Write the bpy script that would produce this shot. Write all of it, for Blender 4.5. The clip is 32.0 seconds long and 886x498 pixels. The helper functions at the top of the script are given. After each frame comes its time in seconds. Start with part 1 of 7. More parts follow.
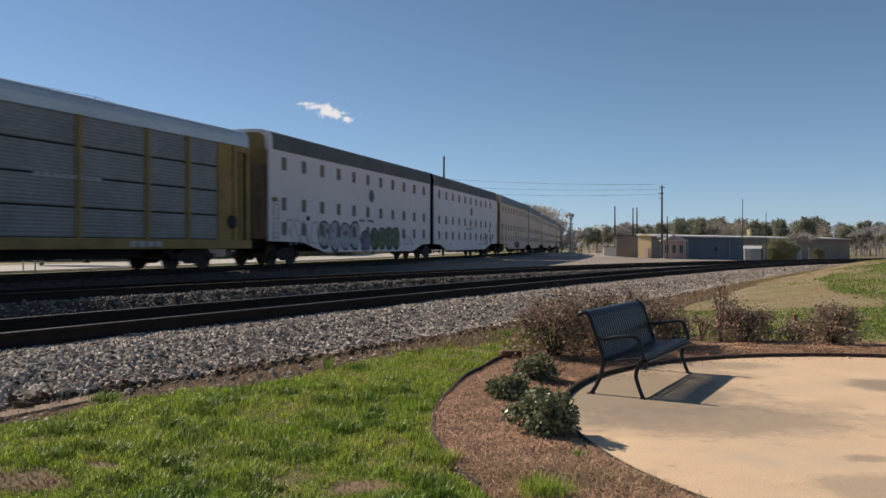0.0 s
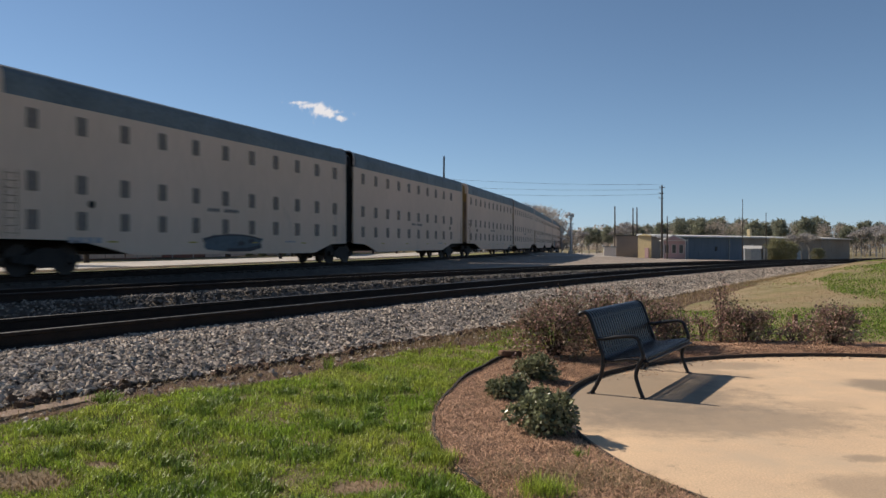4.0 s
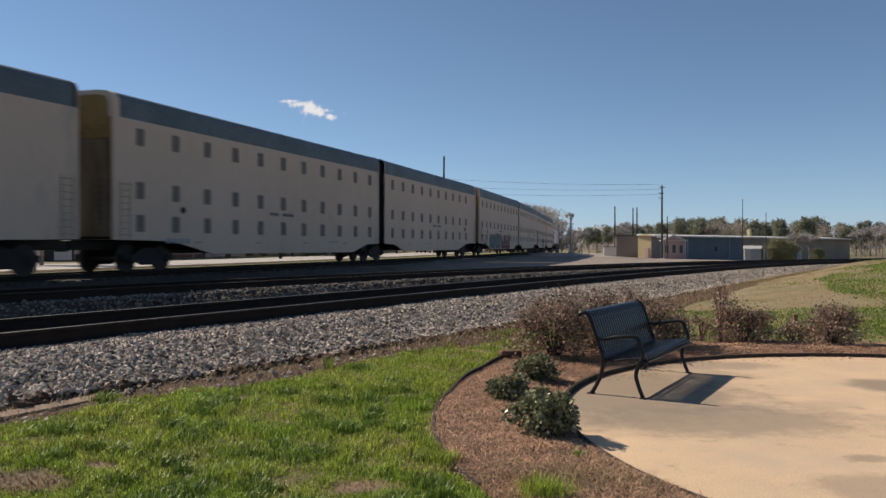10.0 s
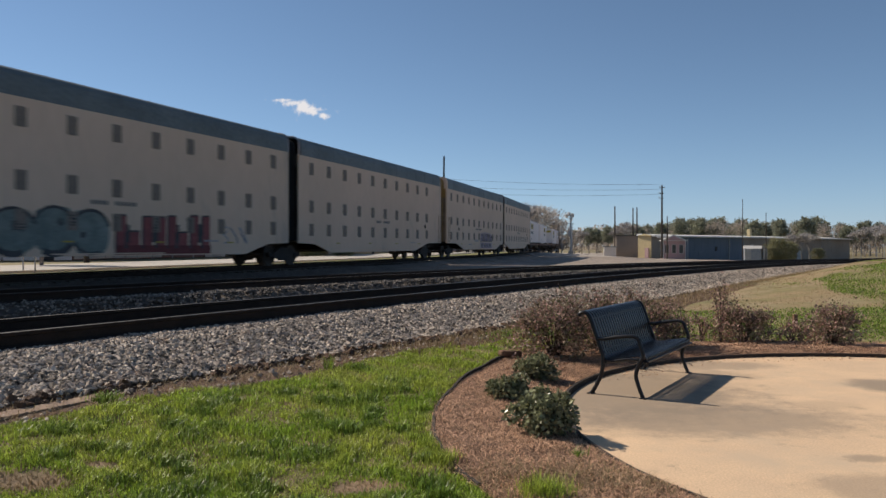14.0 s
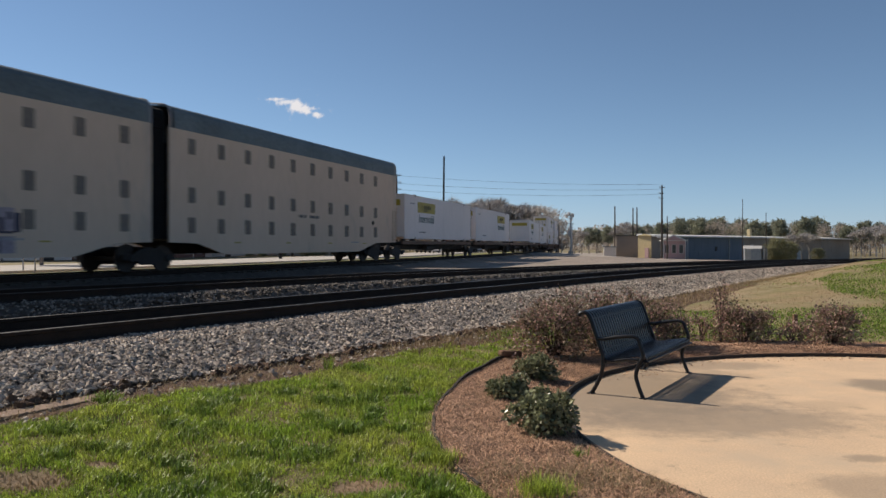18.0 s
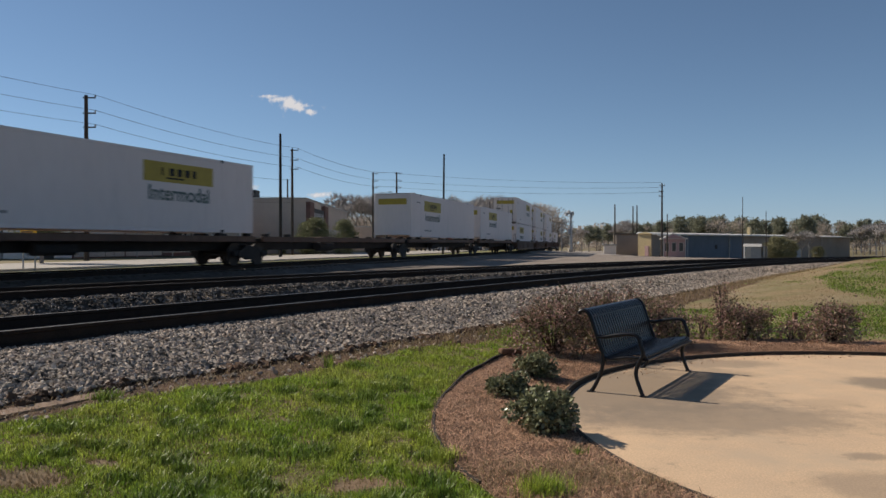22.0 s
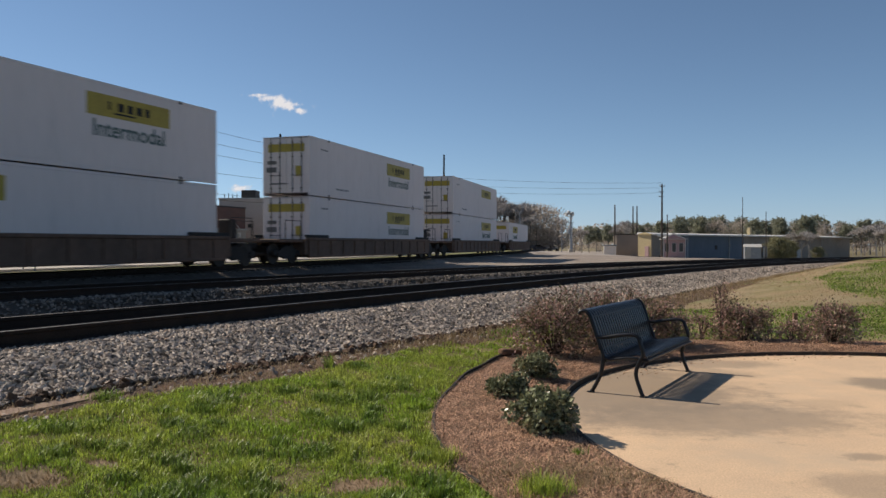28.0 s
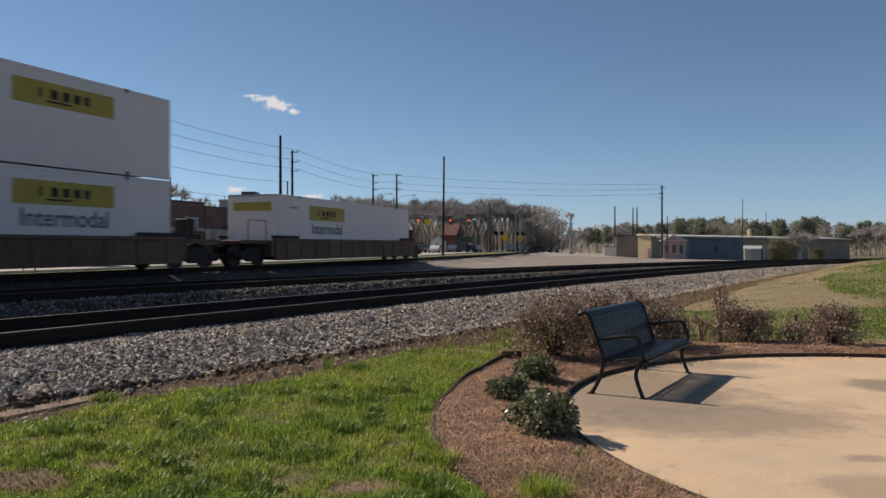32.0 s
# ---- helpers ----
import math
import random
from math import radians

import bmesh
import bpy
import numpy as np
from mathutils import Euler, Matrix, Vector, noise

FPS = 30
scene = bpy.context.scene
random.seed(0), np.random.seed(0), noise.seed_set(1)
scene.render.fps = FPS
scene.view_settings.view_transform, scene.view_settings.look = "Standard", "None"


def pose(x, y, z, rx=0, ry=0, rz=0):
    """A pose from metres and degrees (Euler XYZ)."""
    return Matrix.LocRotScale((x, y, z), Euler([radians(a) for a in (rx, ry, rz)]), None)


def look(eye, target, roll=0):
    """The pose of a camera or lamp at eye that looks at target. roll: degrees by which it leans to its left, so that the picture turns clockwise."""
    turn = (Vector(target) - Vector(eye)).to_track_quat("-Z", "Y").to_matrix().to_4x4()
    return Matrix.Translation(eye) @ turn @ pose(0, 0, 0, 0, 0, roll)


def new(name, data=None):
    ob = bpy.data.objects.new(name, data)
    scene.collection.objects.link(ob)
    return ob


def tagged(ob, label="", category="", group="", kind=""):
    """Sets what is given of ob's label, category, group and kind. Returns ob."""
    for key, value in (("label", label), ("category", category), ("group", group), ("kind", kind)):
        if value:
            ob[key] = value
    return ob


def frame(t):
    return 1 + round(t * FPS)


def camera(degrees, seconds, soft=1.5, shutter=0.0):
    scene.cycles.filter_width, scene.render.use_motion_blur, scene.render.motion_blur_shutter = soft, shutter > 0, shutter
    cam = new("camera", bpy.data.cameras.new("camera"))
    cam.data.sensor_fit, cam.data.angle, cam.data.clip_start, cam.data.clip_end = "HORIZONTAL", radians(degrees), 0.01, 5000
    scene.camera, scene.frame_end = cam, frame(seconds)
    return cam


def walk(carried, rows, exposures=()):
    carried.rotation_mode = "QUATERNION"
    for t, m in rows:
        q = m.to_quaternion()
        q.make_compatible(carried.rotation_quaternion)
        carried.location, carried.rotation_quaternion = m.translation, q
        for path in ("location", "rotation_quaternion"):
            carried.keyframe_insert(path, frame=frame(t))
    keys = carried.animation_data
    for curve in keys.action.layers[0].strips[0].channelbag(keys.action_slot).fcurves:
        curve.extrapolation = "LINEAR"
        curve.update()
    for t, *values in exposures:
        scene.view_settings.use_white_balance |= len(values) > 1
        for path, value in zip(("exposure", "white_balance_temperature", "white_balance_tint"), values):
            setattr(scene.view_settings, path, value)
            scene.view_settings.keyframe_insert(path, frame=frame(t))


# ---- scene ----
# ---- camera ----
CAM_H = 1.5
cam = camera(60.05, 32.0, soft=1.5, shutter=0.5)
TILT = [(0, 0.251), (20, 0.251), (20.5, 0.306), (21.5, 0.369), (23, 0.437), (24, 0.462), (25, 0.491), (25.5, 0.496),
        (26.5, 0.44), (27.5, 0.369), (28, 0.361), (28.5, 0.318), (29, 0.302), (29.5, 0.255), (30, 0.251), (32, 0.251)]
EXPOSURE = [(0, 0.20), (19, 0.20), (20, 0.09), (21, -0.02), (21.5, -0.02), (23, -0.02), (25.5, -0.02), (27.5, 0.14), (29.5, 0.18), (31, 0.18), (32, 0.05)]
walk(cam, [(t, pose(0, 0, CAM_H, 90 - a, 0, 0)) for t, a in TILT], [(t, e, 6550, 12) for t, e in EXPOSURE])

# ---- daylight ----
SUN_AZ, SUN_EL = radians(-62.0), radians(38.2)
SUN_DIR = Vector((math.sin(SUN_AZ) * math.cos(SUN_EL), math.cos(SUN_AZ) * math.cos(SUN_EL), math.sin(SUN_EL)))
world = bpy.data.worlds.new("daylight")
scene.world = world
world.use_nodes = True
wt = world.node_tree
sky = wt.nodes.new("ShaderNodeTexSky")
sky.sky_type = "NISHITA"
sky.sun_disc = False
sky.sun_elevation, sky.sun_rotation = SUN_EL, SUN_AZ
sky.air_density, sky.dust_density, sky.ozone_density = 0.95, 0.06, 4.9
wt.nodes["Background"].inputs["Strength"].default_value = 0.080
tint = wt.nodes.new("ShaderNodeMix")
tint.data_type, tint.blend_type = "RGBA", "MULTIPLY"
tint.inputs[0].default_value = 1.0
tint.inputs[7].default_value = (0.955, 0.975, 1.03, 1)
grey = wt.nodes.new("ShaderNodeRGBToBW")
haze = wt.nodes.new("ShaderNodeMix")
haze.data_type, haze.blend_type = "RGBA", "MULTIPLY"
haze.inputs[0].default_value = 1.0
haze.inputs[7].default_value = (0.60, 1.0, 1.42, 1)
veil = wt.nodes.new("ShaderNodeMix")
veil.data_type = "RGBA"
veil.inputs[0].default_value = 0.45
wt.links.new(sky.outputs["Color"], grey.inputs[0])
wt.links.new(grey.outputs[0], haze.inputs[6])
wt.links.new(sky.outputs["Color"], veil.inputs[6])
wt.links.new(haze.outputs[2], veil.inputs[7])
wt.links.new(veil.outputs[2], tint.inputs[6])
wt.links.new(tint.outputs[2], wt.nodes["Background"].inputs["Color"])
sun_data = bpy.data.lights.new("sun", "SUN")
sun_data.energy, sun_data.angle, sun_data.color = 4.8, radians(0.55), (1.0, 0.905, 0.765)
sun = new("sun", sun_data)
sun.matrix_world = look(SUN_DIR * 60, (0, 0, 0))


# ---- mesh helpers ----
class Build:
    """Collects vertices and faces for one mesh."""

    def __init__(self):
        self.v, self.f = [], []

    def add(self, verts, faces):
        k = len(self.v)
        self.v += [tuple(p) for p in verts]
        self.f += [tuple(i + k for i in q) for q in faces]
        return self

    def box(self, x0, x1, y0, y1, z0, z1, m=None):
        vs = [Vector((x, y, z)) for z in (z0, z1) for y in (y0, y1) for x in (x0, x1)]
        if m is not None:
            vs = [m @ p for p in vs]
        return self.add(vs, [(0, 2, 3, 1), (4, 5, 7, 6), (0, 1, 5, 4), (2, 6, 7, 3), (0, 4, 6, 2), (1, 3, 7, 5)])

    def cbox(self, x0, x1, y0, y1, z0, z1, c, m=None):
        """A box with all its long edges along x, y and z chamfered by c."""
        pts = []
        for sx, xx in ((1, x0), (-1, x1)):
            for sy, yy in ((1, y0), (-1, y1)):
                for sz, zz in ((1, z0), (-1, z1)):
                    pts += [(xx, yy + sy * c, zz + sz * c), (xx + sx * c, yy, zz + sz * c), (xx + sx * c, yy + sy * c, zz)]
        bm = bmesh.new()
        for q in pts:
            bm.verts.new(m @ Vector(q) if m is not None else q)
        bmesh.ops.convex_hull(bm, input=bm.verts)
        bmesh.ops.dissolve_limit(bm, angle_limit=0.01, verts=bm.verts, edges=bm.edges)
        bm.verts.index_update()
        self.add([v.co.copy() for v in bm.verts], [tuple(v.index for v in fc.verts) for fc in bm.faces])
        bm.free()
        return self

    def tube(self, pts, r, n=8, cap=True, closed=False):
        """A round bar along points; r is one radius or one for each point."""
        pts = [Vector(q) for q in pts]
        rs = r if isinstance(r, (list, tuple)) else [r] * len(pts)
        rings, ref = [], None
        for i, q in enumerate(pts):
            a, b = pts[max(0, i - 1)], pts[min(len(pts) - 1, i + 1)]
            if closed:
                a, b = pts[i - 1], pts[(i + 1) % len(pts)]
            d = (b - a).normalized()
            if ref is None:
                ref = Vector((0, 0, 1)) if abs(d.z) < 0.9 else Vector((1, 0, 0))
            u = (ref - d * ref.dot(d)).normalized()
            w = d.cross(u)
            ref = u
            rings.append([q + (u * math.cos(t) + w * math.sin(t)) * rs[i] for t in (2 * math.pi * j / n for j in range(n))])
        vs = [p for ring in rings for p in ring]
        fs = []
        m = len(rings)
        for i in range(m if closed else m - 1):
            for j in range(n):
                i2 = (i + 1) % m
                fs.append((i * n + j, i * n + (j + 1) % n, i2 * n + (j + 1) % n, i2 * n + j))
        if cap and not closed:
            fs.append(tuple(range(n - 1, -1, -1)))
            fs.append(tuple((m - 1) * n + j for j in range(n)))
        return self.add(vs, fs)

    def extrude(self, prof, x0, x1, m=None, cap=True):
        """A closed profile of (y, z) points carried along x."""
        n = len(prof)
        vs = [Vector((x, y, z)) for x in (x0, x1) for y, z in prof]
        if m is not None:
            vs = [m @ p for p in vs]
        fs = [(j, (j + 1) % n, n + (j + 1) % n, n + j) for j in range(n)]
        if cap:
            fs += [tuple(range(n - 1, -1, -1)), tuple(range(n, 2 * n))]
        return self.add(vs, fs)

    def mesh(self, name, mat, smooth=False, fix=True):
        me = bpy.data.meshes.new(name)
        me.from_pydata(self.v, [], self.f)
        if fix:
            bm = bmesh.new()
            bm.from_mesh(me)
            bmesh.ops.recalc_face_normals(bm, faces=bm.faces)
            bm.to_mesh(me)
            bm.free()
        for mt in mat if isinstance(mat, (list, tuple)) else [mat]:
            me.materials.append(mt)
        if smooth:
            me.polygons.foreach_set("use_smooth", [True] * len(me.polygons))
        me.update()
        return me


def part(name, b, mat, parent=None, label="", smooth=False, at=None, fix=True):
    """One mesh object, under a thing or under a part of it."""
    ob = new(name, b if isinstance(b, bpy.types.Mesh) else b.mesh(name, mat, smooth, fix))
    if parent is not None:
        ob.parent = parent
    if at is not None:
        ob.matrix_basis = at
    if label:
        ob["label"] = label
    return ob


def thing(name, at=None, label="", category="", group="", kind=""):
    ob = new(name)
    ob.empty_display_size = 0.2
    if at is not None:
        ob.matrix_basis = at
    return tagged(ob, label, category, group, kind)


def smoothstep(a, b, x):
    t = np.clip((np.asarray(x, float) - a) / (b - a), 0, 1)
    return t * t * (3 - 2 * t)


# ---- materials ----
def material(name, c1, c2=None, scale=5.0, rough=0.8, metal=0.0, bump=0.2, grain=60.0, c3=None, dirt=0.0, spec=0.4, coords="Object", vary=0.0, bump_dist=0.01, stretch=None, dark=0.3):
    """Two-scale procedural surface: broad patches of c1 and c2, fine grain, stains of c3, relief."""
    mt = bpy.data.materials.new(name)
    mt.use_nodes = True
    nt = mt.node_tree
    bs = nt.nodes["Principled BSDF"]
    bs.inputs["Metallic"].default_value = metal
    bs.inputs["Specular IOR Level"].default_value = spec
    tc = nt.nodes.new("ShaderNodeTexCoord")
    src = tc.outputs[coords]
    if stretch:
        mp = nt.nodes.new("ShaderNodeMapping")
        mp.inputs["Scale"].default_value = stretch
        nt.links.new(src, mp.inputs["Vector"])
        src = mp.outputs["Vector"]

    def nz(sc, detail=4.0, ro=0.6):
        n = nt.nodes.new("ShaderNodeTexNoise")
        n.inputs["Scale"].default_value, n.inputs["Detail"].default_value, n.inputs["Roughness"].default_value = sc, detail, ro
        nt.links.new(src, n.inputs["Vector"])
        return n.outputs["Fac"]

    def ramp(sock, a, b):
        r = nt.nodes.new("ShaderNodeMapRange")
        r.inputs["From Min"].default_value, r.inputs["From Max"].default_value = a, b
        nt.links.new(sock, r.inputs["Value"])
        return r.outputs["Result"]

    def mix(fac, a, b, mode="MIX"):
        m = nt.nodes.new("ShaderNodeMix")
        m.data_type, m.blend_type = "RGBA", mode
        for i, val in ((0, fac), (6, a), (7, b)):
            if isinstance(val, (int, float)):
                m.inputs[i].default_value = val
            elif isinstance(val, tuple):
                m.inputs[i].default_value = (*val, 1)
            else:
                nt.links.new(val, m.inputs[i])
        return m.outputs[2]

    c2 = c2 or tuple(min(1, v * 0.8) for v in c1)
    big = ramp(nz(scale), 0.36, 0.64)
    fine = nz(grain, 3.0)
    col = mix(big, c1, c2)
    col = mix(ramp(fine, 0.3, 0.7), col, mix(dark, col, (0.0, 0.0, 0.0)))
    if c3:
        col = mix(ramp(nz(scale * 0.45, 6.0, 0.7), 0.62 - dirt * 0.3, 0.72 - dirt * 0.1), col, c3)
    if vary:
        oi = nt.nodes.new("ShaderNodeObjectInfo")
        hs = nt.nodes.new("ShaderNodeHueSaturation")
        mr = nt.nodes.new("ShaderNodeMapRange")
        mr.inputs["To Min"].default_value, mr.inputs["To Max"].default_value = 1 - vary, 1 + vary
        nt.links.new(oi.outputs["Random"], mr.inputs["Value"])
        nt.links.new(mr.outputs["Result"], hs.inputs["Value"])
        nt.links.new(col, hs.inputs["Color"])
        col = hs.outputs["Color"]
    nt.links.new(col, bs.inputs["Base Color"])
    rr = nt.nodes.new("ShaderNodeMapRange")
    rr.inputs["To Min"].default_value, rr.inputs["To Max"].default_value = max(0.05, rough - 0.1), min(1, rough + 0.1)
    nt.links.new(fine, rr.inputs["Value"])
    nt.links.new(rr.outputs["Result"], bs.inputs["Roughness"])
    if bump:
        bp = nt.nodes.new("ShaderNodeBump")
        bp.inputs["Strength"].default_value, bp.inputs["Distance"].default_value = bump, bump_dist
        nt.links.new(fine, bp.inputs["Height"])
        nt.links.new(bp.outputs["Normal"], bs.inputs["Normal"])
    return mt


def island_vary(mt, low, high):
    """Lets each loose piece of a mesh take its own lightness."""
    nt = mt.node_tree
    bs = nt.nodes["Principled BSDF"]
    src = bs.inputs["Base Color"].links[0].from_socket
    ge = nt.nodes.new("ShaderNodeNewGeometry")
    mr = nt.nodes.new("ShaderNodeMapRange")
    mr.inputs["To Min"].default_value, mr.inputs["To Max"].default_value = low, high
    hs = nt.nodes.new("ShaderNodeHueSaturation")
    nt.links.new(ge.outputs["Random Per Island"], mr.inputs["Value"])
    nt.links.new(mr.outputs["Result"], hs.inputs["Value"])
    nt.links.new(src, hs.inputs["Color"])
    nt.links.new(hs.outputs["Color"], bs.inputs["Base Color"])
    return mt


M_GROUND = material("dry_turf", (0.26, 0.20, 0.105), (0.19, 0.165, 0.075), 0.35, 0.95, grain=8, bump=0.5, c3=(0.22, 0.17, 0.10), dirt=0.2)
M_LAWN = material("lawn_soil", (0.15, 0.115, 0.055), (0.30, 0.20, 0.12), 1.4, 0.95, grain=40, bump=0.8, c3=(0.22, 0.155, 0.09), dirt=0.15)
M_HILL = material("winter_turf", (0.35, 0.245, 0.135), (0.215, 0.19, 0.075), 0.8, 0.95, grain=14, bump=0.6, c3=(0.30, 0.23, 0.14), dirt=0.3)
M_DIRT = material("bare_soil", (0.21, 0.12, 0.07), (0.125, 0.075, 0.047), 4, 0.95, grain=60, bump=1.0, bump_dist=0.03, c3=(0.28, 0.19, 0.115), dirt=0.2, dark=0.5)
M_GRAVEL = material("gravel_bed", (0.21, 0.175, 0.14), (0.14, 0.115, 0.095), 0.5, 0.9, grain=45, bump=1.0, bump_dist=0.03, c3=(0.34, 0.29, 0.24), dirt=0.1, dark=0.65)
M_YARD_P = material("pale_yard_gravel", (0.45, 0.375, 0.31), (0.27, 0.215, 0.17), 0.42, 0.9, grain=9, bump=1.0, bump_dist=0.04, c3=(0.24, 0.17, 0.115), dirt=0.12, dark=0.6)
M_STONE = island_vary(material("ballast_stone", (0.53, 0.445, 0.36), (0.40, 0.325, 0.26), 5, 0.9, grain=80, bump=0.4, c3=(0.34, 0.23, 0.16), dirt=0.15), 0.18, 1.55)
# dirtier ballast, its colour also lowered to stand for the train's shadow
M_STONE_D = island_vary(material("grimy_shaded_stone", (0.29, 0.245, 0.20), (0.21, 0.175, 0.145), 5, 0.9, grain=80, bump=0.4, c3=(0.18, 0.13, 0.09), dirt=0.15), 0.25, 1.5)
M_RAIL = material("rail_steel", (0.040, 0.027, 0.02), (0.028, 0.02, 0.016), 4, 0.85, grain=60, bump=0.3, spec=0.2)
M_RAILTOP = material("rail_head_steel", (0.20, 0.185, 0.17), (0.13, 0.115, 0.10), 2, 0.5, 0.8, grain=40, bump=0.1)
M_TIE = material("creosoted_wood", (0.05, 0.04, 0.032), (0.09, 0.075, 0.06), 3, 0.9, grain=40, bump=0.6, vary=0.3)
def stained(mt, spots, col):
    """Ragged-rimmed patches (patio weather stains, the yard's shade-deepened cinders), each (x, y, reach in x, reach in
    y, strength).
    """
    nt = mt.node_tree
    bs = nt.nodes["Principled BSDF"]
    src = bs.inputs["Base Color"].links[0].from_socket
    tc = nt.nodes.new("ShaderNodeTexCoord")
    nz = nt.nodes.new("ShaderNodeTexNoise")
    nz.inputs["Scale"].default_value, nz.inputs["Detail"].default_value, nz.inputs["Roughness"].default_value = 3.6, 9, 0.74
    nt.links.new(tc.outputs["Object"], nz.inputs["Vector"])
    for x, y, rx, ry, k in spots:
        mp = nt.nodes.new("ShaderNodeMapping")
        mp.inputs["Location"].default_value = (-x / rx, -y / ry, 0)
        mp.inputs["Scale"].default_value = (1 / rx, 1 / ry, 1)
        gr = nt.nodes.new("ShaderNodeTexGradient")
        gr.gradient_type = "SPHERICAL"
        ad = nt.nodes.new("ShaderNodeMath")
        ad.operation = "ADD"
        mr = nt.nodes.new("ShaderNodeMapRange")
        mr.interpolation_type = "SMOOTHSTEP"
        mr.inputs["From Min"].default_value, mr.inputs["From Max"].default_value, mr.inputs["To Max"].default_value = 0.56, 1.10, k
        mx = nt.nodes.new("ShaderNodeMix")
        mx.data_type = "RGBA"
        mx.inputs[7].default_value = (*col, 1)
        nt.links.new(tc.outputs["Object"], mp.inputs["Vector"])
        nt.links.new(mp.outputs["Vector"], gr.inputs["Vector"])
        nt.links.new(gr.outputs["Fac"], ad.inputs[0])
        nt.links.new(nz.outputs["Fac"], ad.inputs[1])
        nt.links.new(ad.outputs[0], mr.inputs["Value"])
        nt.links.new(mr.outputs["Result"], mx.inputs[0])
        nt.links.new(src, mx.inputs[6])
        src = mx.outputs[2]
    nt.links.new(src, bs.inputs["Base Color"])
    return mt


# dark cinder ground on the left, colour deepened where the train's shadow lies
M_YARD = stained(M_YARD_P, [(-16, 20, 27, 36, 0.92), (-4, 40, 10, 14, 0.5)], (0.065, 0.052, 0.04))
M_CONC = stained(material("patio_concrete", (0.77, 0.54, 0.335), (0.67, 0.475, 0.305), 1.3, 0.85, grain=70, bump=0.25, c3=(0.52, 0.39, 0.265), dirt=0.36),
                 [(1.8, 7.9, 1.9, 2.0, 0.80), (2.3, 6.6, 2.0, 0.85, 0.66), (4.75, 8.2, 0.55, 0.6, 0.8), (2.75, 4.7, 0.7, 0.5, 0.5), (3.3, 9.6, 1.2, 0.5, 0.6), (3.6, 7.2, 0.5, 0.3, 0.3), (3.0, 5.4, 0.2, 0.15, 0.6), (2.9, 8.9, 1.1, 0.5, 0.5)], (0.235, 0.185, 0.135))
M_STREET = material("pale_concrete_road", (0.52, 0.47, 0.41), (0.45, 0.41, 0.36), 0.3, 0.9, grain=20, bump=0.2)
M_MULCH = material("pine_mulch", (0.27, 0.155, 0.095), (0.17, 0.095, 0.06), 5, 0.95, grain=70, bump=1.0, bump_dist=0.02, c3=(0.30, 0.20, 0.12), dirt=0.2)
M_BLACK = material("black_gloss_paint", (0.009, 0.010, 0.013), (0.012, 0.013, 0.017), 8, 0.38, grain=200, bump=0.05, spec=0.33)
M_RACK = material("rack_white_paint", (0.71, 0.53, 0.395), (0.66, 0.495, 0.365), 0.3, 0.75, grain=4, bump=0.05, c3=(0.39, 0.33, 0.275), dirt=0.03, dark=0.06, stretch=(1, 1, 0.35))
M_RACKW = material("rack_fresh_white", (0.80, 0.71, 0.68), (0.75, 0.67, 0.64), 0.3, 0.7, grain=4, bump=0.05, dark=0.06, stretch=(1, 1, 0.35))
M_ROOF = material("galvanised_roof", (0.175, 0.205, 0.21), (0.13, 0.155, 0.16), 0.6, 0.55, 0.15, grain=10, bump=0.1)
M_CONT = material("container_white", (0.78, 0.70, 0.665), (0.745, 0.67, 0.635), 0.3, 0.6, grain=4, bump=0.03, c3=(0.55, 0.51, 0.48), dirt=0.0, dark=0.06, stretch=(1, 1, 0.3))
M_YELLOW = material("yellow_panel", (0.50, 0.375, 0.05), (0.43, 0.32, 0.045), 2, 0.5, grain=30, bump=0.05)
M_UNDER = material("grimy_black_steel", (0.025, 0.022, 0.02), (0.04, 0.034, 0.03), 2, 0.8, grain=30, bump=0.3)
M_BROWN = material("brown_car_paint", (0.185, 0.105, 0.068), (0.125, 0.073, 0.048), 1, 0.7, grain=10, bump=0.2, stretch=(1, 1, 0.4))
M_WINDOW = material("vent_screen", (0.30, 0.245, 0.20), (0.23, 0.19, 0.16), 6, 0.8, grain=60, bump=0.4)


# ---- plan of the tracks (x to the right of the camera's axis, y ahead, z up from the patio) ----
RAIL_Z = 0.60
GAUGE = 0.7525


def curve_points(x, y, heading, pieces, step=0.5):
    """Stations along a line of (length, start curvature, end curvature) pieces; rows of s, x, y, heading."""
    rows, s, h = [], 0.0, radians(heading)
    rows.append((s, x, y, h))
    for length, ka, kb in pieces:
        n = max(1, int(round(length / step)))
        d = length / n
        for i in range(n):
            h2 = h - (ka + (kb - ka) * (i + 0.5) / n) * d
            x, y, s = x + math.sin((h + h2) / 2) * d, y + math.cos((h + h2) / 2) * d, s + d
            h = h2
            rows.append((s, x, y, h))
    return np.array(rows)


def shifted(rows, s0):
    rows = rows.copy()
    rows[:, 0] -= s0
    return rows


# main track: a gentle left bend, then straight into the distance
_h = radians(24.686)
_sx = 20.853 * -math.cos(_h) - 13.426 * math.sin(_h)
_sy = 20.853 * math.sin(_h) - 13.426 * math.cos(_h)
MAIN = shifted(curve_points(_sx - 420 * math.sin(_h), _sy - 420 * math.cos(_h), 24.686,
                            [(420, 0, 0), (116.4, 0.002, 0.002), (57, 0, 0), (60, 0.0012, 0.0012), (420, 0, 0)]), 433.426)


def siding(dist, heading, k0, k1, back, length):
    """A track that passes the camera at dist and bends away to the right."""
    h = radians(heading)
    x, y = -dist * math.cos(h), dist * math.sin(h)
    return shifted(curve_points(x - back * math.sin(h), y - back * math.cos(h), heading, [(back, 0, 0), (length, k0, k1)]), back)


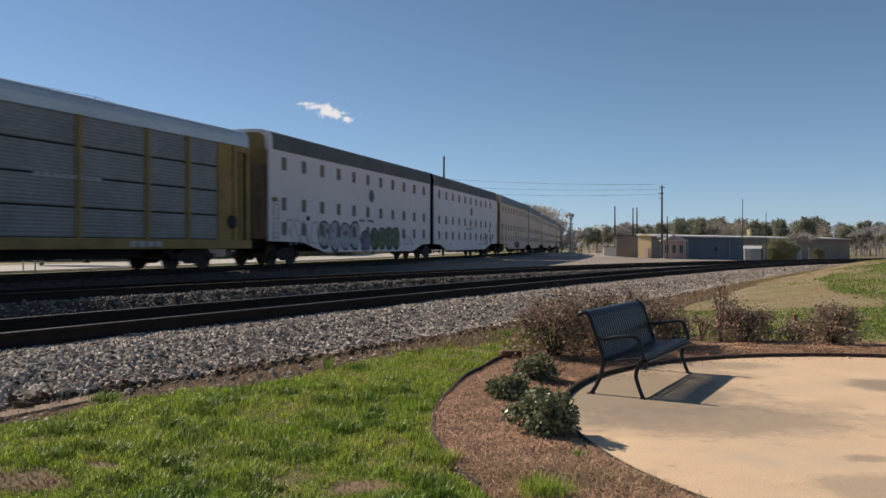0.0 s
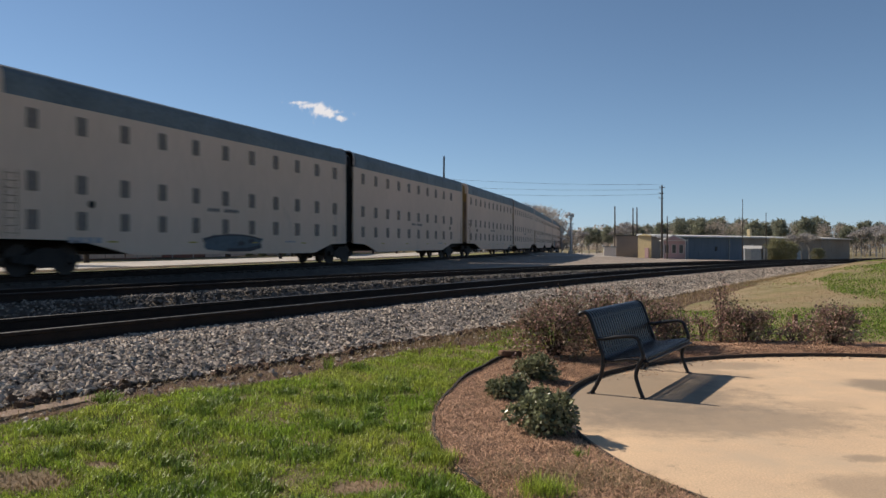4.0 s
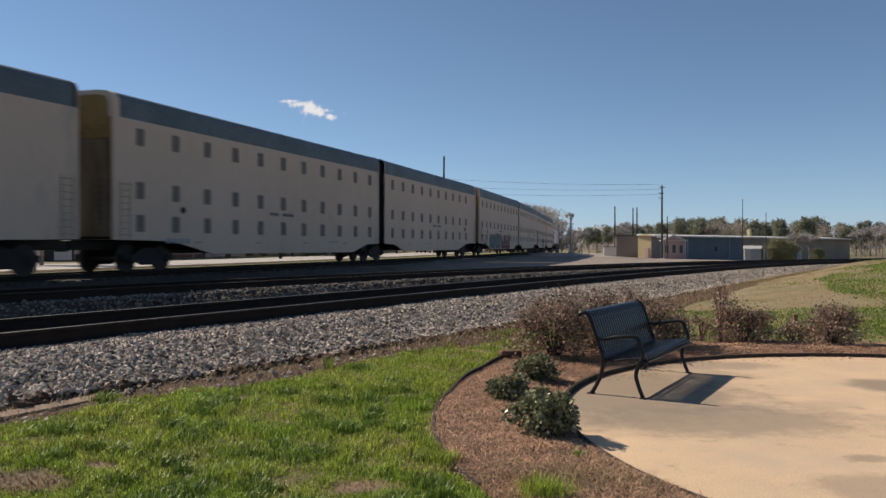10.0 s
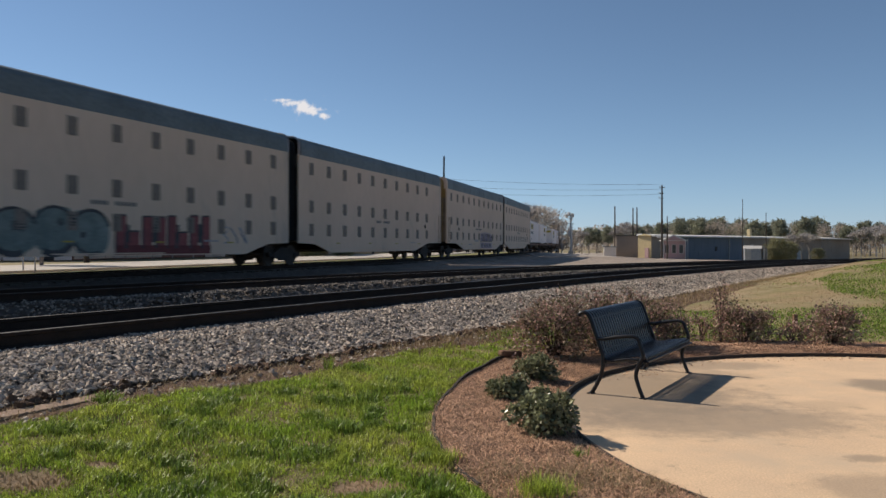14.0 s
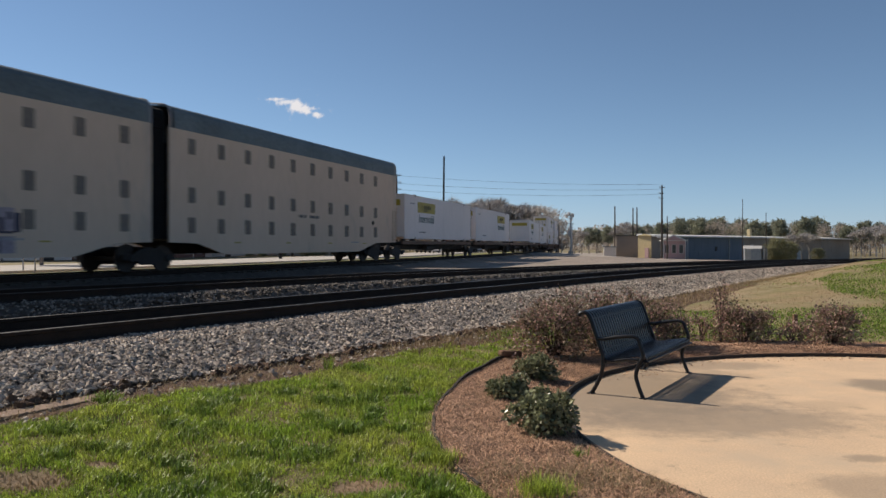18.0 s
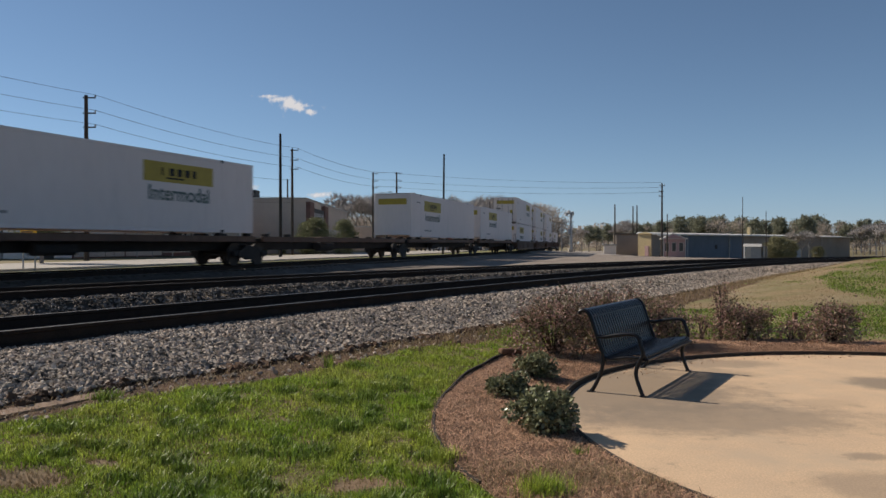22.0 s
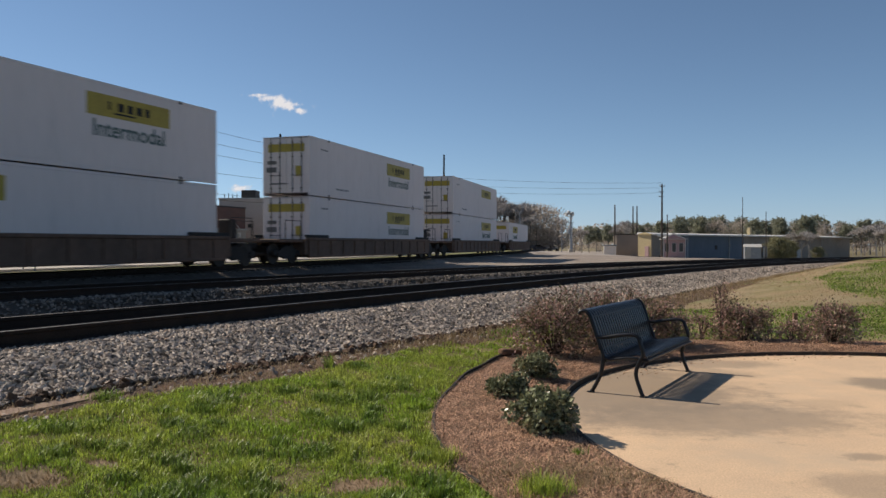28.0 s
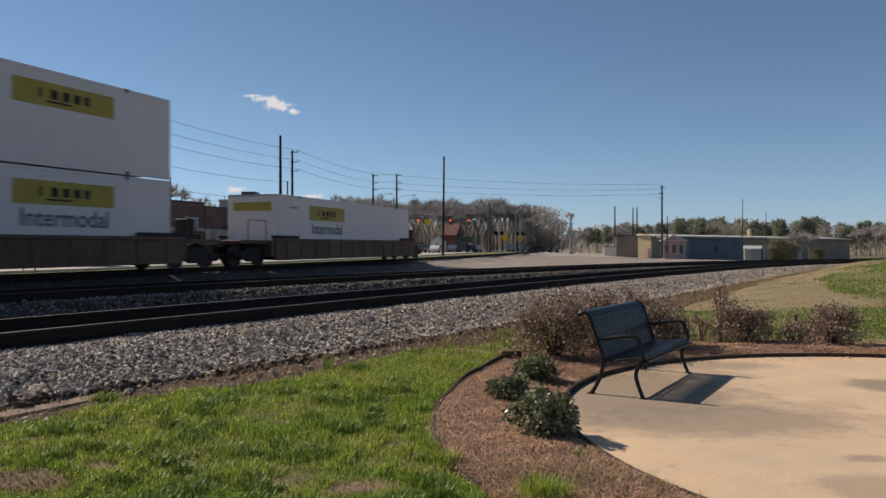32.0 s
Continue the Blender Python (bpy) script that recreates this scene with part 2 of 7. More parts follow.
NEAR = siding(8.744, 31.337, 0.00026, -0.0125, 40, 56)
SECOND = siding(15.36, 31.8, -0.0021, -0.0121, 40, 48)
NEAR_FAR = curve_points(NEAR[-1][1], NEAR[-1][2], math.degrees(NEAR[-1][3]), [(120, -0.0125, -0.001)])
NEAR = np.vstack([NEAR, shifted(NEAR_FAR, -NEAR[-1][0])[1:]])
SECOND_FAR = curve_points(SECOND[-1][1], SECOND[-1][2], math.degrees(SECOND[-1][3]), [(120, -0.0121, -0.001)])
SECOND = np.vstack([SECOND, shifted(SECOND_FAR, -SECOND[-1][0])[1:]])


def on(track, s, lat=0.0, z=0.0):
    """The place s metres along a track and lat metres to its left."""
    x, y, h = (np.interp(s, track[:, 0], track[:, i]) for i in (1, 2, 3))
    return Vector((x - lat * math.cos(h), y + lat * math.sin(h), z))


def heading(track, s):
    return float(np.interp(s, track[:, 0], track[:, 3]))


def lateral(track, x, y):
    """Signed distance to the left of a track, and the station, for arrays of places."""
    px, py = np.asarray(x, float).ravel(), np.asarray(y, float).ravel()
    tr = track[::4]
    out, st = np.empty(px.size), np.empty(px.size)
    for a in range(0, px.size, 4000):
        dx, dy = px[a:a + 4000, None] - tr[None, :, 1], py[a:a + 4000, None] - tr[None, :, 2]
        i = np.argmin(dx * dx + dy * dy, axis=1)
        r = np.arange(i.size)
        out[a:a + 4000] = -dx[r, i] * np.cos(tr[i, 3]) + dy[r, i] * np.sin(tr[i, 3])
        st[a:a + 4000] = tr[i, 0]
    return out.reshape(np.shape(x)), st.reshape(np.shape(x))


def ground_z(x, y):
    """Height of the land: flat lawn, a low mound beyond the patio, the raised track bed, flat country behind."""
    x, y = np.asarray(x, float), np.asarray(y, float)
    l1, _ = lateral(NEAR, x, y)
    bed = 0.25 * smoothstep(-2.9, -1.35, l1) + 0.16 * smoothstep(-5.6, -2.8, l1)
    mound = 0.95 * smoothstep(10.5, 25, y) * smoothstep(1.0, 14.5, x - 0.12 * (y - 12)) * (1 - smoothstep(-6.5, -2.2, l1))
    far = -1.7 * smoothstep(50, 170, y) * smoothstep(12, 45, x) * smoothstep(5, 25, l1)
    l3, _ = lateral(MAIN, x, y)
    drop = -0.22 * smoothstep(2.5, 9, l3)
    return bed + mound + far + drop * (l1 > 0)


def sheet(name, xs, ys, zfun, mat, label, dz=0.0, smooth=True):
    X, Y = np.meshgrid(xs, ys)
    Z = zfun(X, Y) + dz
    nx, ny = len(xs), len(ys)
    v = np.stack([X, Y, Z], -1).reshape(-1, 3)
    i = np.arange(ny - 1)[:, None] * nx + np.arange(nx - 1)[None, :]
    f = np.stack([i, i + 1, i + 1 + nx, i + nx], -1).reshape(-1, 4)
    me = bpy.data.meshes.new(name)
    me.from_pydata(v.tolist(), [], f.tolist())
    me.materials.append(mat)
    me.polygons.foreach_set("use_smooth", [True] * len(me.polygons))
    ob = new(name, me)
    return tagged(ob, label, name, kind="structure")


def ruled(left, right, n, zfun, mat, name, hem=0.0):
    """A sheet between two lines of places with n strips across."""
    vs, fs = [], []
    for a, b in zip(left, right):
        for j in range(n + 1):
            t = j / n
            vs.append((a[0] + (b[0] - a[0]) * t, a[1] + (b[1] - a[1]) * t))
    P = np.array(vs)
    Z = zfun(P[:, 0], P[:, 1])
    Z[::n + 1] -= hem
    Z[n::n + 1] -= hem
    for i in range(len(left) - 1):
        for j in range(n):
            k = i * (n + 1) + j
            fs.append((k, k + n + 1, k + n + 2, k + 1))
    me = bpy.data.meshes.new(name)
    me.from_pydata(np.column_stack([P, Z]).tolist(), [], fs)
    me.materials.append(mat)
    bm = bmesh.new()
    bm.from_mesh(me)
    bmesh.ops.recalc_face_normals(bm, faces=bm.faces)
    if bm.faces and sum(fc.normal.z for fc in bm.faces) < 0:
        bmesh.ops.reverse_faces(bm, faces=bm.faces)
    bm.to_mesh(me)
    bm.free()
    me.polygons.foreach_set("use_smooth", [True] * len(me.polygons))
    return new(name, me)


# ---- land ----
_far = [60, 75, 95, 120, 150, 200, 280, 400, 600, 900, 1400, 2200, 4000]
gx = [-v for v in reversed(_far)] + list(np.linspace(-55, 55, 111)) + _far
gy = [-4000, -1500, -600, -250, -100, -50, -30] + list(np.linspace(-20, 60, 107)) + [64, 68, 73, 79, 86, 95, 105, 118, 132, 150, 180, 220, 280, 360, 500, 800, 1300, 2200, 4000]
def under_yard(x, y):
    """The land sheet lies lower where gravel covers it."""
    l1, l3 = lateral(NEAR, x, y)[0], lateral(MAIN, x, y)[0]
    return ground_z(x, y) - 0.06 - 0.75 * smoothstep(-1.2, 0.8, l1) * (1 - smoothstep(0.5, 2.2, l3)) * (y > -30)


sheet("ground", gx, gy, under_yard, M_GROUND, "dull winter turf and bare soil reaching the horizon")


# ---- tracks ----
def rail_sweep(track, s0, s1, lat, step):
    """A flat-bottomed rail of real section along a track."""
    prof = [(-0.036, 0.0), (-0.036, -0.035), (-0.010, -0.05), (-0.010, -0.135), (-0.070, -0.155), (-0.070, -0.17),
            (0.070, -0.17), (0.070, -0.155), (0.010, -0.135), (0.010, -0.05), (0.036, -0.035), (0.036, 0.0)]
    st = list(np.arange(s0, s1, step)) + [s1]
    vs, fs = [], []
    n = len(prof)
    for s in st:
        for dy, dz in prof:
            vs.append(on(track, s, lat + dy, RAIL_Z + dz))
    for i in range(len(st) - 1):
        for j in range(n):
            fs.append((i * n + j, i * n + (j + 1) % n, (i + 1) * n + (j + 1) % n, (i + 1) * n + j))
    fs += [tuple(range(n)), tuple((len(st) - 1) * n + j for j in range(n - 1, -1, -1))]
    b = Build().add(vs, fs)
    me = b.mesh("rail", [M_RAIL, M_RAILTOP])
    me.polygons.foreach_set("material_index", [1 if (pl.normal.z > 0.9 and pl.center.z > RAIL_Z - 0.01) else 0 for pl in me.polygons])
    return me


ME_TIE = Build().cbox(-1.3, 1.3, -0.115, 0.115, -0.18, 0.0, 0.012).mesh("tie", M_TIE)
ME_PLATE = Build().box(-0.18, 0.18, -0.10, 0.10, 0.0, 0.012).box(-0.09, -0.075, -0.07, -0.04, 0.012, 0.045).box(0.075, 0.09, 0.04, 0.07, 0.012, 0.045).mesh("tie_plate", M_RAIL)
for trk, s0, s1, t1, lab in ((NEAR, -14, 150, 60, "railway track on grey ballast beside the lawn"), (SECOND, -14, 150, 40, "railway track on grey ballast between two others"),
                             (MAIN, -25, 330, 50, "railway track that carries the passing train")):
    th = thing("railway_track", None, lab, "railway track", "parallel tracks", "structure")
    for sd in (-1, 1):
        part("rail", rail_sweep(trk, s0, s1, sd * GAUGE, 1.0), None, th, "dark rusty rail with a worn bright head")
    s = s0 + 0.3
    rng = random.Random(3)
    while s < t1:
        p = on(trk, s, rng.uniform(-0.05, 0.05), RAIL_Z - 0.195)
        tie = part("tie", ME_TIE, None, th, at=Matrix.Translation(p) @ Matrix.Rotation(-heading(trk, s) + rng.uniform(-0.02, 0.02), 4, "Z"))
        if trk is NEAR and -2 < s < 26:
            for sd in (-1, 1):
                part("tie_plate", ME_PLATE, None, tie, at=Matrix.Translation((sd * GAUGE, 0, 0.001)))
        s += 0.533


# ---- gravel yard ----
def rough_z(x, y, amp, sc):
    return np.array([noise.noise((a * sc, b * sc, 0.3)) * amp for a, b in zip(np.ravel(x), np.ravel(y))]).reshape(np.shape(x))


def yard_z(x, y):
    """Top of the gravel: near tie tops between the rails, dipping a little between the tracks."""
    x, y = np.asarray(x, float), np.asarray(y, float)
    z = ground_z(x, y)
    l1, _ = lateral(NEAR, x, y)
    l2, _ = lateral(SECOND, x, y)
    l3, _ = lateral(MAIN, x, y)
    near = np.minimum(np.abs(l1), np.minimum(np.abs(l2), np.abs(l3)))
    dip = -np.where(l2 < 0, 0.50, 0.30) * smoothstep(1.1, 2.0, near) * (l1 > 0)
    return z + 0.005 + dip + rough_z(x, y, 0.018, 2.3)


TOE = [(-30, -2.60), (2.6, -2.60), (3.8, -2.50), (5.6, -2.65), (9.6, -2.9), (13.6, -3.1), (22, -3.2), (45, -3.3), (160, -3.3)]


def toe(s):
    return float(np.interp(s, [a for a, _ in TOE], [b for _, b in TOE]))


S1 = list(np.arange(-26, 20, 0.4)) + list(np.arange(20, 60, 1.0))
yard = ruled([on(NEAR, s, toe(s)) for s in S1], [on(NEAR, s, 3.1) for s in S1], 18, yard_z, M_GRAVEL, "ballast_near", 0.05)
tagged(yard, "bed of grey crushed-stone ballast under the rails", "ballast", kind="structure")
S2 = list(np.arange(-26, 40, 1.0)) + list(np.arange(40, 92, 2.0))
left = [on(NEAR, s, 3.1) for s in S2]
right = [on(MAIN, min(s * 1.25 + 4, 190), 2.7) for s in S2]
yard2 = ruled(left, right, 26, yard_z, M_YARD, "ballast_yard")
tagged(yard2, "wide yard of pale grey gravel with dark cinders on the left, deepened for train shade", "gravel", kind="structure")

DIRT_E = [(-30, -2.98), (2.6, -2.98), (3.2, -3.0), (4.0, -3.1), (5.1, -3.18), (6.6, -3.28), (8.5, -3.42), (10.3, -3.75), (14, -4.1), (40, -4.2)]
S3 = list(np.arange(-14, 26, 0.25))
dirt = ruled([on(NEAR, s, toe(s) + 0.25) for s in S3],
             [on(NEAR, s, float(np.interp(s, [a for a, _ in DIRT_E], [b for _, b in DIRT_E])) - 0.25 - 0.10 * noise.noise((s * 0.9, 0, 4))) for s in S3], 8,
             lambda x, y: ground_z(x, y) - 0.012 + rough_z(x, y, 0.02, 5.0), M_DIRT, "soil_strip", 0.06)
tagged(dirt, "strip of bare brown soil along the ballast", "soil", kind="structure")


def stones(name, places, sizes, seed, label, mat=M_STONE):
    """Angular crushed stones, each a small bent block, in one mesh."""
    rng = np.random.default_rng(seed)
    base = np.array([(1, 0, 0), (-1, 0, 0), (0, 1, 0), (0, -1, 0), (0, 0, 1), (0, 0, -1), (.62, .62, .5), (-.62, .58, -.5), (.6, -.62, -.45), (-.6, -.6, .5)], float)
    faces = None
    bm = bmesh.new()
    for q in base:
        bm.verts.new(q)
    bmesh.ops.convex_hull(bm, input=bm.verts)
    bm.verts.index_update()
    faces = np.array([[v.index for v in f.verts] for f in bm.faces])
    bm.free()
    n = len(places)
    k = len(base)
    sc = sizes[:, None, None] * rng.uniform(0.6, 1.25, (n, 1, 3)) * np.array([1, 1, 0.75])
    v = base[None] * (1 + rng.uniform(-0.28, 0.28, (n, k, 1))) * sc
    a = rng.uniform(0, 2 * np.pi, n)
    b = rng.uniform(-0.7, 0.7, n)
    cb, sb = np.cos(b)[:, None], np.sin(b)[:, None]
    y2, z2 = v[:, :, 1] * cb - v[:, :, 2] * sb, v[:, :, 1] * sb + v[:, :, 2] * cb
    ca, sa = np.cos(a)[:, None], np.sin(a)[:, None]
    v = np.stack([v[:, :, 0] * ca - y2 * sa, v[:, :, 0] * sa + y2 * ca, z2], -1) + places[:, None, :]
    f = (faces[None] + (np.arange(n) * k)[:, None, None]).reshape(-1, 3)
    me = bpy.data.meshes.new(name)
    me.from_pydata(v.reshape(-1, 3).tolist(), [], f.tolist())
    me.materials.append(mat)
    return tagged(new(name, me), label, "gravel", kind="stuff")


def scatter(track, s0, s1, lat, n, seed, power=1.0):
    rng = np.random.default_rng(seed)
    s = s0 + (s1 - s0) * rng.random(n) ** power
    u = rng.random(n)
    pts = []
    for si, ui in zip(s, u):
        a, b = lat(si)
        pts.append(on(track, si, a + (b - a) * ui)[:2])
    P = np.array(pts)
    return np.column_stack([P, yard_z(P[:, 0], P[:, 1]) + 0.012]), rng


P1, _r = scatter(NEAR, 1.5, 34, lambda s: (toe(s) + 0.02, -0.80), 74000, 5, 1.5)
stones("ballast_stones", P1, 0.010 + 0.028 * _r.random(len(P1)) ** 1.4, 6, "loose grey crushed ballast stones")
P2, _r = scatter(NEAR, 2, 40, lambda s: (0.8, 5.4), 42000, 7, 1.2)
stones("ballast_stones", P2, _r.uniform(0.02, 0.04, len(P2)), 8, "loose grimy crushed ballast stones between the tracks, coloured darker for train shade", M_STONE_D)
P3, _r = scatter(SECOND, 3, 45, lambda s: (-3.4, 4.6), 26000, 9, 1.1)
stones("ballast_stones", P3, _r.uniform(0.025, 0.05, len(P3)), 10, "loose grimy crushed ballast stones by the second track, coloured darker for train shade", M_STONE_D)
P4, _r = scatter(NEAR, 33, 62, lambda s: (toe(s) + 0.02, -0.80), 15000, 17, 1.2)
stones("ballast_stones", P4, _r.uniform(0.025, 0.055, len(P4)), 18, "loose grey crushed ballast stones")
P6, _r = scatter(SECOND, 14, 78, lambda s: (1.2, 5.0 + 0.10 * s), 26000, 19, 1.0)
l6 = lateral(MAIN, P6[:, 0], P6[:, 1])[0]
P6 = P6[l6 < -1.9]
stones("yard_stones", P6, 0.02 + 0.06 * np.random.default_rng(20).random(len(P6)) ** 1.6, 21, "loose stones strewn over the pale yard")
P7, _r = scatter(NEAR, 3.5, 13, lambda s: (toe(s) - 0.10, toe(s) + 0.10), 420, 27, 1.2)
P7 = P7[np.array([noise.noise((a * 1.7, b * 1.7, 9.1)) for a, b in P7[:, :2]]) > -0.05]
stones("soil_clods", P7, np.random.default_rng(28).uniform(0.025, 0.065, len(P7)), 29, "dark clods of soil along the ballast's foot", M_DIRT)
P5, _r = scatter(NEAR, -1.5, 16, lambda s: (toe(s) - 0.6, toe(s) + 0.1), 800, 15, 1.2)
stones("scattered_stones", P5 - np.array([0, 0, 0.015]), _r.uniform(0.012, 0.035, len(P5)), 16, "stray stones fallen on the bare soil")

# ---- patio and planting bed ----
PC, PR = (4.97, 6.45), 3.90
RING = [2 * math.pi * i / 96 for i in range(96)]


def rim(r, z, wob=0.0):
    return [(PC[0] + (r + wob * noise.noise((math.cos(a) * 2, math.sin(a) * 2, 1))) * math.cos(a), PC[1] + (r + wob * noise.noise((math.cos(a) * 2, math.sin(a) * 2, 1))) * math.sin(a), z) for a in RING]


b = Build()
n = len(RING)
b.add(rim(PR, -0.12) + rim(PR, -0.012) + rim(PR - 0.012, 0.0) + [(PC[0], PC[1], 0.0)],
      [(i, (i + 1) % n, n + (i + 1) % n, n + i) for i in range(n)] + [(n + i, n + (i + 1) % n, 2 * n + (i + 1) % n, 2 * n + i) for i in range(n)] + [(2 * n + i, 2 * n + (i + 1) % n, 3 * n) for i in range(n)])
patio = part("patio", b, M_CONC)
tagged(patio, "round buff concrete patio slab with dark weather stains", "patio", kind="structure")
M_EDGE = material("black_edging", (0.035, 0.026, 0.02), (0.055, 0.042, 0.032), 5, 0.8, grain=60, bump=0.3)
M_RUSTEDGE = material("brown_steel_edging", (0.12, 0.06, 0.04), (0.08, 0.045, 0.032), 5, 0.8, grain=60, bump=0.3)
b = Build()
arc = [a for a in np.linspace(radians(35), radians(262), 96)]
for lo, hi, z0, z1 in ((PR + 0.008, PR + 0.035, -0.1, 0.045),):
    vs, fs = [], []
    for a in arc:
        zz = z1 - 0.035 * max(0, min(1, (math.degrees(a) - 175) / 25))
        for r, z in ((lo, z0), (lo, zz), (hi, zz), (hi, z0)):
            vs.append((PC[0] + r * math.cos(a), PC[1] + r * math.sin(a), z))
    for i in range(len(arc) - 1):
        for j in range(4):
            fs.append((4 * i + j, 4 * i + (j + 1) % 4, 4 * i + 4 + (j + 1) % 4, 4 * i + 4 + j))
    b.add(vs, fs)
edge = tagged(part("patio_edging", b, M_EDGE), "thin dark steel edging round the patio", "edging", kind="structure")


def bed_r(a):
    """Outer radius of the planting bed round the patio."""
    d = math.degrees(a) % 360
    return float(np.interp(d, [0, 40, 75, 95, 120, 138, 150, 165, 180, 200, 225, 260, 320, 360], [5.3, 5.4, 5.5, 5.6, 5.6, 5.45, 5.2, 5.05, 5.05, 5.05, 5.05, 5.1, 5.2, 5.3]))


def mulch_z(x, y):
    r = np.hypot(np.asarray(x) - PC[0], np.asarray(y) - PC[1])
    return np.maximum(ground_z(x, y), 0) * 0.7 + 0.008 + 0.03 * smoothstep(0, 0.5, r - PR) * (1 - smoothstep(1.0, 1.2, r - PR)) + rough_z(x, y, 0.015, 4.0)


AR = np.linspace(0, 2 * math.pi, 161)
bed = ruled([Vector((PC[0] + (PR + 0.045) * math.cos(a), PC[1] + (PR + 0.045) * math.sin(a), 0)) for a in AR],
            [Vector((PC[0] + bed_r(a) * math.cos(a), PC[1] + bed_r(a) * math.sin(a), 0)) for a in AR], 12, mulch_z, M_MULCH, "mulch_bed")
tagged(bed, "planting bed of brown pine-straw mulch round the patio", "mulch", kind="structure")
b = Build()
vs, fs = [], []
arc = np.linspace(radians(139), radians(200), 60)
for a in arc:
    r = bed_r(a)
    x, y = PC[0] + r * math.cos(a), PC[1] + r * math.sin(a)
    g = float(ground_z(x, y))
    for dr, z in ((-0.010, -0.05), (-0.010, 0.028), (0.010, 0.028), (0.010, -0.05)):
        vs.append((PC[0] + (r + dr) * math.cos(a), PC[1] + (r + dr) * math.sin(a), g + z + 0.012 * noise.noise((a * 9, 0, 0))))
for i in range(len(arc) - 1):
    for j in range(4):
        fs.append((4 * i + j, 4 * i + (j + 1) % 4, 4 * i + 4 + (j + 1) % 4, 4 * i + 4 + j))
tagged(part("bed_edging", b.add(vs, fs), M_EDGE), "dark plastic edging between lawn and mulch", "edging", kind="structure")
for x, y, w, rz in ((0.86, 9.85, 0.30, 25),):
    tagged(part("edging_stone", Build().cbox(-w / 2, w / 2, -0.06, 0.06, 0.0, 0.07, 0.015), M_MULCH, at=pose(x, y, float(ground_z(x, y)) + 0.015, 2, 4, rz)), "low tan edging stone at the bed's rim", "stone")
kerb = Build()
ks = list(np.arange(-12, 4.7, 0.4))
vs, fs = [], []
for s in ks:
    for lat, z in ((-2.76, -0.1), (-2.76, 0.125), (-2.63, 0.14), (-2.61, -0.1)):
        vs.append(on(NEAR, s, lat - 0.02 * math.sin(s), z + 0.05))
for i in range(len(ks) - 1):
    for j in range(4):
        fs.append((4 * i + j, 4 * i + (j + 1) % 4, 4 * i + 4 + (j + 1) % 4, 4 * i + 4 + j))
kerb.add(vs, fs)
M_KERB = material("weathered_kerb", (0.36, 0.25, 0.175), (0.27, 0.185, 0.13), 3, 0.9, grain=60, bump=0.4)
tagged(part("kerb", kerb, M_KERB), "low weathered concrete kerb holding the ballast", "kerb", kind="structure")

# ---- lawn ----
def in_bed(x, y):
    r = np.hypot(x - PC[0], y - PC[1])
    a = np.degrees(np.arctan2(y - PC[1], x - PC[0])) % 360
    return r < np.interp(a, [0, 40, 75, 95, 120, 138, 150, 165, 180, 200, 225, 260, 320, 360], [5.3, 5.4, 5.5, 5.6, 5.6, 5.45, 5.2, 5.05, 5.05, 5.05, 5.05, 5.1, 5.2, 5.3]) + 0.02


def lawn_edge(s):
    return np.interp(s, [a for a, _ in DIRT_E], [b for _, b in DIRT_E])


lawn_l = [on(NEAR, s, float(lawn_edge(s)) - 0.12) for s in np.arange(-16, 16, 0.4)]
lawn = ruled(lawn_l, [Vector((16 - 0.05 * i, -12 + 0.285 * i, 0)) for i in range(len(lawn_l))], 90,
             lambda x, y: np.where(in_bed(x, y), -0.09, ground_z(x, y) + 0.002 + rough_z(x, y, 0.02, 1.3)), M_LAWN, "lawn")
tagged(lawn, "patchy green winter lawn with bare tan spots", "lawn", kind="structure")


def blades(name, pts, height, width, mat, seed, label, lean=0.45):
    """Many bent blades of grass in one mesh; height and width are arrays."""
    rng = np.random.default_rng(seed)
    n = len(pts)
    a = rng.uniform(0, 2 * np.pi, n)
    d = np.stack([np.cos(a), np.sin(a), np.zeros(n)], -1)
    w = np.stack([-np.sin(a), np.cos(a), np.zeros(n)], -1) * (width / 2)[:, None]
    ln = rng.uniform(0.1, lean, n) * height
    up = np.array([0, 0, 1.0])
    p1 = pts + up * (height * 0.55)[:, None] + d * (ln * 0.35)[:, None]
    p2 = pts + up * (height * rng.uniform(0.8, 1.0, n))[:, None] + d * ln[:, None]
    v = np.stack([pts - w, pts + w, p1 + w * 0.75, p1 - w * 0.75, p2], 1).reshape(-1, 3)
    k = np.arange(n) * 5
    f = [(i, i + 1, i + 2, i + 3) for i in k.tolist()] + [(i + 3, i + 2, i + 4) for i in k.tolist()]
    me = bpy.data.meshes.new(name)
    me.from_pydata(v.tolist(), [], f)
    me.materials.append(mat)
    return tagged(new(name, me), label, "grass", kind="stuff")


def leafy(name, c1, c2, low, high, rough=0.5, trans=0.25):
    mt = island_vary(material(name, c1, c2, 1.2, rough, grain=40, bump=0, spec=0.35), low, high)
    nt = mt.node_tree
    bs = nt.nodes["Principled BSDF"]
    tr = nt.nodes.new("ShaderNodeBsdfTranslucent")
    mx = nt.nodes.new("ShaderNodeMixShader")
    mx.inputs[0].default_value = trans
    out = next(nd for nd in nt.nodes if nd.type == "OUTPUT_MATERIAL")
    nt.links.new(bs.inputs["Base Color"].links[0].from_socket, tr.inputs["Color"])
    nt.links.new(bs.outputs[0], mx.inputs[1])
    nt.links.new(tr.outputs[0], mx.inputs[2])
    nt.links.new(mx.outputs[0], out.inputs["Surface"])
    return mt


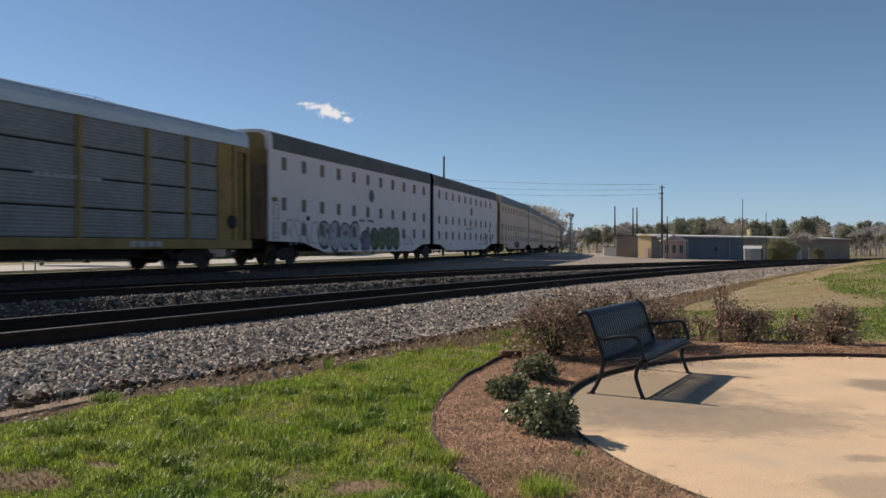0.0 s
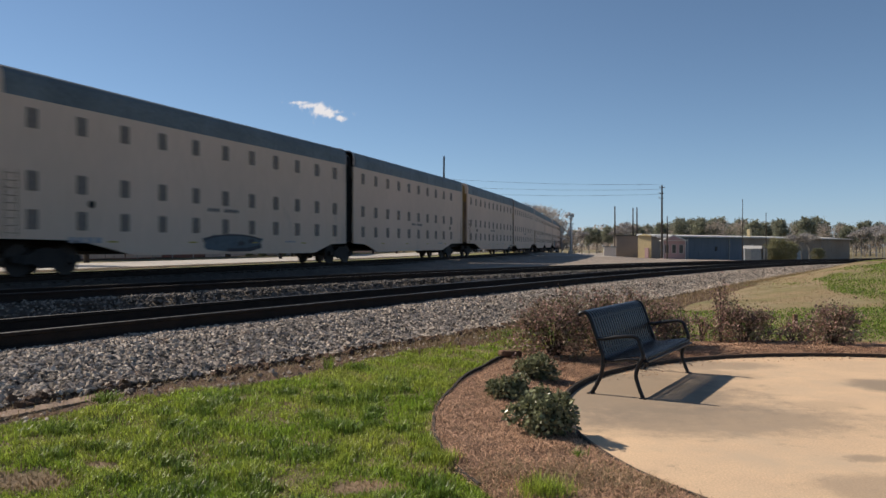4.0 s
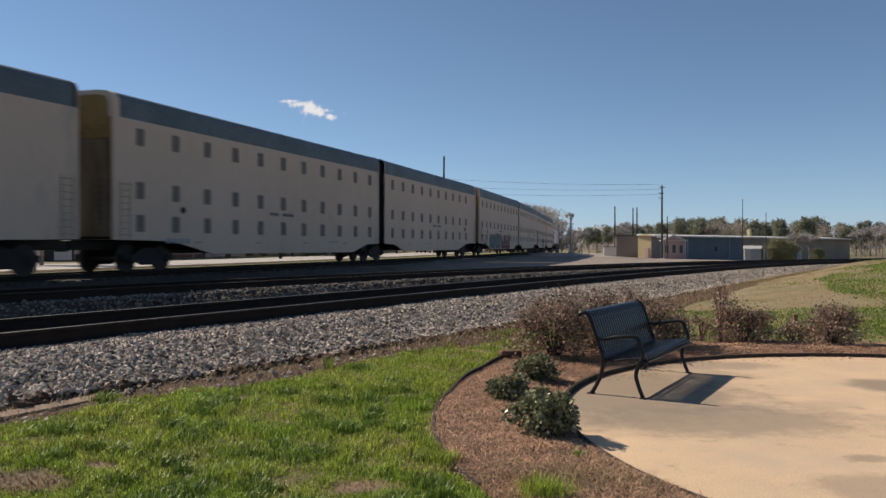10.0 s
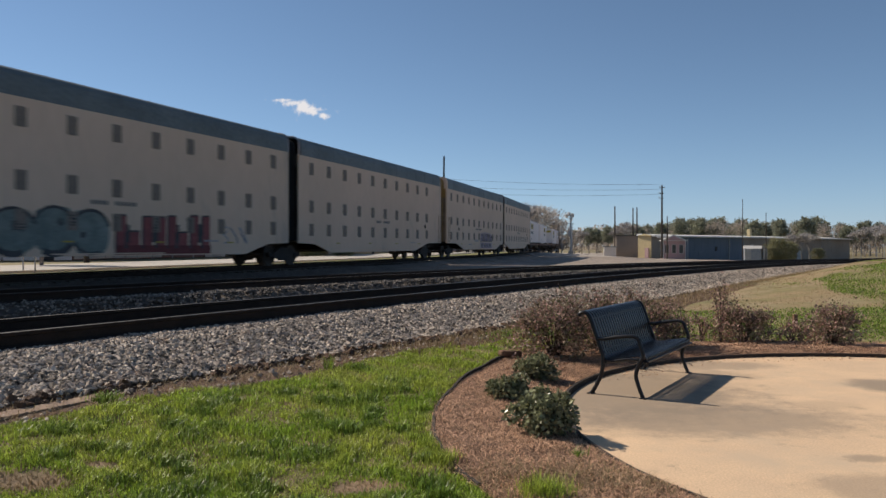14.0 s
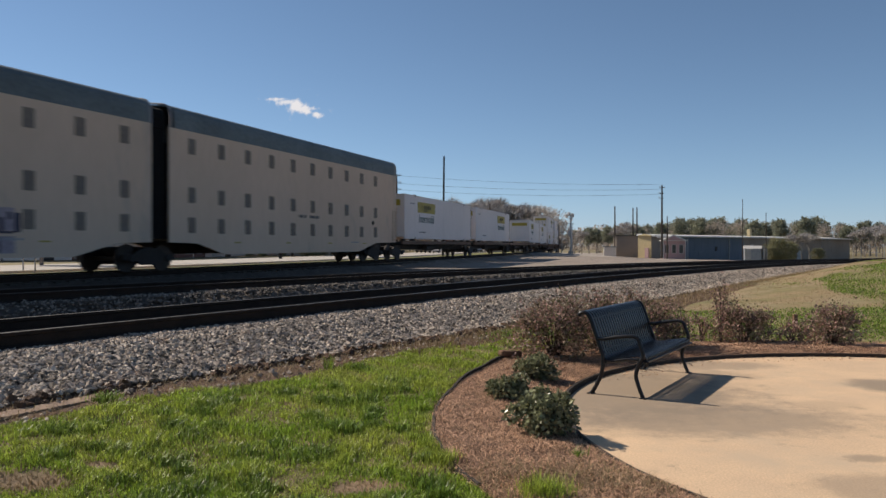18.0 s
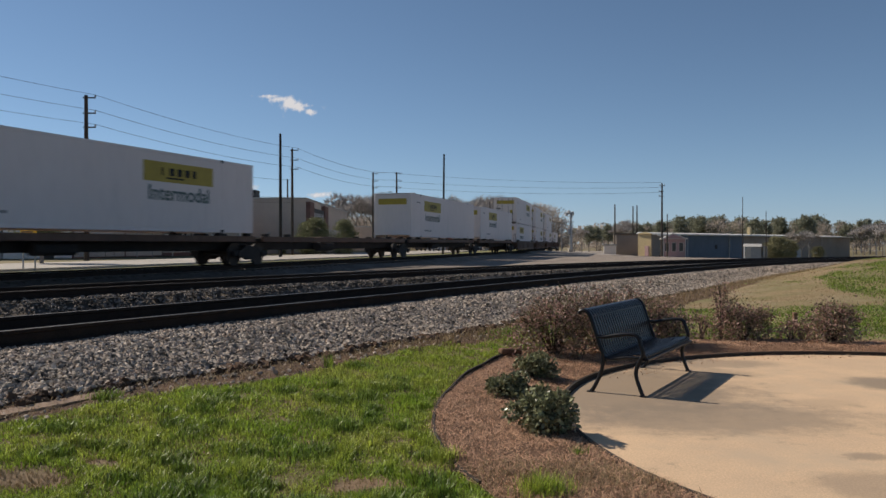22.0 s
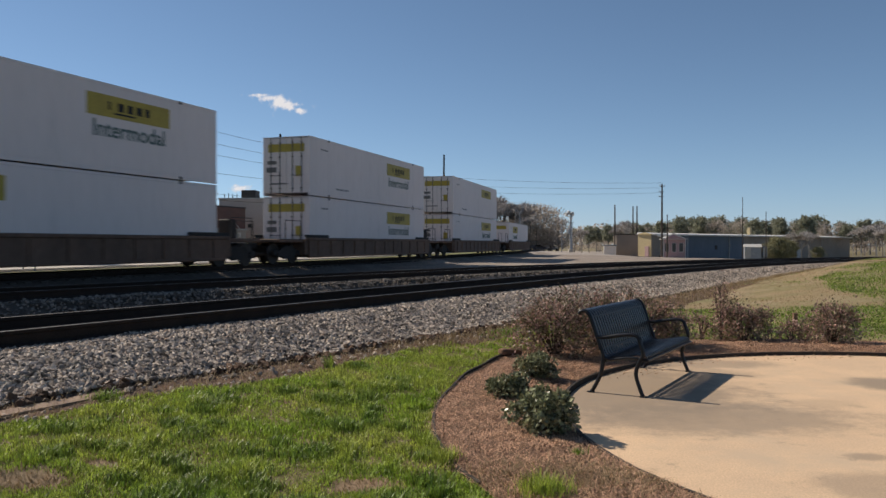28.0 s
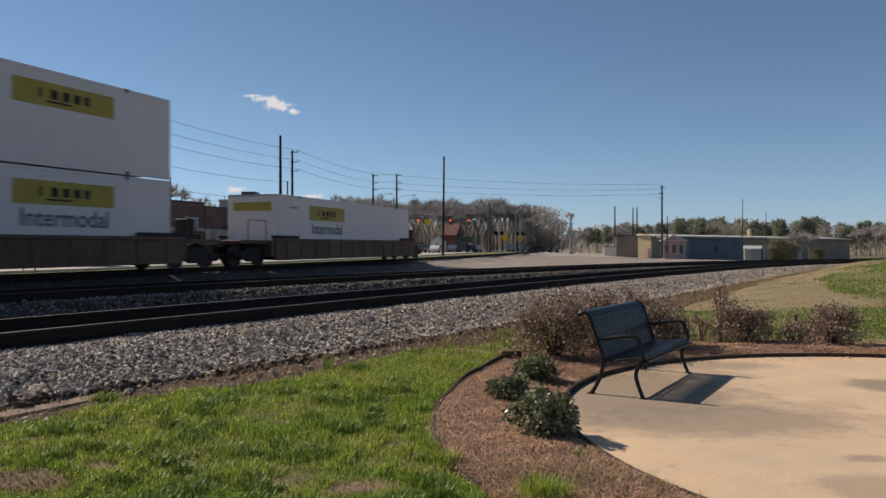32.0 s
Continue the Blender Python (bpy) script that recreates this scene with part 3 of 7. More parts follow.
M_BLADE = leafy("grass_blade", (0.255, 0.375, 0.04), (0.385, 0.435, 0.078), 0.28, 1.8, 0.42, 0.45)
M_TUFT = leafy("dark_grass_blade", (0.165, 0.26, 0.036), (0.23, 0.31, 0.05), 0.25, 1.7, 0.45, 0.35)
M_STRAW = leafy("dead_grass", (0.42, 0.31, 0.165), (0.33, 0.235, 0.13), 0.6, 1.3, 0.7, 0.2)
M_NEEDLE = island_vary(material("pine_needle", (0.48, 0.29, 0.18), (0.34, 0.20, 0.125), 3, 0.8, grain=40, bump=0), 0.25, 2.2)


def bare_patch(x, y):
    v = 0.8 * np.array([noise.noise((a * 1.1, b * 1.1, 7.7)) + 0.5 * noise.noise((a * 3.3, b * 3.3, 2.2)) for a, b in zip(x, y)])
    for cx, cy, rx, ry in ((-2.5, 4.6, 0.8, 0.5), (-2.2, 4.95, 0.4, 0.2), (-0.5, 4.70, 0.7, 0.42), (-0.12, 4.95, 0.3, 0.16), (0.05, 5.05, 0.25, 0.16), (-0.05, 5.95, 0.12, 0.25), (-1.38, 6.78, 0.2, 0.12), (-0.2, 5.45, 0.16, 0.12), (-2.95, 5.35, 0.25, 0.08), (-1.6, 6.4, 0.1, 0.05)):
        v = np.maximum(v, 1.15 - 0.9 * np.hypot((x - cx) / rx, (y - cy) / ry))
    return v


_rng = np.random.default_rng(21)
N = 620000
yy = 4.2 + 9.2 * _rng.random(N) ** 1.7
xx = -6.2 + 8.6 * _rng.random(N)
inside = (np.abs(xx) < 0.62 * yy + 0.5)
l1, s1 = lateral(NEAR, xx, yy)
keep = inside & (l1 < lawn_edge(s1) + 0.10 * np.sin(s1 * 5)) & ~in_bed(xx, yy)
xx, yy = xx[keep], yy[keep]
bp = bare_patch(xx, yy)
dens = np.array([noise.noise((a * 2.6, b * 2.6, 3.1)) for a, b in zip(xx, yy)])
k1 = (bp < 0.70 + 0.25 * _rng.random(len(xx))) & (_rng.random(len(xx)) < 0.95 + 0.5 * dens)
gx2, gy2, gd = xx[k1], yy[k1], dens[k1]
P = np.column_stack([gx2, gy2, ground_z(gx2, gy2) + 0.0])
tuft = np.array([noise.noise((a * 7.5, b * 5.0, 5.5)) for a, b in zip(gx2, gy2)])
hh = (0.024 + 0.035 * np.clip(gd + 0.15, 0, 1) + 0.085 * np.clip(tuft - 0.14, 0, 1)) * _rng.uniform(0.6, 1.35, len(P))
blades("lawn_grass", P, hh, _rng.uniform(0.004, 0.0085, len(P)), M_BLADE, 22, "short green lawn grass in uneven tufts", 0.8)
k2 = (~k1) & (_rng.random(len(xx)) < 0.16)
P = np.column_stack([xx[k2], yy[k2], ground_z(xx[k2], yy[k2])])
blades("dead_lawn_grass", P, _rng.uniform(0.015, 0.05, len(P)), _rng.uniform(0.004, 0.008, len(P)), M_STRAW, 23, "thin straw-coloured dead grass among the green", 1.6)

# the rest of the lawn, round and behind the viewpoint
rx, ry = -10 + 24 * _rng.random(230000), -9 + 17 * _rng.random(230000)
l2, s2 = lateral(NEAR, rx, ry)
seen = (np.abs(rx) < 0.62 * ry + 0.5) & (ry > 4.2)
kr = ~seen & (l2 < lawn_edge(s2)) & ~in_bed(rx, ry)
P = np.column_stack([rx[kr], ry[kr], ground_z(rx[kr], ry[kr])])
blades("outer_lawn_grass", P, _rng.uniform(0.03, 0.07, len(P)), _rng.uniform(0.010, 0.022, len(P)), M_BLADE, 24, "short green lawn grass round the patio", 0.8)

# taller clumps at the bed's rim and on the lawn
clumps = [(0.60, 4.50, 0.14, 950, 0.16), (0.01, 5.28, 0.12, 420, 0.11), (-0.20, 6.9, 0.10, 240, 0.10), (-3.8, 5.7, 0.22, 500, 0.11), (-1.25, 8.4, 0.06, 60, 0.18),
          (-0.35, 6.15, 0.10, 200, 0.09), (-0.1, 4.75, 0.14, 300, 0.10), (0.95, 5.35, 0.05, 60, 0.1), (-2.0, 6.3, 0.12, 220, 0.09), (-2.9, 6.6, 0.14, 240, 0.09), (-1.0, 6.9, 0.12, 220, 0.09), (-0.6, 7.5, 0.12, 220, 0.09)]
while len(clumps) < 75:
    cy = 4.3 + 7.0 * _rng.random() ** 1.5
    cx = _rng.uniform(-0.6 * cy, 0.4)
    cl, cs = lateral(NEAR, [cx], [cy])
    if cl[0] < lawn_edge(cs[0]) - 0.2 and not in_bed(cx + 0.1, cy) and bare_patch(np.array([cx]), np.array([cy]))[0] < 0.6:
        clumps.append((cx, cy, _rng.uniform(0.07, 0.18), int(_rng.uniform(140, 380)), _rng.uniform(0.055, 0.10)))
pts, hs = [], []
for cx, cy, r, n, h in clumps:
    q = _rng.normal(0, 0.5, (n, 2)) * r
    pts.append(q + (cx, cy))
    hs.append(h * _rng.uniform(0.45, 1.1, n))
pts, hs = np.vstack(pts), np.hstack(hs)
bright = sum(c[3] for c in clumps[:3])
gp, gw = np.column_stack([pts, ground_z(pts[:, 0], pts[:, 1])]), _rng.uniform(0.004, 0.008, len(hs))
blades("grass_tuft", gp[:bright], hs[:bright], gw[:bright], M_BLADE, 25, "tall bright green grass tufts at the bed's rim", 0.7)
blades("grass_tuft", gp[bright:], hs[bright:], gw[bright:] * 1.3, M_TUFT, 28, "darker coarse grass tufts scattered over the lawn", 0.9)

# pine needles and straw on the mulch
N = 150000
a = radians(35) + radians(233) * _rng.random(N)
r = PR + 0.05 + 1.5 * _rng.random(N)
mx, my = PC[0] + r * np.cos(a), PC[1] + r * np.sin(a)
kk = in_bed(mx, my) & (my > 4.0)
mx, my = mx[kk], my[kk]
P = np.column_stack([mx, my, mulch_z(mx, my) + 0.004])
blades("pine_straw", P, _rng.uniform(0.006, 0.026, len(P)), _rng.uniform(0.0025, 0.007, len(P)), M_NEEDLE, 26, "loose pine straw and bark flakes on the bed", 6.0)
q = _rng.normal(0, 1, (5200, 2)) * (0.6, 0.22) + (0.9, 4.8)
q = q[(np.hypot(q[:, 0] - PC[0], q[:, 1] - PC[1]) > PR + 0.06) & in_bed(q[:, 0], q[:, 1])][:3200]
blades("pale_straw", np.column_stack([q, mulch_z(q[:, 0], q[:, 1]) + 0.004]), _rng.uniform(0.01, 0.05, len(q)), _rng.uniform(0.003, 0.007, len(q)), M_STRAW, 27, "bleached straw and dead blades by the patio", 2.5)

# dead leaves blown against the patio's far rim
a = radians(72) + radians(75) * _rng.random(420)
r = PR - 0.02 - 0.42 * _rng.random(420) ** 2.2
blades("leaf_litter", np.column_stack([PC[0] + r * np.cos(a), PC[1] + r * np.sin(a), np.full(420, 0.003)]), _rng.uniform(0.006, 0.016, 420), _rng.uniform(0.010, 0.022, 420), M_NEEDLE, 29, "dry brown leaf litter along the patio's rim", 3.0)

# the mound beyond the patio: mown turf, half green, half dormant
def mound_pts(n, seed):
    rg = np.random.default_rng(seed)
    x = 0.5 + 17 * rg.random(n)
    y = 10.5 + 20 * rg.random(n) ** 1.4
    l, s = lateral(NEAR, x, y)
    k = (l < np.interp(s, [10, 20, 30, 45], [-3.2, -3.3, -3.3, -3.6])) & ~in_bed(x, y) & (x < 0.64 * y + 0.5)
    return x[k], y[k], rg


def turf_z(x, y):
    l, s = lateral(NEAR, x, y)
    z = ground_z(x, y) + 0.004 + rough_z(x, y, 0.02, 0.8)
    return np.where(in_bed(x, y) | (x < -0.5), z - 0.2, z - 0.2 * smoothstep(-4.4, -3.3, l))


sheet("mound", list(np.linspace(-1, 22, 116)), list(np.linspace(10, 36, 131)), turf_z, M_HILL, "low mound of half-green winter turf beyond the patio")
hx, hy, _rg = mound_pts(300000, 31)
gv = 0.75 * np.array([noise.noise((p * 0.42, q * 0.24, 1.9)) + 0.6 * noise.noise((p * 1.5, q * 0.9, 4.4)) for p, q in zip(hx, hy)]) + 0.42 * smoothstep(11.2, 12.2, hy) * (1 - smoothstep(15.2, 17.2, hy)) + 0.75 * smoothstep(-0.5, 0.9, hx - 0.5 * hy) * smoothstep(17.5, 19.5, hy) * (1 - smoothstep(24, 26, hy)) - 0.30 * smoothstep(16.0, 17.2, hy) * (1 - smoothstep(21, 23, hy)) * (1 - smoothstep(-0.5, 0.9, hx - 0.5 * hy)) - 0.3 * smoothstep(21, 23, hy)
gm = gv > 0.10 + 0.10 * _rg.normal(size=len(hx))
P = np.column_stack([hx, hy, ground_z(hx, hy)])
blades("mound_grass", P[gm], _rg.uniform(0.022, 0.045, gm.sum()), _rg.uniform(0.012, 0.024, gm.sum()), M_TUFT, 33, "green patches of mown turf on the low mound", 0.8)
gd2 = ~gm & (_rg.random(len(hx)) < 0.35)
blades("mound_dry_grass", P[gd2], _rg.uniform(0.012, 0.03, gd2.sum()), _rg.uniform(0.008, 0.014, gd2.sum()), M_STRAW, 34, "dormant tan turf on the low mound", 1.2)
N = 5000
ss = 8 + 32 * _rg.random(N)
ll = np.array([toe(v) for v in ss]) - 0.15 - 0.9 * _rg.random(N) ** 1.5
Q = np.array([on(NEAR, s, l)[:2] for s, l in zip(ss, ll)])
blades("verge_weeds", np.column_stack([Q, ground_z(Q[:, 0], Q[:, 1])]), _rg.uniform(0.03, 0.13, N), _rg.uniform(0.008, 0.016, N), M_STRAW, 35, "dry tan weeds along the ballast's foot", 0.9)
N = 5200
ss = -1 + 12 * _rg.random(N)
ll = np.array([toe(v) for v in ss]) - 0.02 - 0.55 * _rg.random(N)
Q = np.array([on(NEAR, s, l)[:2] for s, l in zip(ss, ll)])
blades("verge_straw", np.column_stack([Q, ground_z(Q[:, 0], Q[:, 1])]), _rg.uniform(0.01, 0.06, N), _rg.uniform(0.004, 0.008, N), M_STRAW, 36, "dead stalks on the soil by the ballast", 2.5)


# ---- bench ----
def smooth_path(pts, n=4):
    """Points of a soft curve through given places."""
    pts = [Vector(p) for p in pts]
    out = []
    for i in range(len(pts) - 1):
        p0, p1, p2, p3 = pts[max(0, i - 1)], pts[i], pts[i + 1], pts[min(len(pts) - 1, i + 2)]
        for j in range(n):
            t = j / n
            out.append(0.5 * ((2 * p1) + (p2 - p0) * t + (2 * p0 - 5 * p1 + 4 * p2 - p3) * t * t + (3 * p1 - p0 - 3 * p2 + p3) * t ** 3))
    out.append(pts[-1])
    return out


def park_bench(at):
    th = thing("park_bench", at, "black powder-coated steel slatted bench on the concrete patio", "bench")
    LX = 1.78
    prof = smooth_path([(0, -0.272, 0.355), (0, -0.285, 0.395), (0, -0.262, 0.432), (0, -0.12, 0.420), (0, 0.05, 0.385), (0, 0.135, 0.392), (0, 0.178, 0.475),
                        (0, 0.215, 0.62), (0, 0.262, 0.76), (0, 0.292, 0.835), (0, 0.33, 0.872), (0, 0.375, 0.868), (0, 0.395, 0.835)], 3)
    w, t = 0.047, 0.004
    b = Build()
    vs, fs = [], []
    n = len(prof)
    for i, p in enumerate(prof):
        a, c = prof[max(0, i - 1)], prof[min(n - 1, i + 1)]
        d = (c - a).normalized()
        nn = Vector((0, -d.z, d.y)) * t
        for x in (-w / 2, w / 2):
            vs += [Vector((x, p.y, p.z)) + nn, Vector((x, p.y, p.z)) - nn]
    for i in range(n - 1):
        k = 4 * i
        fs += [(k, k + 2, k + 6, k + 4), (k + 1, k + 5, k + 7, k + 3), (k, k + 4, k + 5, k + 1), (k + 2, k + 3, k + 7, k + 6)]
    fs += [(0, 1, 3, 2), (4 * n - 4, 4 * n - 2, 4 * n - 1, 4 * n - 3)]
    me = b.add(vs, fs).mesh("slat", M_BLACK)
    m = 24
    for i in range(m):
        part("slat", me, None, th, at=Matrix.Translation((0.02 + (LX - 0.04) * (i + 0.5) / m, 0, 0)))
    # solid bands where the slats are joined, and rods under the sheet
    for idx, nm in ((2, "front_band"), (9, "seat_rod"), (15, "seat_rod"), (18, "back_rod"), (26, "back_rod"), (33, "top_band")):
        p = prof[min(idx, n - 1)]
        wide = nm.endswith("band")
        part(nm, Build().cbox(0.01, LX - 0.01, p.y - 0.03, p.y + 0.03, p.z - 0.009, p.z + (0.012 if wide else -0.002), 0.003) if wide else Build().tube([(0.01, p.y, p.z - 0.012), (LX - 0.01, p.y, p.z - 0.012)], 0.010, 6), M_BLACK, th)
    for x in (0.0, LX):
        rear = smooth_path([(x, 0.275, 0.0), (x, 0.235, 0.06), (x, 0.165, 0.22), (x, 0.145, 0.40), (x, 0.175, 0.50), (x, 0.215, 0.62), (x, 0.265, 0.77), (x, 0.30, 0.845), (x, 0.34, 0.872), (x, 0.385, 0.862), (x, 0.402, 0.83)], 4)
        part("back_leg", Build().tube(rear, 0.021, 8), M_BLACK, th, smooth=True)
        front = smooth_path([(x, -0.265, 0.0), (x, -0.225, 0.10), (x, -0.19, 0.24), (x, -0.225, 0.37), (x, -0.262, 0.45), (x, -0.232, 0.56), (x, -0.205, 0.625), (x, -0.14, 0.645), (x, 0.0, 0.628), (x, 0.13, 0.60), (x, 0.205, 0.60)], 4)
        part("front_leg", Build().tube(front, 0.021, 8), M_BLACK, th, "curved leg running up into the armrest", smooth=True)
        part("side_rail", Build().tube(smooth_path([(x, -0.24, 0.40), (x, -0.1, 0.40), (x, 0.06, 0.368), (x, 0.15, 0.39)], 3), 0.016, 8), M_BLACK, th, smooth=True)
        for y in (-0.265, 0.275):
            part("foot_pad", Build().cbox(x - 0.03, x + 0.03, y - 0.035, y + 0.035, 0.0, 0.012, 0.004), M_BLACK, th)
    part("stretcher", Build().tube([(0, 0.12, 0.355), (LX, 0.12, 0.355)], 0.014, 8), M_BLACK, th)
    part("stretcher", Build().tube([(0, -0.23, 0.37), (LX, -0.23, 0.37)], 0.014, 8), M_BLACK, th)
    return th


park_bench(Matrix.Translation((1.735, 7.63, 0.0)) @ Matrix.Rotation(math.atan2(0.854, 0.52), 4, "Z") @ Matrix.Diagonal((1, 1, 0.94, 1)))

# ---- shrubs ----
M_LEAF_D = leafy("dark_glossy_leaf", (0.19, 0.205, 0.11), (0.26, 0.26, 0.145), 0.35, 1.9, 0.33, 0.2)
M_LEAF_R = leafy("winter_red_leaf", (0.44, 0.265, 0.225), (0.33, 0.225, 0.16), 0.45, 1.6, 0.5, 0.25)
M_LEAF_G = leafy("olive_leaf", (0.22, 0.205, 0.11), (0.26, 0.21, 0.13), 0.45, 1.6, 0.5, 0.25)
M_TWIG = material("grey_brown_twig", (0.11, 0.08, 0.06), (0.075, 0.055, 0.042), 6, 0.9, grain=60, bump=0.3)


def leaf_mesh(name, pts, nrm, size, mat, seed, fold=0.25, wide=0.30):
    """Small pointed leaves, each folded along its midrib."""
    rg = np.random.default_rng(seed)
    n = len(pts)
    d = rg.normal(size=(n, 3)) + nrm * 0.7
    d /= np.linalg.norm(d, axis=1)[:, None]
    r = rg.normal(size=(n, 3))
    side = np.cross(d, r)
    side /= np.linalg.norm(side, axis=1)[:, None]
    up = np.cross(side, d)
    ln = (size * rg.uniform(0.6, 1.3, n))[:, None]
    w = ln * wide
    v = np.stack([pts, pts + d * ln * 0.5 + side * w + up * w * fold, pts + d * ln, pts + d * ln * 0.5 - side * w + up * w * fold], 1).reshape(-1, 3)
    k = np.arange(n) * 4
    f = [(i, i + 1, i + 2) for i in k.tolist()] + [(i, i + 2, i + 3) for i in k.tolist()]
    me = bpy.data.meshes.new(name)
    me.from_pydata(v.tolist(), [], f)
    me.materials.append(mat)
    return me


def bush(x, y, w, d, h, n, size, mats, seed, label, stems=14, spiky=0.25, z=None, name="shrub"):
    rg = np.random.default_rng(seed)
    z = float(ground_z(x, y)) + 0.01 if z is None else z
    th = thing(name, pose(x, y, z), label, "shrub", "shrubs round the patio")
    b = Build()
    tips = []
    for i in range(stems):
        a = 2 * math.pi * i / stems + rg.uniform(-0.3, 0.3)
        r = rg.uniform(0.35, 1.0)
        tip = Vector((math.cos(a) * w / 2 * r, math.sin(a) * d / 2 * r, h * (1.0 - 0.45 * r * r) * rg.uniform(0.75, 1.12)))
        mid = Vector((tip.x * 0.45, tip.y * 0.45, tip.z * 0.6))
        b.tube(smooth_path([(tip.x * 0.08, tip.y * 0.08, -0.02), mid, tip], 3), [0.010] * 3 + [0.006] * 3 + [0.003], 5)
        tips.append((mid, tip))
        for q in range(4):
            t = rg.uniform(0.45, 0.95)
            base = mid.lerp(tip, t)
            sp = base + Vector(rg.normal(size=3).tolist()).normalized() * rg.uniform(0.06, 0.16) * (0.6 + h)
            b.tube([base, sp], [0.004, 0.002], 4)
            tips.append((base, sp))
    part("branch_frame", b, M_TWIG, th)
    share = [int(n * f) for f in ((1.0,) if len(mats) == 1 else (0.6, 0.4))]
    for mt, cnt in zip(mats, share):
        idx = rg.integers(0, len(tips), cnt)
        t = rg.uniform(0.15, 1.05, cnt)
        A = np.array([tuple(tips[i][0]) for i in idx])
        Bp = np.array([tuple(tips[i][1]) for i in idx])
        P = A + (Bp - A) * t[:, None] + rg.normal(0, 0.045 * (0.5 + h), (cnt, 3))
        low = rg.random(cnt) < 0.35
        P[low, 2] *= rg.uniform(0.1, 0.7, int(low.sum()))
        P[low, :2] *= 1.15
        P[:, 2] = np.maximum(P[:, 2], 0.02)
        nr = P / np.maximum(1e-3, np.linalg.norm(P, axis=1))[:, None]
        part("leaves", leaf_mesh("leaves", P, nr, size, mt, seed + cnt), None, th)
    return th


def glossy_bush(x, y, w, d, h, n, seed):
    """A dense rounded shrub: leaves over uneven lumps on a frame of short stems."""
    rg = np.random.default_rng(seed)
    th = thing("shrub", pose(x, y, float(ground_z(x, y)) + 0.02), "small rounded shrub with dark glossy leaves in the mulch", "shrub", "shrubs round the patio")
    b = Build()
    P, Nn = [], []
    lumps = 22
    for i in range(lumps):
        t = (i + 0.5) / lumps
        a = i * 2.4 + rg.uniform(-0.4, 0.4)
        zc = h * (0.16 + 0.70 * t) * rg.uniform(0.85, 1.18)
        env = math.sqrt(max(0.04, 1 - (max(0.0, t - 0.3) / 0.85) ** 2)) * rg.uniform(0.35, 0.98)
        c = np.array([math.cos(a) * w / 2 * env, math.sin(a) * d / 2 * env, zc])
        b.tube(smooth_path([(c[0] * 0.15, c[1] * 0.15, -0.02), (c[0] * 0.5, c[1] * 0.5, zc * 0.55), tuple(c)], 3), [0.008] * 3 + [0.005] * 3 + [0.002], 5)
        k = n // lumps
        v = rg.normal(size=(k, 3))
        v /= np.linalg.norm(v, axis=1)[:, None]
        r = w * rg.uniform(0.10, 0.21) * rg.uniform(0.45, 1.15, k) ** 0.6
        q = c + v * r[:, None] * (1, 1, 0.85)
        q[:, 2] = np.maximum(q[:, 2], 0.015)
        P.append(q)
        Nn.append(v + (0, 0, 0.3))
    part("branch_frame", b, M_TWIG, th)
    part("leaves", leaf_mesh("leaves", np.vstack(P), np.vstack(Nn), 0.040, M_LEAF_D, seed + 1, 0.2, 0.36), None, th)
    return th


glossy_bush(1.00, 8.36, 0.44, 0.42, 0.28, 1900, 41)
glossy_bush(0.63, 7.34, 0.46, 0.38, 0.22, 1700, 42)
glossy_bush(0.80, 5.98, 0.52, 0.46, 0.34, 2600, 43)
glossy_bush(0.80, 6.70, 0.28, 0.28, 0.18, 700, 44)
LOOSE = "loose shrub with reddish-brown and olive winter leaves"
bush(1.45, 10.0, 1.05, 0.9, 0.84, 5200, 0.043, (M_LEAF_R, M_LEAF_G), 45, LOOSE, 28)
bush(2.15, 10.5, 0.9, 0.8, 0.82, 3600, 0.043, (M_LEAF_R, M_LEAF_G), 46, LOOSE, 22)
bush(2.85, 11.0, 0.9, 0.8, 0.86, 3600, 0.043, (M_LEAF_R, M_LEAF_G), 47, LOOSE, 24)
bush(3.35, 11.2, 0.6, 0.6, 0.50, 1600, 0.043, (M_LEAF_G, M_LEAF_R), 48, LOOSE, 14)
bush(4.62, 11.8, 0.86, 0.8, 0.62, 3800, 0.043, (M_LEAF_R, M_LEAF_G), 49, LOOSE, 24)
bush(5.86, 11.5, 0.86, 0.8, 0.55, 3600, 0.043, (M_LEAF_R, M_LEAF_G), 50, LOOSE, 24)
bush(4.32, 11.9, 0.34, 0.34, 0.92, 420, 0.043, (M_LEAF_R,), 51, "thin upright shrub with few red-brown leaves", 8)
bush(5.35, 11.75, 0.4, 0.4, 0.36, 400, 0.043, (M_LEAF_R,), 52, LOOSE, 8)
bush(4.05, 12.0, 0.3, 0.3, 0.45, 260, 0.043, (M_LEAF_R,), 53, "thin upright shrub with few red-brown leaves", 7)
marker = thing("marker_post", pose(5.95, 12.95, float(ground_z(5.95, 12.95))), "short reddish wooden marker post behind the shrubs", "post")
part("post", Build().cbox(-0.035, 0.035, -0.035, 0.035, 0, 0.32, 0.006), M_MULCH, marker)


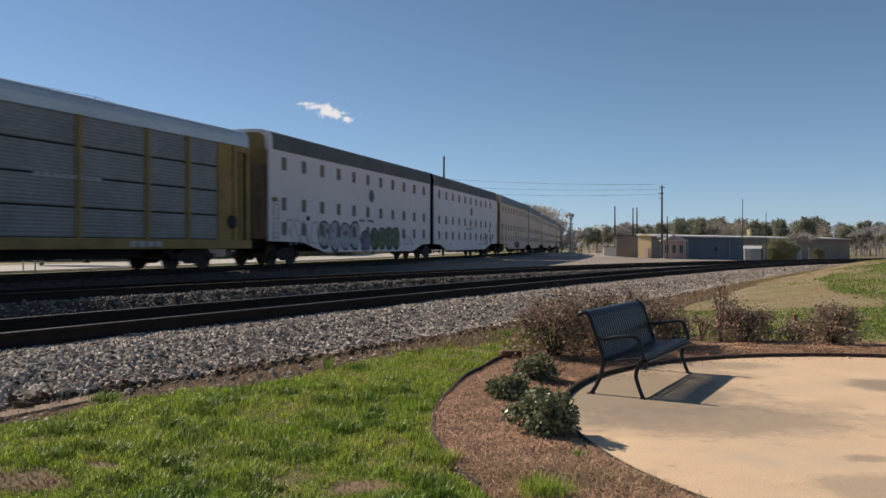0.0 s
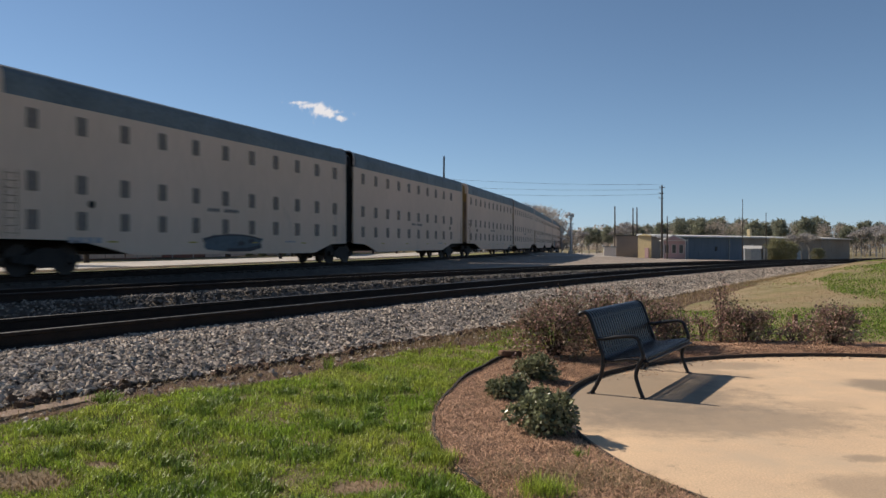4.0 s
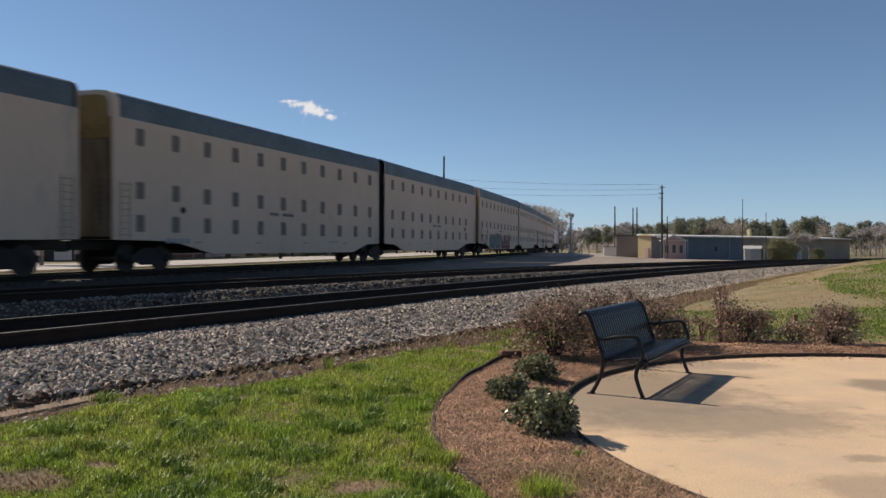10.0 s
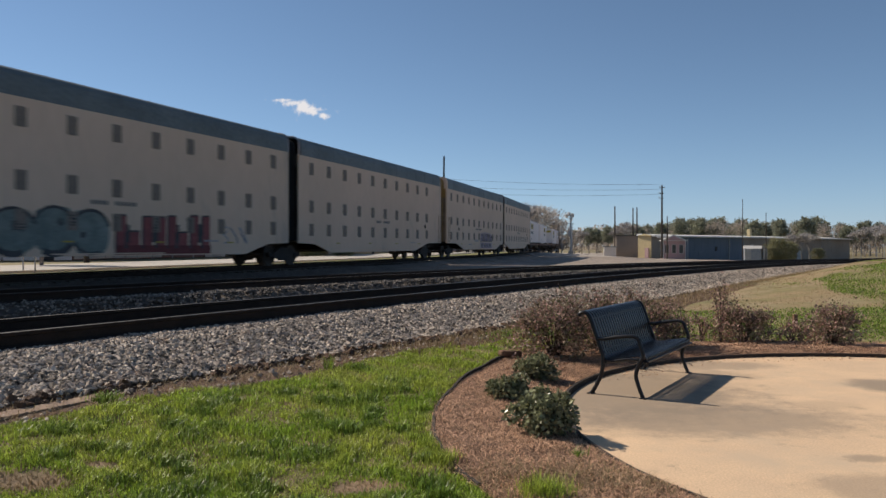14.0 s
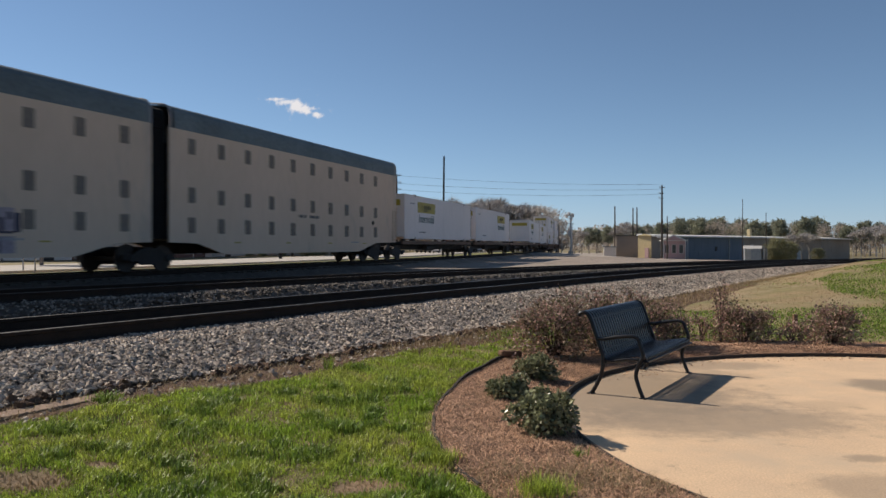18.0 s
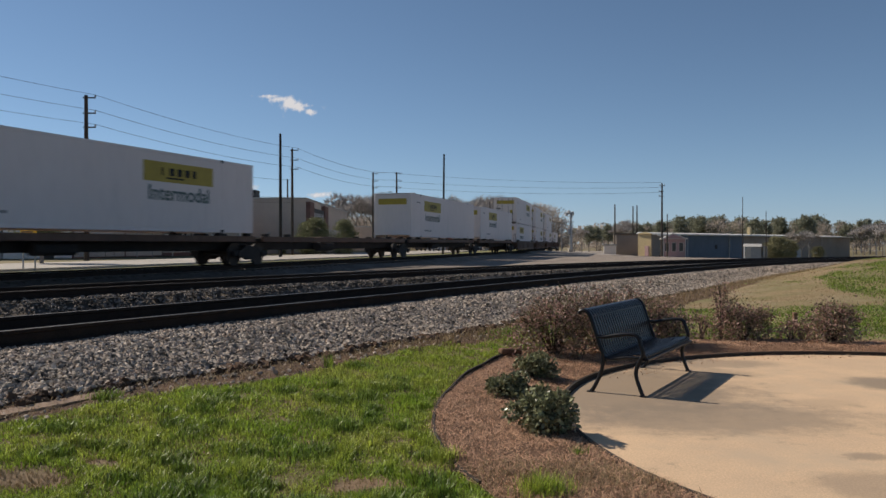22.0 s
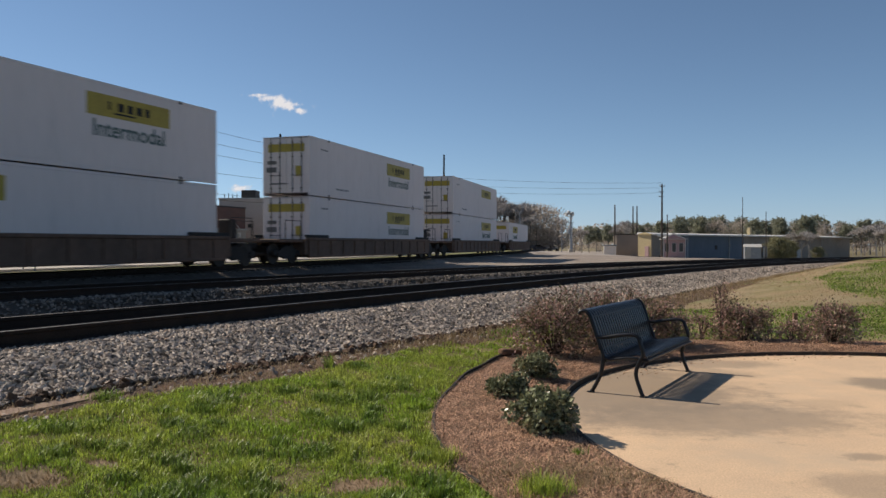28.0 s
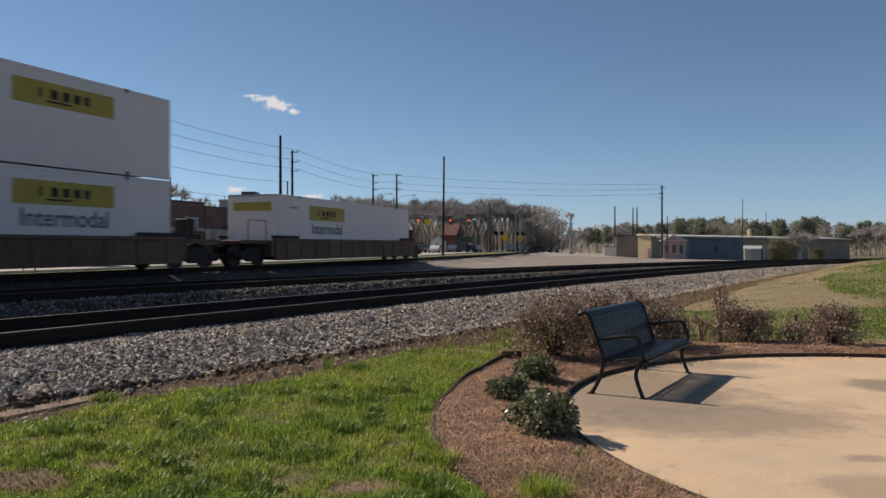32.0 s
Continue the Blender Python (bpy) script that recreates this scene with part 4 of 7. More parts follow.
# ---- the train ----
M_OCHRE = material("ochre_car_paint", (0.42, 0.265, 0.085), (0.31, 0.19, 0.06), 1.2, 0.7, grain=12, bump=0.15, c3=(0.20, 0.11, 0.04), dirt=0.12)
M_CORR = material("grey_corrugated_panel", (0.33, 0.315, 0.30), (0.27, 0.26, 0.25), 0.8, 0.65, 0.1, grain=10, bump=0.1, c3=(0.17, 0.165, 0.16), dirt=0.06)
M_SILVER = material("bright_roof_sheet", (0.62, 0.64, 0.65), (0.55, 0.57, 0.58), 0.7, 0.4, 0.4, grain=8, bump=0.1)
M_ROOFB = material("weathered_roof", (0.17, 0.165, 0.145), (0.13, 0.128, 0.115), 0.6, 0.7, 0.05, grain=10, bump=0.1)
M_RUST = material("rusty_end_door", (0.30, 0.20, 0.07), (0.24, 0.17, 0.10), 1.1, 0.8, grain=12, bump=0.3, c3=(0.14, 0.07, 0.035), dirt=0.25)
M_ENDDOOR = material("grimy_end_door", (0.36, 0.28, 0.20), (0.25, 0.19, 0.135), 0.9, 0.8, grain=12, bump=0.2, c3=(0.10, 0.07, 0.05), dirt=0.3, stretch=(1, 2.5, 0.35))
M_BELLOWS = material("black_bellows", (0.009, 0.009, 0.009), (0.013, 0.013, 0.013), 3, 0.9, grain=30, bump=0.2, spec=0.1)
M_WHEEL = material("worn_wheel_steel", (0.06, 0.05, 0.045), (0.04, 0.034, 0.03), 3, 0.6, 0.4, grain=30, bump=0.2)
M_MARK = material("grey_stencil_paint", (0.16, 0.155, 0.15), (0.20, 0.19, 0.18), 3, 0.7, grain=30, bump=0)
M_GREEN = material("dark_green_lettering", (0.095, 0.15, 0.135), (0.12, 0.175, 0.155), 3, 0.6, grain=30, bump=0)
M_TEAL = material("teal_spray_paint", (0.235, 0.275, 0.25), (0.15, 0.19, 0.175), 1.6, 0.7, grain=12, bump=0)
M_GRN = material("green_spray_paint", (0.10, 0.17, 0.08), (0.17, 0.22, 0.13), 2.2, 0.7, grain=12, bump=0)
M_RED = material("red_spray_paint", (0.32, 0.09, 0.085), (0.24, 0.07, 0.07), 1.8, 0.7, grain=12, bump=0)
M_TEALD = material("dark_blue_grey_spray_paint", (0.10, 0.125, 0.14), (0.14, 0.165, 0.175), 2, 0.7, grain=12, bump=0)
M_DARKP = material("near_black_spray_paint", (0.06, 0.058, 0.06), (0.09, 0.085, 0.085), 2, 0.7, grain=12, bump=0)
M_DKGRN = material("dark_green_spray_paint", (0.035, 0.065, 0.03), (0.055, 0.09, 0.045), 2, 0.7, grain=12, bump=0)
M_DKRED = material("dark_red_spray_paint", (0.20, 0.045, 0.045), (0.15, 0.035, 0.035), 2, 0.7, grain=12, bump=0)
M_PURPLE = material("dark_violet_spray_paint", (0.075, 0.06, 0.085), (0.11, 0.085, 0.11), 2, 0.7, grain=12, bump=0)
M_FADED = material("faded_grey_spray_paint", (0.42, 0.41, 0.42), (0.33, 0.32, 0.34), 2, 0.7, grain=12, bump=0)
M_LILAC = material("violet_grey_spray_paint", (0.20, 0.17, 0.25), (0.28, 0.25, 0.30), 2, 0.7, grain=12, bump=0)
M_PALEV = material("pale_violet_spray_paint", (0.44, 0.36, 0.38), (0.36, 0.29, 0.33), 2, 0.7, grain=12, bump=0)
M_PALE = material("pale_spray_paint", (0.55, 0.54, 0.55), (0.45, 0.44, 0.46), 3, 0.7, grain=12, bump=0)

MOVING = []  # (thing, its middle's station on the train)


def wheel_mesh():
    b = Build()
    b.tube([(0, -0.07, 0), (0, -0.045, 0), (0, 0.045, 0), (0, 0.05, 0), (0, 0.075, 0)], [0.40, 0.455, 0.46, 0.49, 0.49], 20)
    return b.mesh("wheel", M_WHEEL, False)


def truck_frame_mesh():
    b = Build()
    for sd in (-1, 1):
        y = 1.02 * sd
        prof = [(-1.25, 0.40), (-1.25, 0.60), (-0.75, 0.62), (-0.42, 0.80), (0.42, 0.80), (0.75, 0.62), (1.25, 0.60), (1.25, 0.40), (0.6, 0.36), (0.35, 0.22), (-0.35, 0.22), (-0.6, 0.36)]
        b.extrude([(y0, z0) for y0, z0 in prof], y - 0.07, y + 0.07, Matrix(((0, 1, 0, 0), (1, 0, 0, 0), (0, 0, 1, 0), (0, 0, 0, 1))))
        for x in (-0.22, 0.0, 0.22):
            b.tube([(x, y - 0.10 * sd, 0.28), (x, y - 0.10 * sd, 0.66)], 0.09, 8)
        for x in (-0.875, 0.875):
            b.tube([(x, y - 0.02, 0.46), (x, y + 0.13 * sd, 0.46)], 0.14, 10)
    return b.mesh("side_frame", M_UNDER)


ME_WHEEL, ME_FRAME = wheel_mesh(), truck_frame_mesh()
ME_BOLSTER = Build().cbox(-0.22, 0.22, -1.0, 1.0, 0.55, 0.86, 0.04).mesh("bolster", M_UNDER)
ME_AXLE = Build().tube([(0, -0.9, 0.46), (0, 0.9, 0.46)], 0.08, 8).mesh("axle", M_WHEEL)


def truck(parent, x, lift=0.86):
    t = part("truck", ME_FRAME, None, parent, at=Matrix.Translation((x, 0, 0)))
    part("bolster", ME_BOLSTER, None, t)
    for dx in (-0.875, 0.875):
        part("axle", ME_AXLE, None, t, at=Matrix.Translation((dx, 0, 0)))
        part("wheel", ME_WHEEL, None, t, at=pose(dx, -0.75, 0.46, 0, 0, 180))
        part("wheel", ME_WHEEL, None, t, at=pose(dx, 0.75, 0.46))
    return t


def window_mesh():
    b = Build()
    w, h = 0.19, 0.29
    for x0, x1, z0, z1 in ((-w, w, h - 0.03, h), (-w, w, -h, -h + 0.03), (-w, -w + 0.03, -h + 0.03, h - 0.03), (w - 0.03, w, -h + 0.03, h - 0.03)):
        b.box(x0, x1, -0.018, 0.004, z0, z1)
    b.box(-w + 0.03, w - 0.03, -0.004, 0.004, -h + 0.03, h - 0.03)
    for i in range(5):
        z = -h + 0.08 + i * 0.105
        b.box(-w + 0.03, w - 0.03, -0.014, -0.004, z, z + 0.035)
    return b.mesh("vent_window", M_WINDOW)


ME_WINDOW = window_mesh()
L_UNIT = 20.7
ENDS = {"A": (-L_UNIT / 2 + 0.25, L_UNIT / 2 + 0.17), "B": (L_UNIT / 2 + 0.35, -L_UNIT / 2 + 0.42)}  # coupler end, pivot end


def ladder_mesh(h, w=0.42, n=9):
    b = Build()
    for x in (-w / 2, w / 2):
        b.tube([(x, 0, 0), (x, 0, h)], 0.012, 6)
    for i in range(n):
        z = h * (i + 0.5) / n
        b.tube([(-w / 2, 0, z), (w / 2, 0, z)], 0.010, 5)
    return b.mesh("ladder", M_ENDDOOR)


ME_LADDER = ladder_mesh(1.9)


def rack_profile(top=6.05, eave=5.15, w=1.55):
    k = top - eave
    half = [(w, 0.0), (w, 0.45 * k), (w - 0.03, 0.68 * k), (w - 0.12, 0.84 * k), (w - 0.30, 0.94 * k), (w - 0.7, 0.985 * k)]
    return [(-y, eave + z) for y, z in half] + [(0, top)] + [(y, eave + z) for y, z in half[::-1]]


def rack_side(free, joint, wall, y0, y1):
    """Side wall seen along y: raised over the trucks; free is the x of the coupler end, joint that of the pivot end."""
    sg = 1 if joint > free else -1
    bot = [(free, 1.1), (free + sg * 2.9, 1.06), (free + sg * 5.2, 0.58), (joint - sg * 3.3, 0.55), (joint - sg * 1.6, 0.98), (joint, 1.02)]
    outline = bot + [(joint, 5.15), (free, 5.15)]
    b = Build()
    n = len(outline)
    b.add([(x, y0, z) for x, z in outline] + [(x, y1, z) for x, z in outline],
          [tuple(range(n)), tuple(range(2 * n - 1, n - 1, -1))] + [(j, n + j, n + (j + 1) % n, (j + 1) % n) for j in range(n)])
    return b


_RACK_PARTS = {}


def rack_meshes(kind, wall, roof):
    key = (kind, wall.name, roof.name)
    if key in _RACK_PARTS:
        return _RACK_PARTS[key]
    free, joint = ENDS[kind]
    sg = 1 if joint > free else -1
    m = {}
    m["near"] = rack_side(free, joint, wall, -1.55, -1.47).mesh("side_wall", wall)
    # added black sheet inside the far wall, standing in for shade under the car
    m["shade_sheet"] = rack_side(free, joint, wall, 1.38, 1.46).mesh("inner_liner", M_UNDER)
    m["far"] = rack_side(free, joint, wall, 1.47, 1.55).mesh("side_wall", wall)
    prof = rack_profile()
    roofb = Build()
    inner = [(y * 0.97, z - 0.05) for y, z in prof]
    x0, x1 = sorted((free, joint))
    roofb.extrude(prof + inner[::-1], x0 + 0.25, x1 - 0.02)
    xe = sorted((free - sg * 0.02, free + sg * 0.27))
    inner2 = [(y * 0.86, 5.0 + (z - 5.0) * 0.86) for y, z in prof]
    m["hoop"] = Build().extrude(prof + inner2[::-1], xe[0], xe[1]).mesh("end_hoop", wall)
    m["roof"] = roofb.mesh("roof", roof)
    m["rim"] = Build().tube([(joint - sg * 0.05, y * 1.004, z + 0.004) for y, z in prof], 0.035, 6).mesh("roof_rim", M_FADED)
    b = Build()
    for i in range(1, 12):
        x = x0 + 0.25 + (x1 - x0 - 0.3) * i / 12
        seam = [(x, y * 1.003, z + 0.002) for y, z in prof]
        b.tube(seam, 0.008, 4)
    m["seams"] = b.mesh("roof_seam", roof)
    m["floor"] = Build().box(x0 + 0.3, x1 - 0.3, -1.46, 1.46, 1.12, 1.2).box(x0 + 5.2, x1 - 5.2, -1.35, 1.35, 0.62, 0.7).mesh("deck", M_UNDER)
    e = free + sg * 0.02
    m["door"] = Build().box(min(e, e + sg * 0.06), max(e, e + sg * 0.06), -1.44, 1.44, 1.2, 4.43).mesh("end_door", M_ENDDOOR)
    m["ribs"] = [Build().box(min(e - sg * 0.05, e), max(e - sg * 0.05, e), y - 0.04, y + 0.04, 1.2, 4.4).mesh("door_rib", M_RUST) for y in (-1.2, -0.7, -0.2, 0.3, 0.8, 1.2)]
    b = Build()
    b.extrude([(y * 0.95, max(4.45, z - 0.06)) for y, z in prof] + [(1.44, 4.45), (-1.44, 4.45)], min(e, e + sg * 0.06), max(e, e + sg * 0.06))
    m["header"] = b.mesh("door_header", M_OCHRE)
    m["posts"] = [Build().box(min(free - sg * 0.02, free + sg * 0.1), max(free - sg * 0.02, free + sg * 0.1), y - 0.045, y + 0.045, 1.1, 5.1).mesh("corner_post", wall) for y in (-1.5, 1.5)]
    jx = joint
    m["bellows"] = Build().box(min(jx, jx + sg * 0.82), max(jx, jx + sg * 0.82), -1.38, 1.38, 1.15, 5.05).extrude([(y * 0.9, 5.06 + (z - 5.15) * 0.9) for y, z in prof], min(jx - sg * 0.02, jx + sg * 0.82), max(jx - sg * 0.02, jx + sg * 0.82)).mesh("bellows", M_BELLOWS)
    b = Build()
    b.cbox(min(free - sg * 0.55, free + sg * 2.2), max(free - sg * 0.55, free + sg * 2.2), -0.25, 0.25, 0.75, 1.08, 0.03)
    b.cbox(min(free - sg * 0.8, free - sg * 0.5), max(free - sg * 0.8, free - sg * 0.5), -0.16, 0.16, 0.7, 0.98, 0.04)
    m["coupler"] = b.mesh("coupler", M_UNDER)
    b = Build()
    for z in (1.28,):
        b.box(-2.4, 2.4, -1.575, -1.553, 0.62, 0.66)
    m["rub"] = b.mesh("sill_rail", wall)
    _RACK_PARTS[key] = m
    return m


def mark_bars(parent, x, z, w, n, h=0.10, y=-1.556, mat=None, name="stencil_bar"):
    """Unreadable writing, as plain bars."""
    step = w / n
    me = Build().box(0, 0.72 * step, -0.003, 0, 0, h).mesh(name, mat or M_MARK)
    for i in range(n):
        part(name, me, None, parent, at=Matrix.Translation((x + i * step, y, z)))


def blob(b, cx, cz, rx, rz, y, rng, n=14, rough=0.25):
    vs = []
    for i in range(n):
        a = 2 * math.pi * i / n
        k = 1 + rng.uniform(-rough, rough)
        c, s = math.cos(a), math.sin(a)
        vs.append((cx + rx * k * math.copysign(abs(c) ** 0.6, c), y, cz + rz * k * math.copysign(abs(s) ** 0.6, s)))
    b.add(vs, [tuple(range(n))])


def stroke(b, pts, w, y):
    """A flat painted line."""
    vs, fs = [], []
    for i, (x, z) in enumerate(pts):
        xa, za = pts[max(0, i - 1)]
        xb, zb = pts[min(len(pts) - 1, i + 1)]
        d = math.hypot(xb - xa, zb - za) or 1
        nx, nz = -(zb - za) / d * w / 2, (xb - xa) / d * w / 2
        vs += [(x + nx, y, z + nz), (x - nx, y, z - nz)]
    for i in range(len(pts) - 1):
        fs.append((2 * i, 2 * i + 1, 2 * i + 3, 2 * i + 2))
    b.add(vs, fs)


def spray(parent, x0, x1, z0, z1, fill, line, seed, letters, label, filled=True):
    """A sprayed tag: soft block shapes with bent outline strokes, no letters."""
    rng = random.Random(seed)
    b, c = Build(), Build()
    w = (x1 - x0) / letters
    for i in range(letters):
        cx, cz = x0 + (i + 0.5) * w, (z0 + z1) / 2 + rng.uniform(-0.05, 0.05)
        k = rng.randint(3, 5)
        pts, px, pz = [], cx + rng.uniform(-0.3, 0.3) * w, z0 + 0.1
        for j in range(k * 5):
            t = j / (k * 5 - 1)
            pts.append((cx + w * 0.42 * math.sin(t * k * 1.9 + i), z0 + (z1 - z0) * (0.08 + 0.84 * (0.5 - 0.5 * math.cos(t * math.pi * (1.5 + 0.5 * (i % 3)))))))
        stroke(c, pts, 0.06, -1.5575 - 0.001 * (i % 2))
    if filled:
        n = letters * 8
        low = [(x0 + (x1 - x0) * i / n, z0 + 0.05 + 0.03 * math.sin(i * 0.9 + seed)) for i in range(n + 1)]
        top = [(x0 + (x1 - x0) * i / n, z1 - 0.16 - 0.06 * abs(math.sin(i * math.pi / 8 + math.pi / 2)) + 0.03 * math.sin(i * 0.7 + seed)) for i in range(n + 1)]
        b.add([(x, -1.5545, z) for x, z in low] + [(x, -1.5545, z) for x, z in top], [(i, i + 1, n + 2 + i, n + 1 + i) for i in range(n)])
        part("paint_fill", b, fill, parent, label, fix=False)
    part("paint_stroke", c, line, parent, fix=False)


def throw_up(parent, x0, x1, z0, z1, fill, shade, seed, letters, label, patch=None):
    """Fat sprayed bubbles with dark part-outlines and drop shades, no letters."""
    rng = random.Random(seed)
    w = (x1 - x0) / letters
    for i in range(letters):
        face, dark = Build(), Build()
        cx, cz = x0 + (i + 0.5) * w, (z0 + z1) / 2 + rng.uniform(-0.06, 0.06)
        rx, rz = w * 0.55, (z1 - z0) / 2 * rng.uniform(0.85, 1.0)
        cz = max(cz, z0 + rz)
        blob(face, cx, cz, rx, rz, -1.5545 - 0.0012 * (i % 3), rng, 18, 0.08)
        a0 = rng.uniform(0.2, 0.9)
        arc = [(cx + rx * 1.02 * math.cos(a0 + 2.6 * k / 12), cz + rz * 1.02 * math.sin(a0 + 2.6 * k / 12)) for k in range(13)]
        stroke(dark, arc, rng.uniform(0.06, 0.13), -1.5595)
        a1 = rng.uniform(3.6, 4.6)
        stroke(dark, [(cx + rx * math.cos(a1 + 1.5 * k / 8), cz + rz * math.sin(a1 + 1.5 * k / 8)) for k in range(9)], rng.uniform(0.10, 0.22), -1.5600)
        for q in range(2):
            u, v = cx + rng.uniform(-0.3, 0.3) * w, cz + rng.uniform(-0.3, 0.3) * rz
            dx, dz = rng.uniform(-0.12, 0.12) * w, rng.uniform(0.2, 0.45) * rz
            stroke(dark, [(u, v), (u + dx, v + dz * 0.5), (u + dx * 0.4, v + dz)], rng.uniform(0.08, 0.20), -1.5605)
        part("paint_fill", face, fill, parent, label, fix=False)
        part("paint_shade", dark, shade, parent, fix=False)
    if patch:
        for i in range(letters):
            spots = Build()
            blob(spots, x0 + (i + 0.5) * w, z0 + (z1 - z0) * 0.24, w * 0.46, (z1 - z0) * 0.20, -1.5583, rng, 12, 0.2)
            part("paint_shade", spots, patch, parent, fix=False)


def block_throw(parent, x0, x1, z0, z1, fill, low, shade, seed, letters, label):
    """Tall sprayed slabs, darker along their foot, with heavy dark edges; no letters."""
    rng = random.Random(seed)
    w = (x1 - x0) / letters
    foot = Build()
    zm = z0 + (z1 - z0) * 0.22
    foot.add([(x0, -1.5545, z0), (x1, -1.5545, z0), (x1, -1.5545, zm), (x0, -1.5545, zm)], [(0, 1, 2, 3)])
    for i in range(letters):
        face, dark = Build(), Build()
        a = x0 + i * w
        s0 = rng.uniform(0.0, 0.06) * w
        top = z1 - rng.uniform(0, 0.12)
        bars = [(a + s0, a + 0.40 * w)] + ([(a + 0.56 * w, a + 0.94 * w)] if i % 2 else [(a + 0.40 * w, a + 0.90 * w)])
        for k, (u, v) in enumerate(bars):
            zt = top if k == 0 or i % 2 else z0 + (z1 - z0) * 0.55
            face.add([(u, -1.5550 - 0.0006 * k, zm), (v, -1.5550 - 0.0006 * k, zm), (v + 0.02, -1.5550 - 0.0006 * k, zt), (u + 0.03, -1.5550 - 0.0006 * k, zt - 0.03)], [(0, 1, 2, 3)])
            stroke(dark, [(u, z0 + 0.2), (u + 0.02, zt - 0.02)], rng.uniform(0.08, 0.16), -1.5590)
            stroke(dark, [(u, zt), (v, zt + 0.02)], 0.06, -1.5595)
        stroke(dark, [(a + 0.46 * w, zm + 0.1), (a + 0.48 * w, top - 0.3)], rng.uniform(0.14, 0.24), -1.5600)
        part("paint_fill", face, fill, parent, label, fix=False)
        part("paint_shade", dark, shade, parent, fix=False)
    part("paint_fill", foot, low, parent, fix=False)


def block_tag(parent, x0, x1):
    """Two rows of sprayed block shapes: pale faces with violet-black drop shades."""
    rng = random.Random(10)
    n = 6
    w = (x1 - x0) / n
    for i in range(n):
        a, top = x0 + i * w, 2.02 + rng.uniform(-0.1, 0.12)
        part("paint_face", Build().box(a, a + w * 0.72, -1.556, -1.553, 1.32, top), M_PALEV, parent, "pale violet sprayed paint")
        b = Build()
        b.box(a + w * 0.72, a + w * 0.98, -1.557, -1.553, 1.28, top - 0.14)
        b.box(a + w * 0.10, a + w * 0.30, -1.559, -1.5565, 1.30, 1.50 + rng.uniform(0, 0.2))
        b.box(a + w * 0.42, a + w * 0.58, -1.559, -1.5565, top - 0.34, top - 0.12)
        b.box(a + w * 0.02, a + w * 0.70, -1.559, -1.5565, 1.24, 1.31)
        part("paint_shade", b, M_PURPLE, parent, "violet-black sprayed shade")
    part("paint_face", Build().box(x0, x1 - 0.2, -1.556, -1.553, 0.68, 1.16), M_PALEV, parent)
    for i in range(4):
        a = x0 + 0.35 + i * 1.02
        part("paint_shade", Build().box(a, a + 0.34, -1.559, -1.5565, 0.82, 1.06).box(a + 0.5, a + 0.62, -1.559, -1.5565, 0.70, 1.12), M_PURPLE, parent)


def rack_unit(kind, wall, roof, label, near=True):
    th = thing("autorack_unit", None, label, "railcar", "autorack train")
    m = rack_meshes(kind, wall, roof)
    free, joint = ENDS[kind]
    sg = 1 if joint > free else -1
    for k in ("near", "far"):
        part("side_wall", m[k], None, th)
    part("roof", m["roof"], None, th, "curved grey-blue sheet roof")
    part("end_hoop", m["hoop"], None, th)
    part("roof_seam", m["seams"], None, th)
    part("roof_rim", m["rim"], None, th, "pale grey roof rim")
    part("deck", m["floor"], None, th)
    part("inner_liner", m["shade_sheet"], None, th)
    dr = part("end_door", m["door"], None, th)
    for me in m["ribs"]:
        part("door_rib", me, None, dr)
    part("door_header", m["header"], None, th, "rust-streaked yellow header panel")
    for me in m["posts"]:
        part("corner_post", me, None, th)
    part("coupler", m["coupler"], None, th)
    if kind == "A":
        part("bellows", m["bellows"], None, th, "black bellows")
    part("sill_rail", m["rub"], None, th)
    part("ladder", ME_LADDER, None, th, at=pose(free + sg * 0.45, -1.60, 1.15))
    part("ladder", ME_LADDER, None, th, at=pose(free - sg * 0.32, -1.25, 1.35, 0, 0, 90))
    n, off = (11, 1.45) if kind == "A" else (10, 1.65)
    for i in range(n):
        x = -L_UNIT / 2 + off + 1.818 * i
        for z in (4.59, 2.78, 1.66):
            part("vent_window", ME_WINDOW, None, th, at=Matrix.Translation((x, -1.554, z)))
            part("vent_window", ME_WINDOW, None, th, at=pose(x, 1.554, z, 0, 0, 180))
    truck(th, free + sg * 2.2)
    if kind == "A":
        truck(th, joint + 0.42)
    mark_bars(th, -0.9, 2.22, 0.75, 4, 0.14)
    mark_bars(th, 0.1, 2.22, 1.0, 6, 0.14)
    mark_bars(th, 4.6, 1.05, 0.9, 5, 0.07, mat=M_FADED)
    for i in range(4):
        x = -6 + 4 * i
        part("reflector", Build().box(x, x + 0.4, -1.56, -1.552, 1.0, 1.05), M_YELLOW, th, "yellow reflector strip")
    b = Build()
    x = free + sg * 3.4
    b.tube([(x, -1.555, 2.2), (x, -1.59, 2.2)], 0.12, 12)
    part("brake_wheel", b, M_UNDER, th)
    return th


def oval_logo(th, x):
    b = Build()
    b.add([(x + 0.36 * math.cos(a), -1.556, 3.72 + 0.36 * math.sin(a)) for a in (2 * math.pi * i / 24 for i in range(24))], [tuple(range(24))])
    part("round_emblem", b, M_MARK, th, "plain dark round emblem", fix=False)


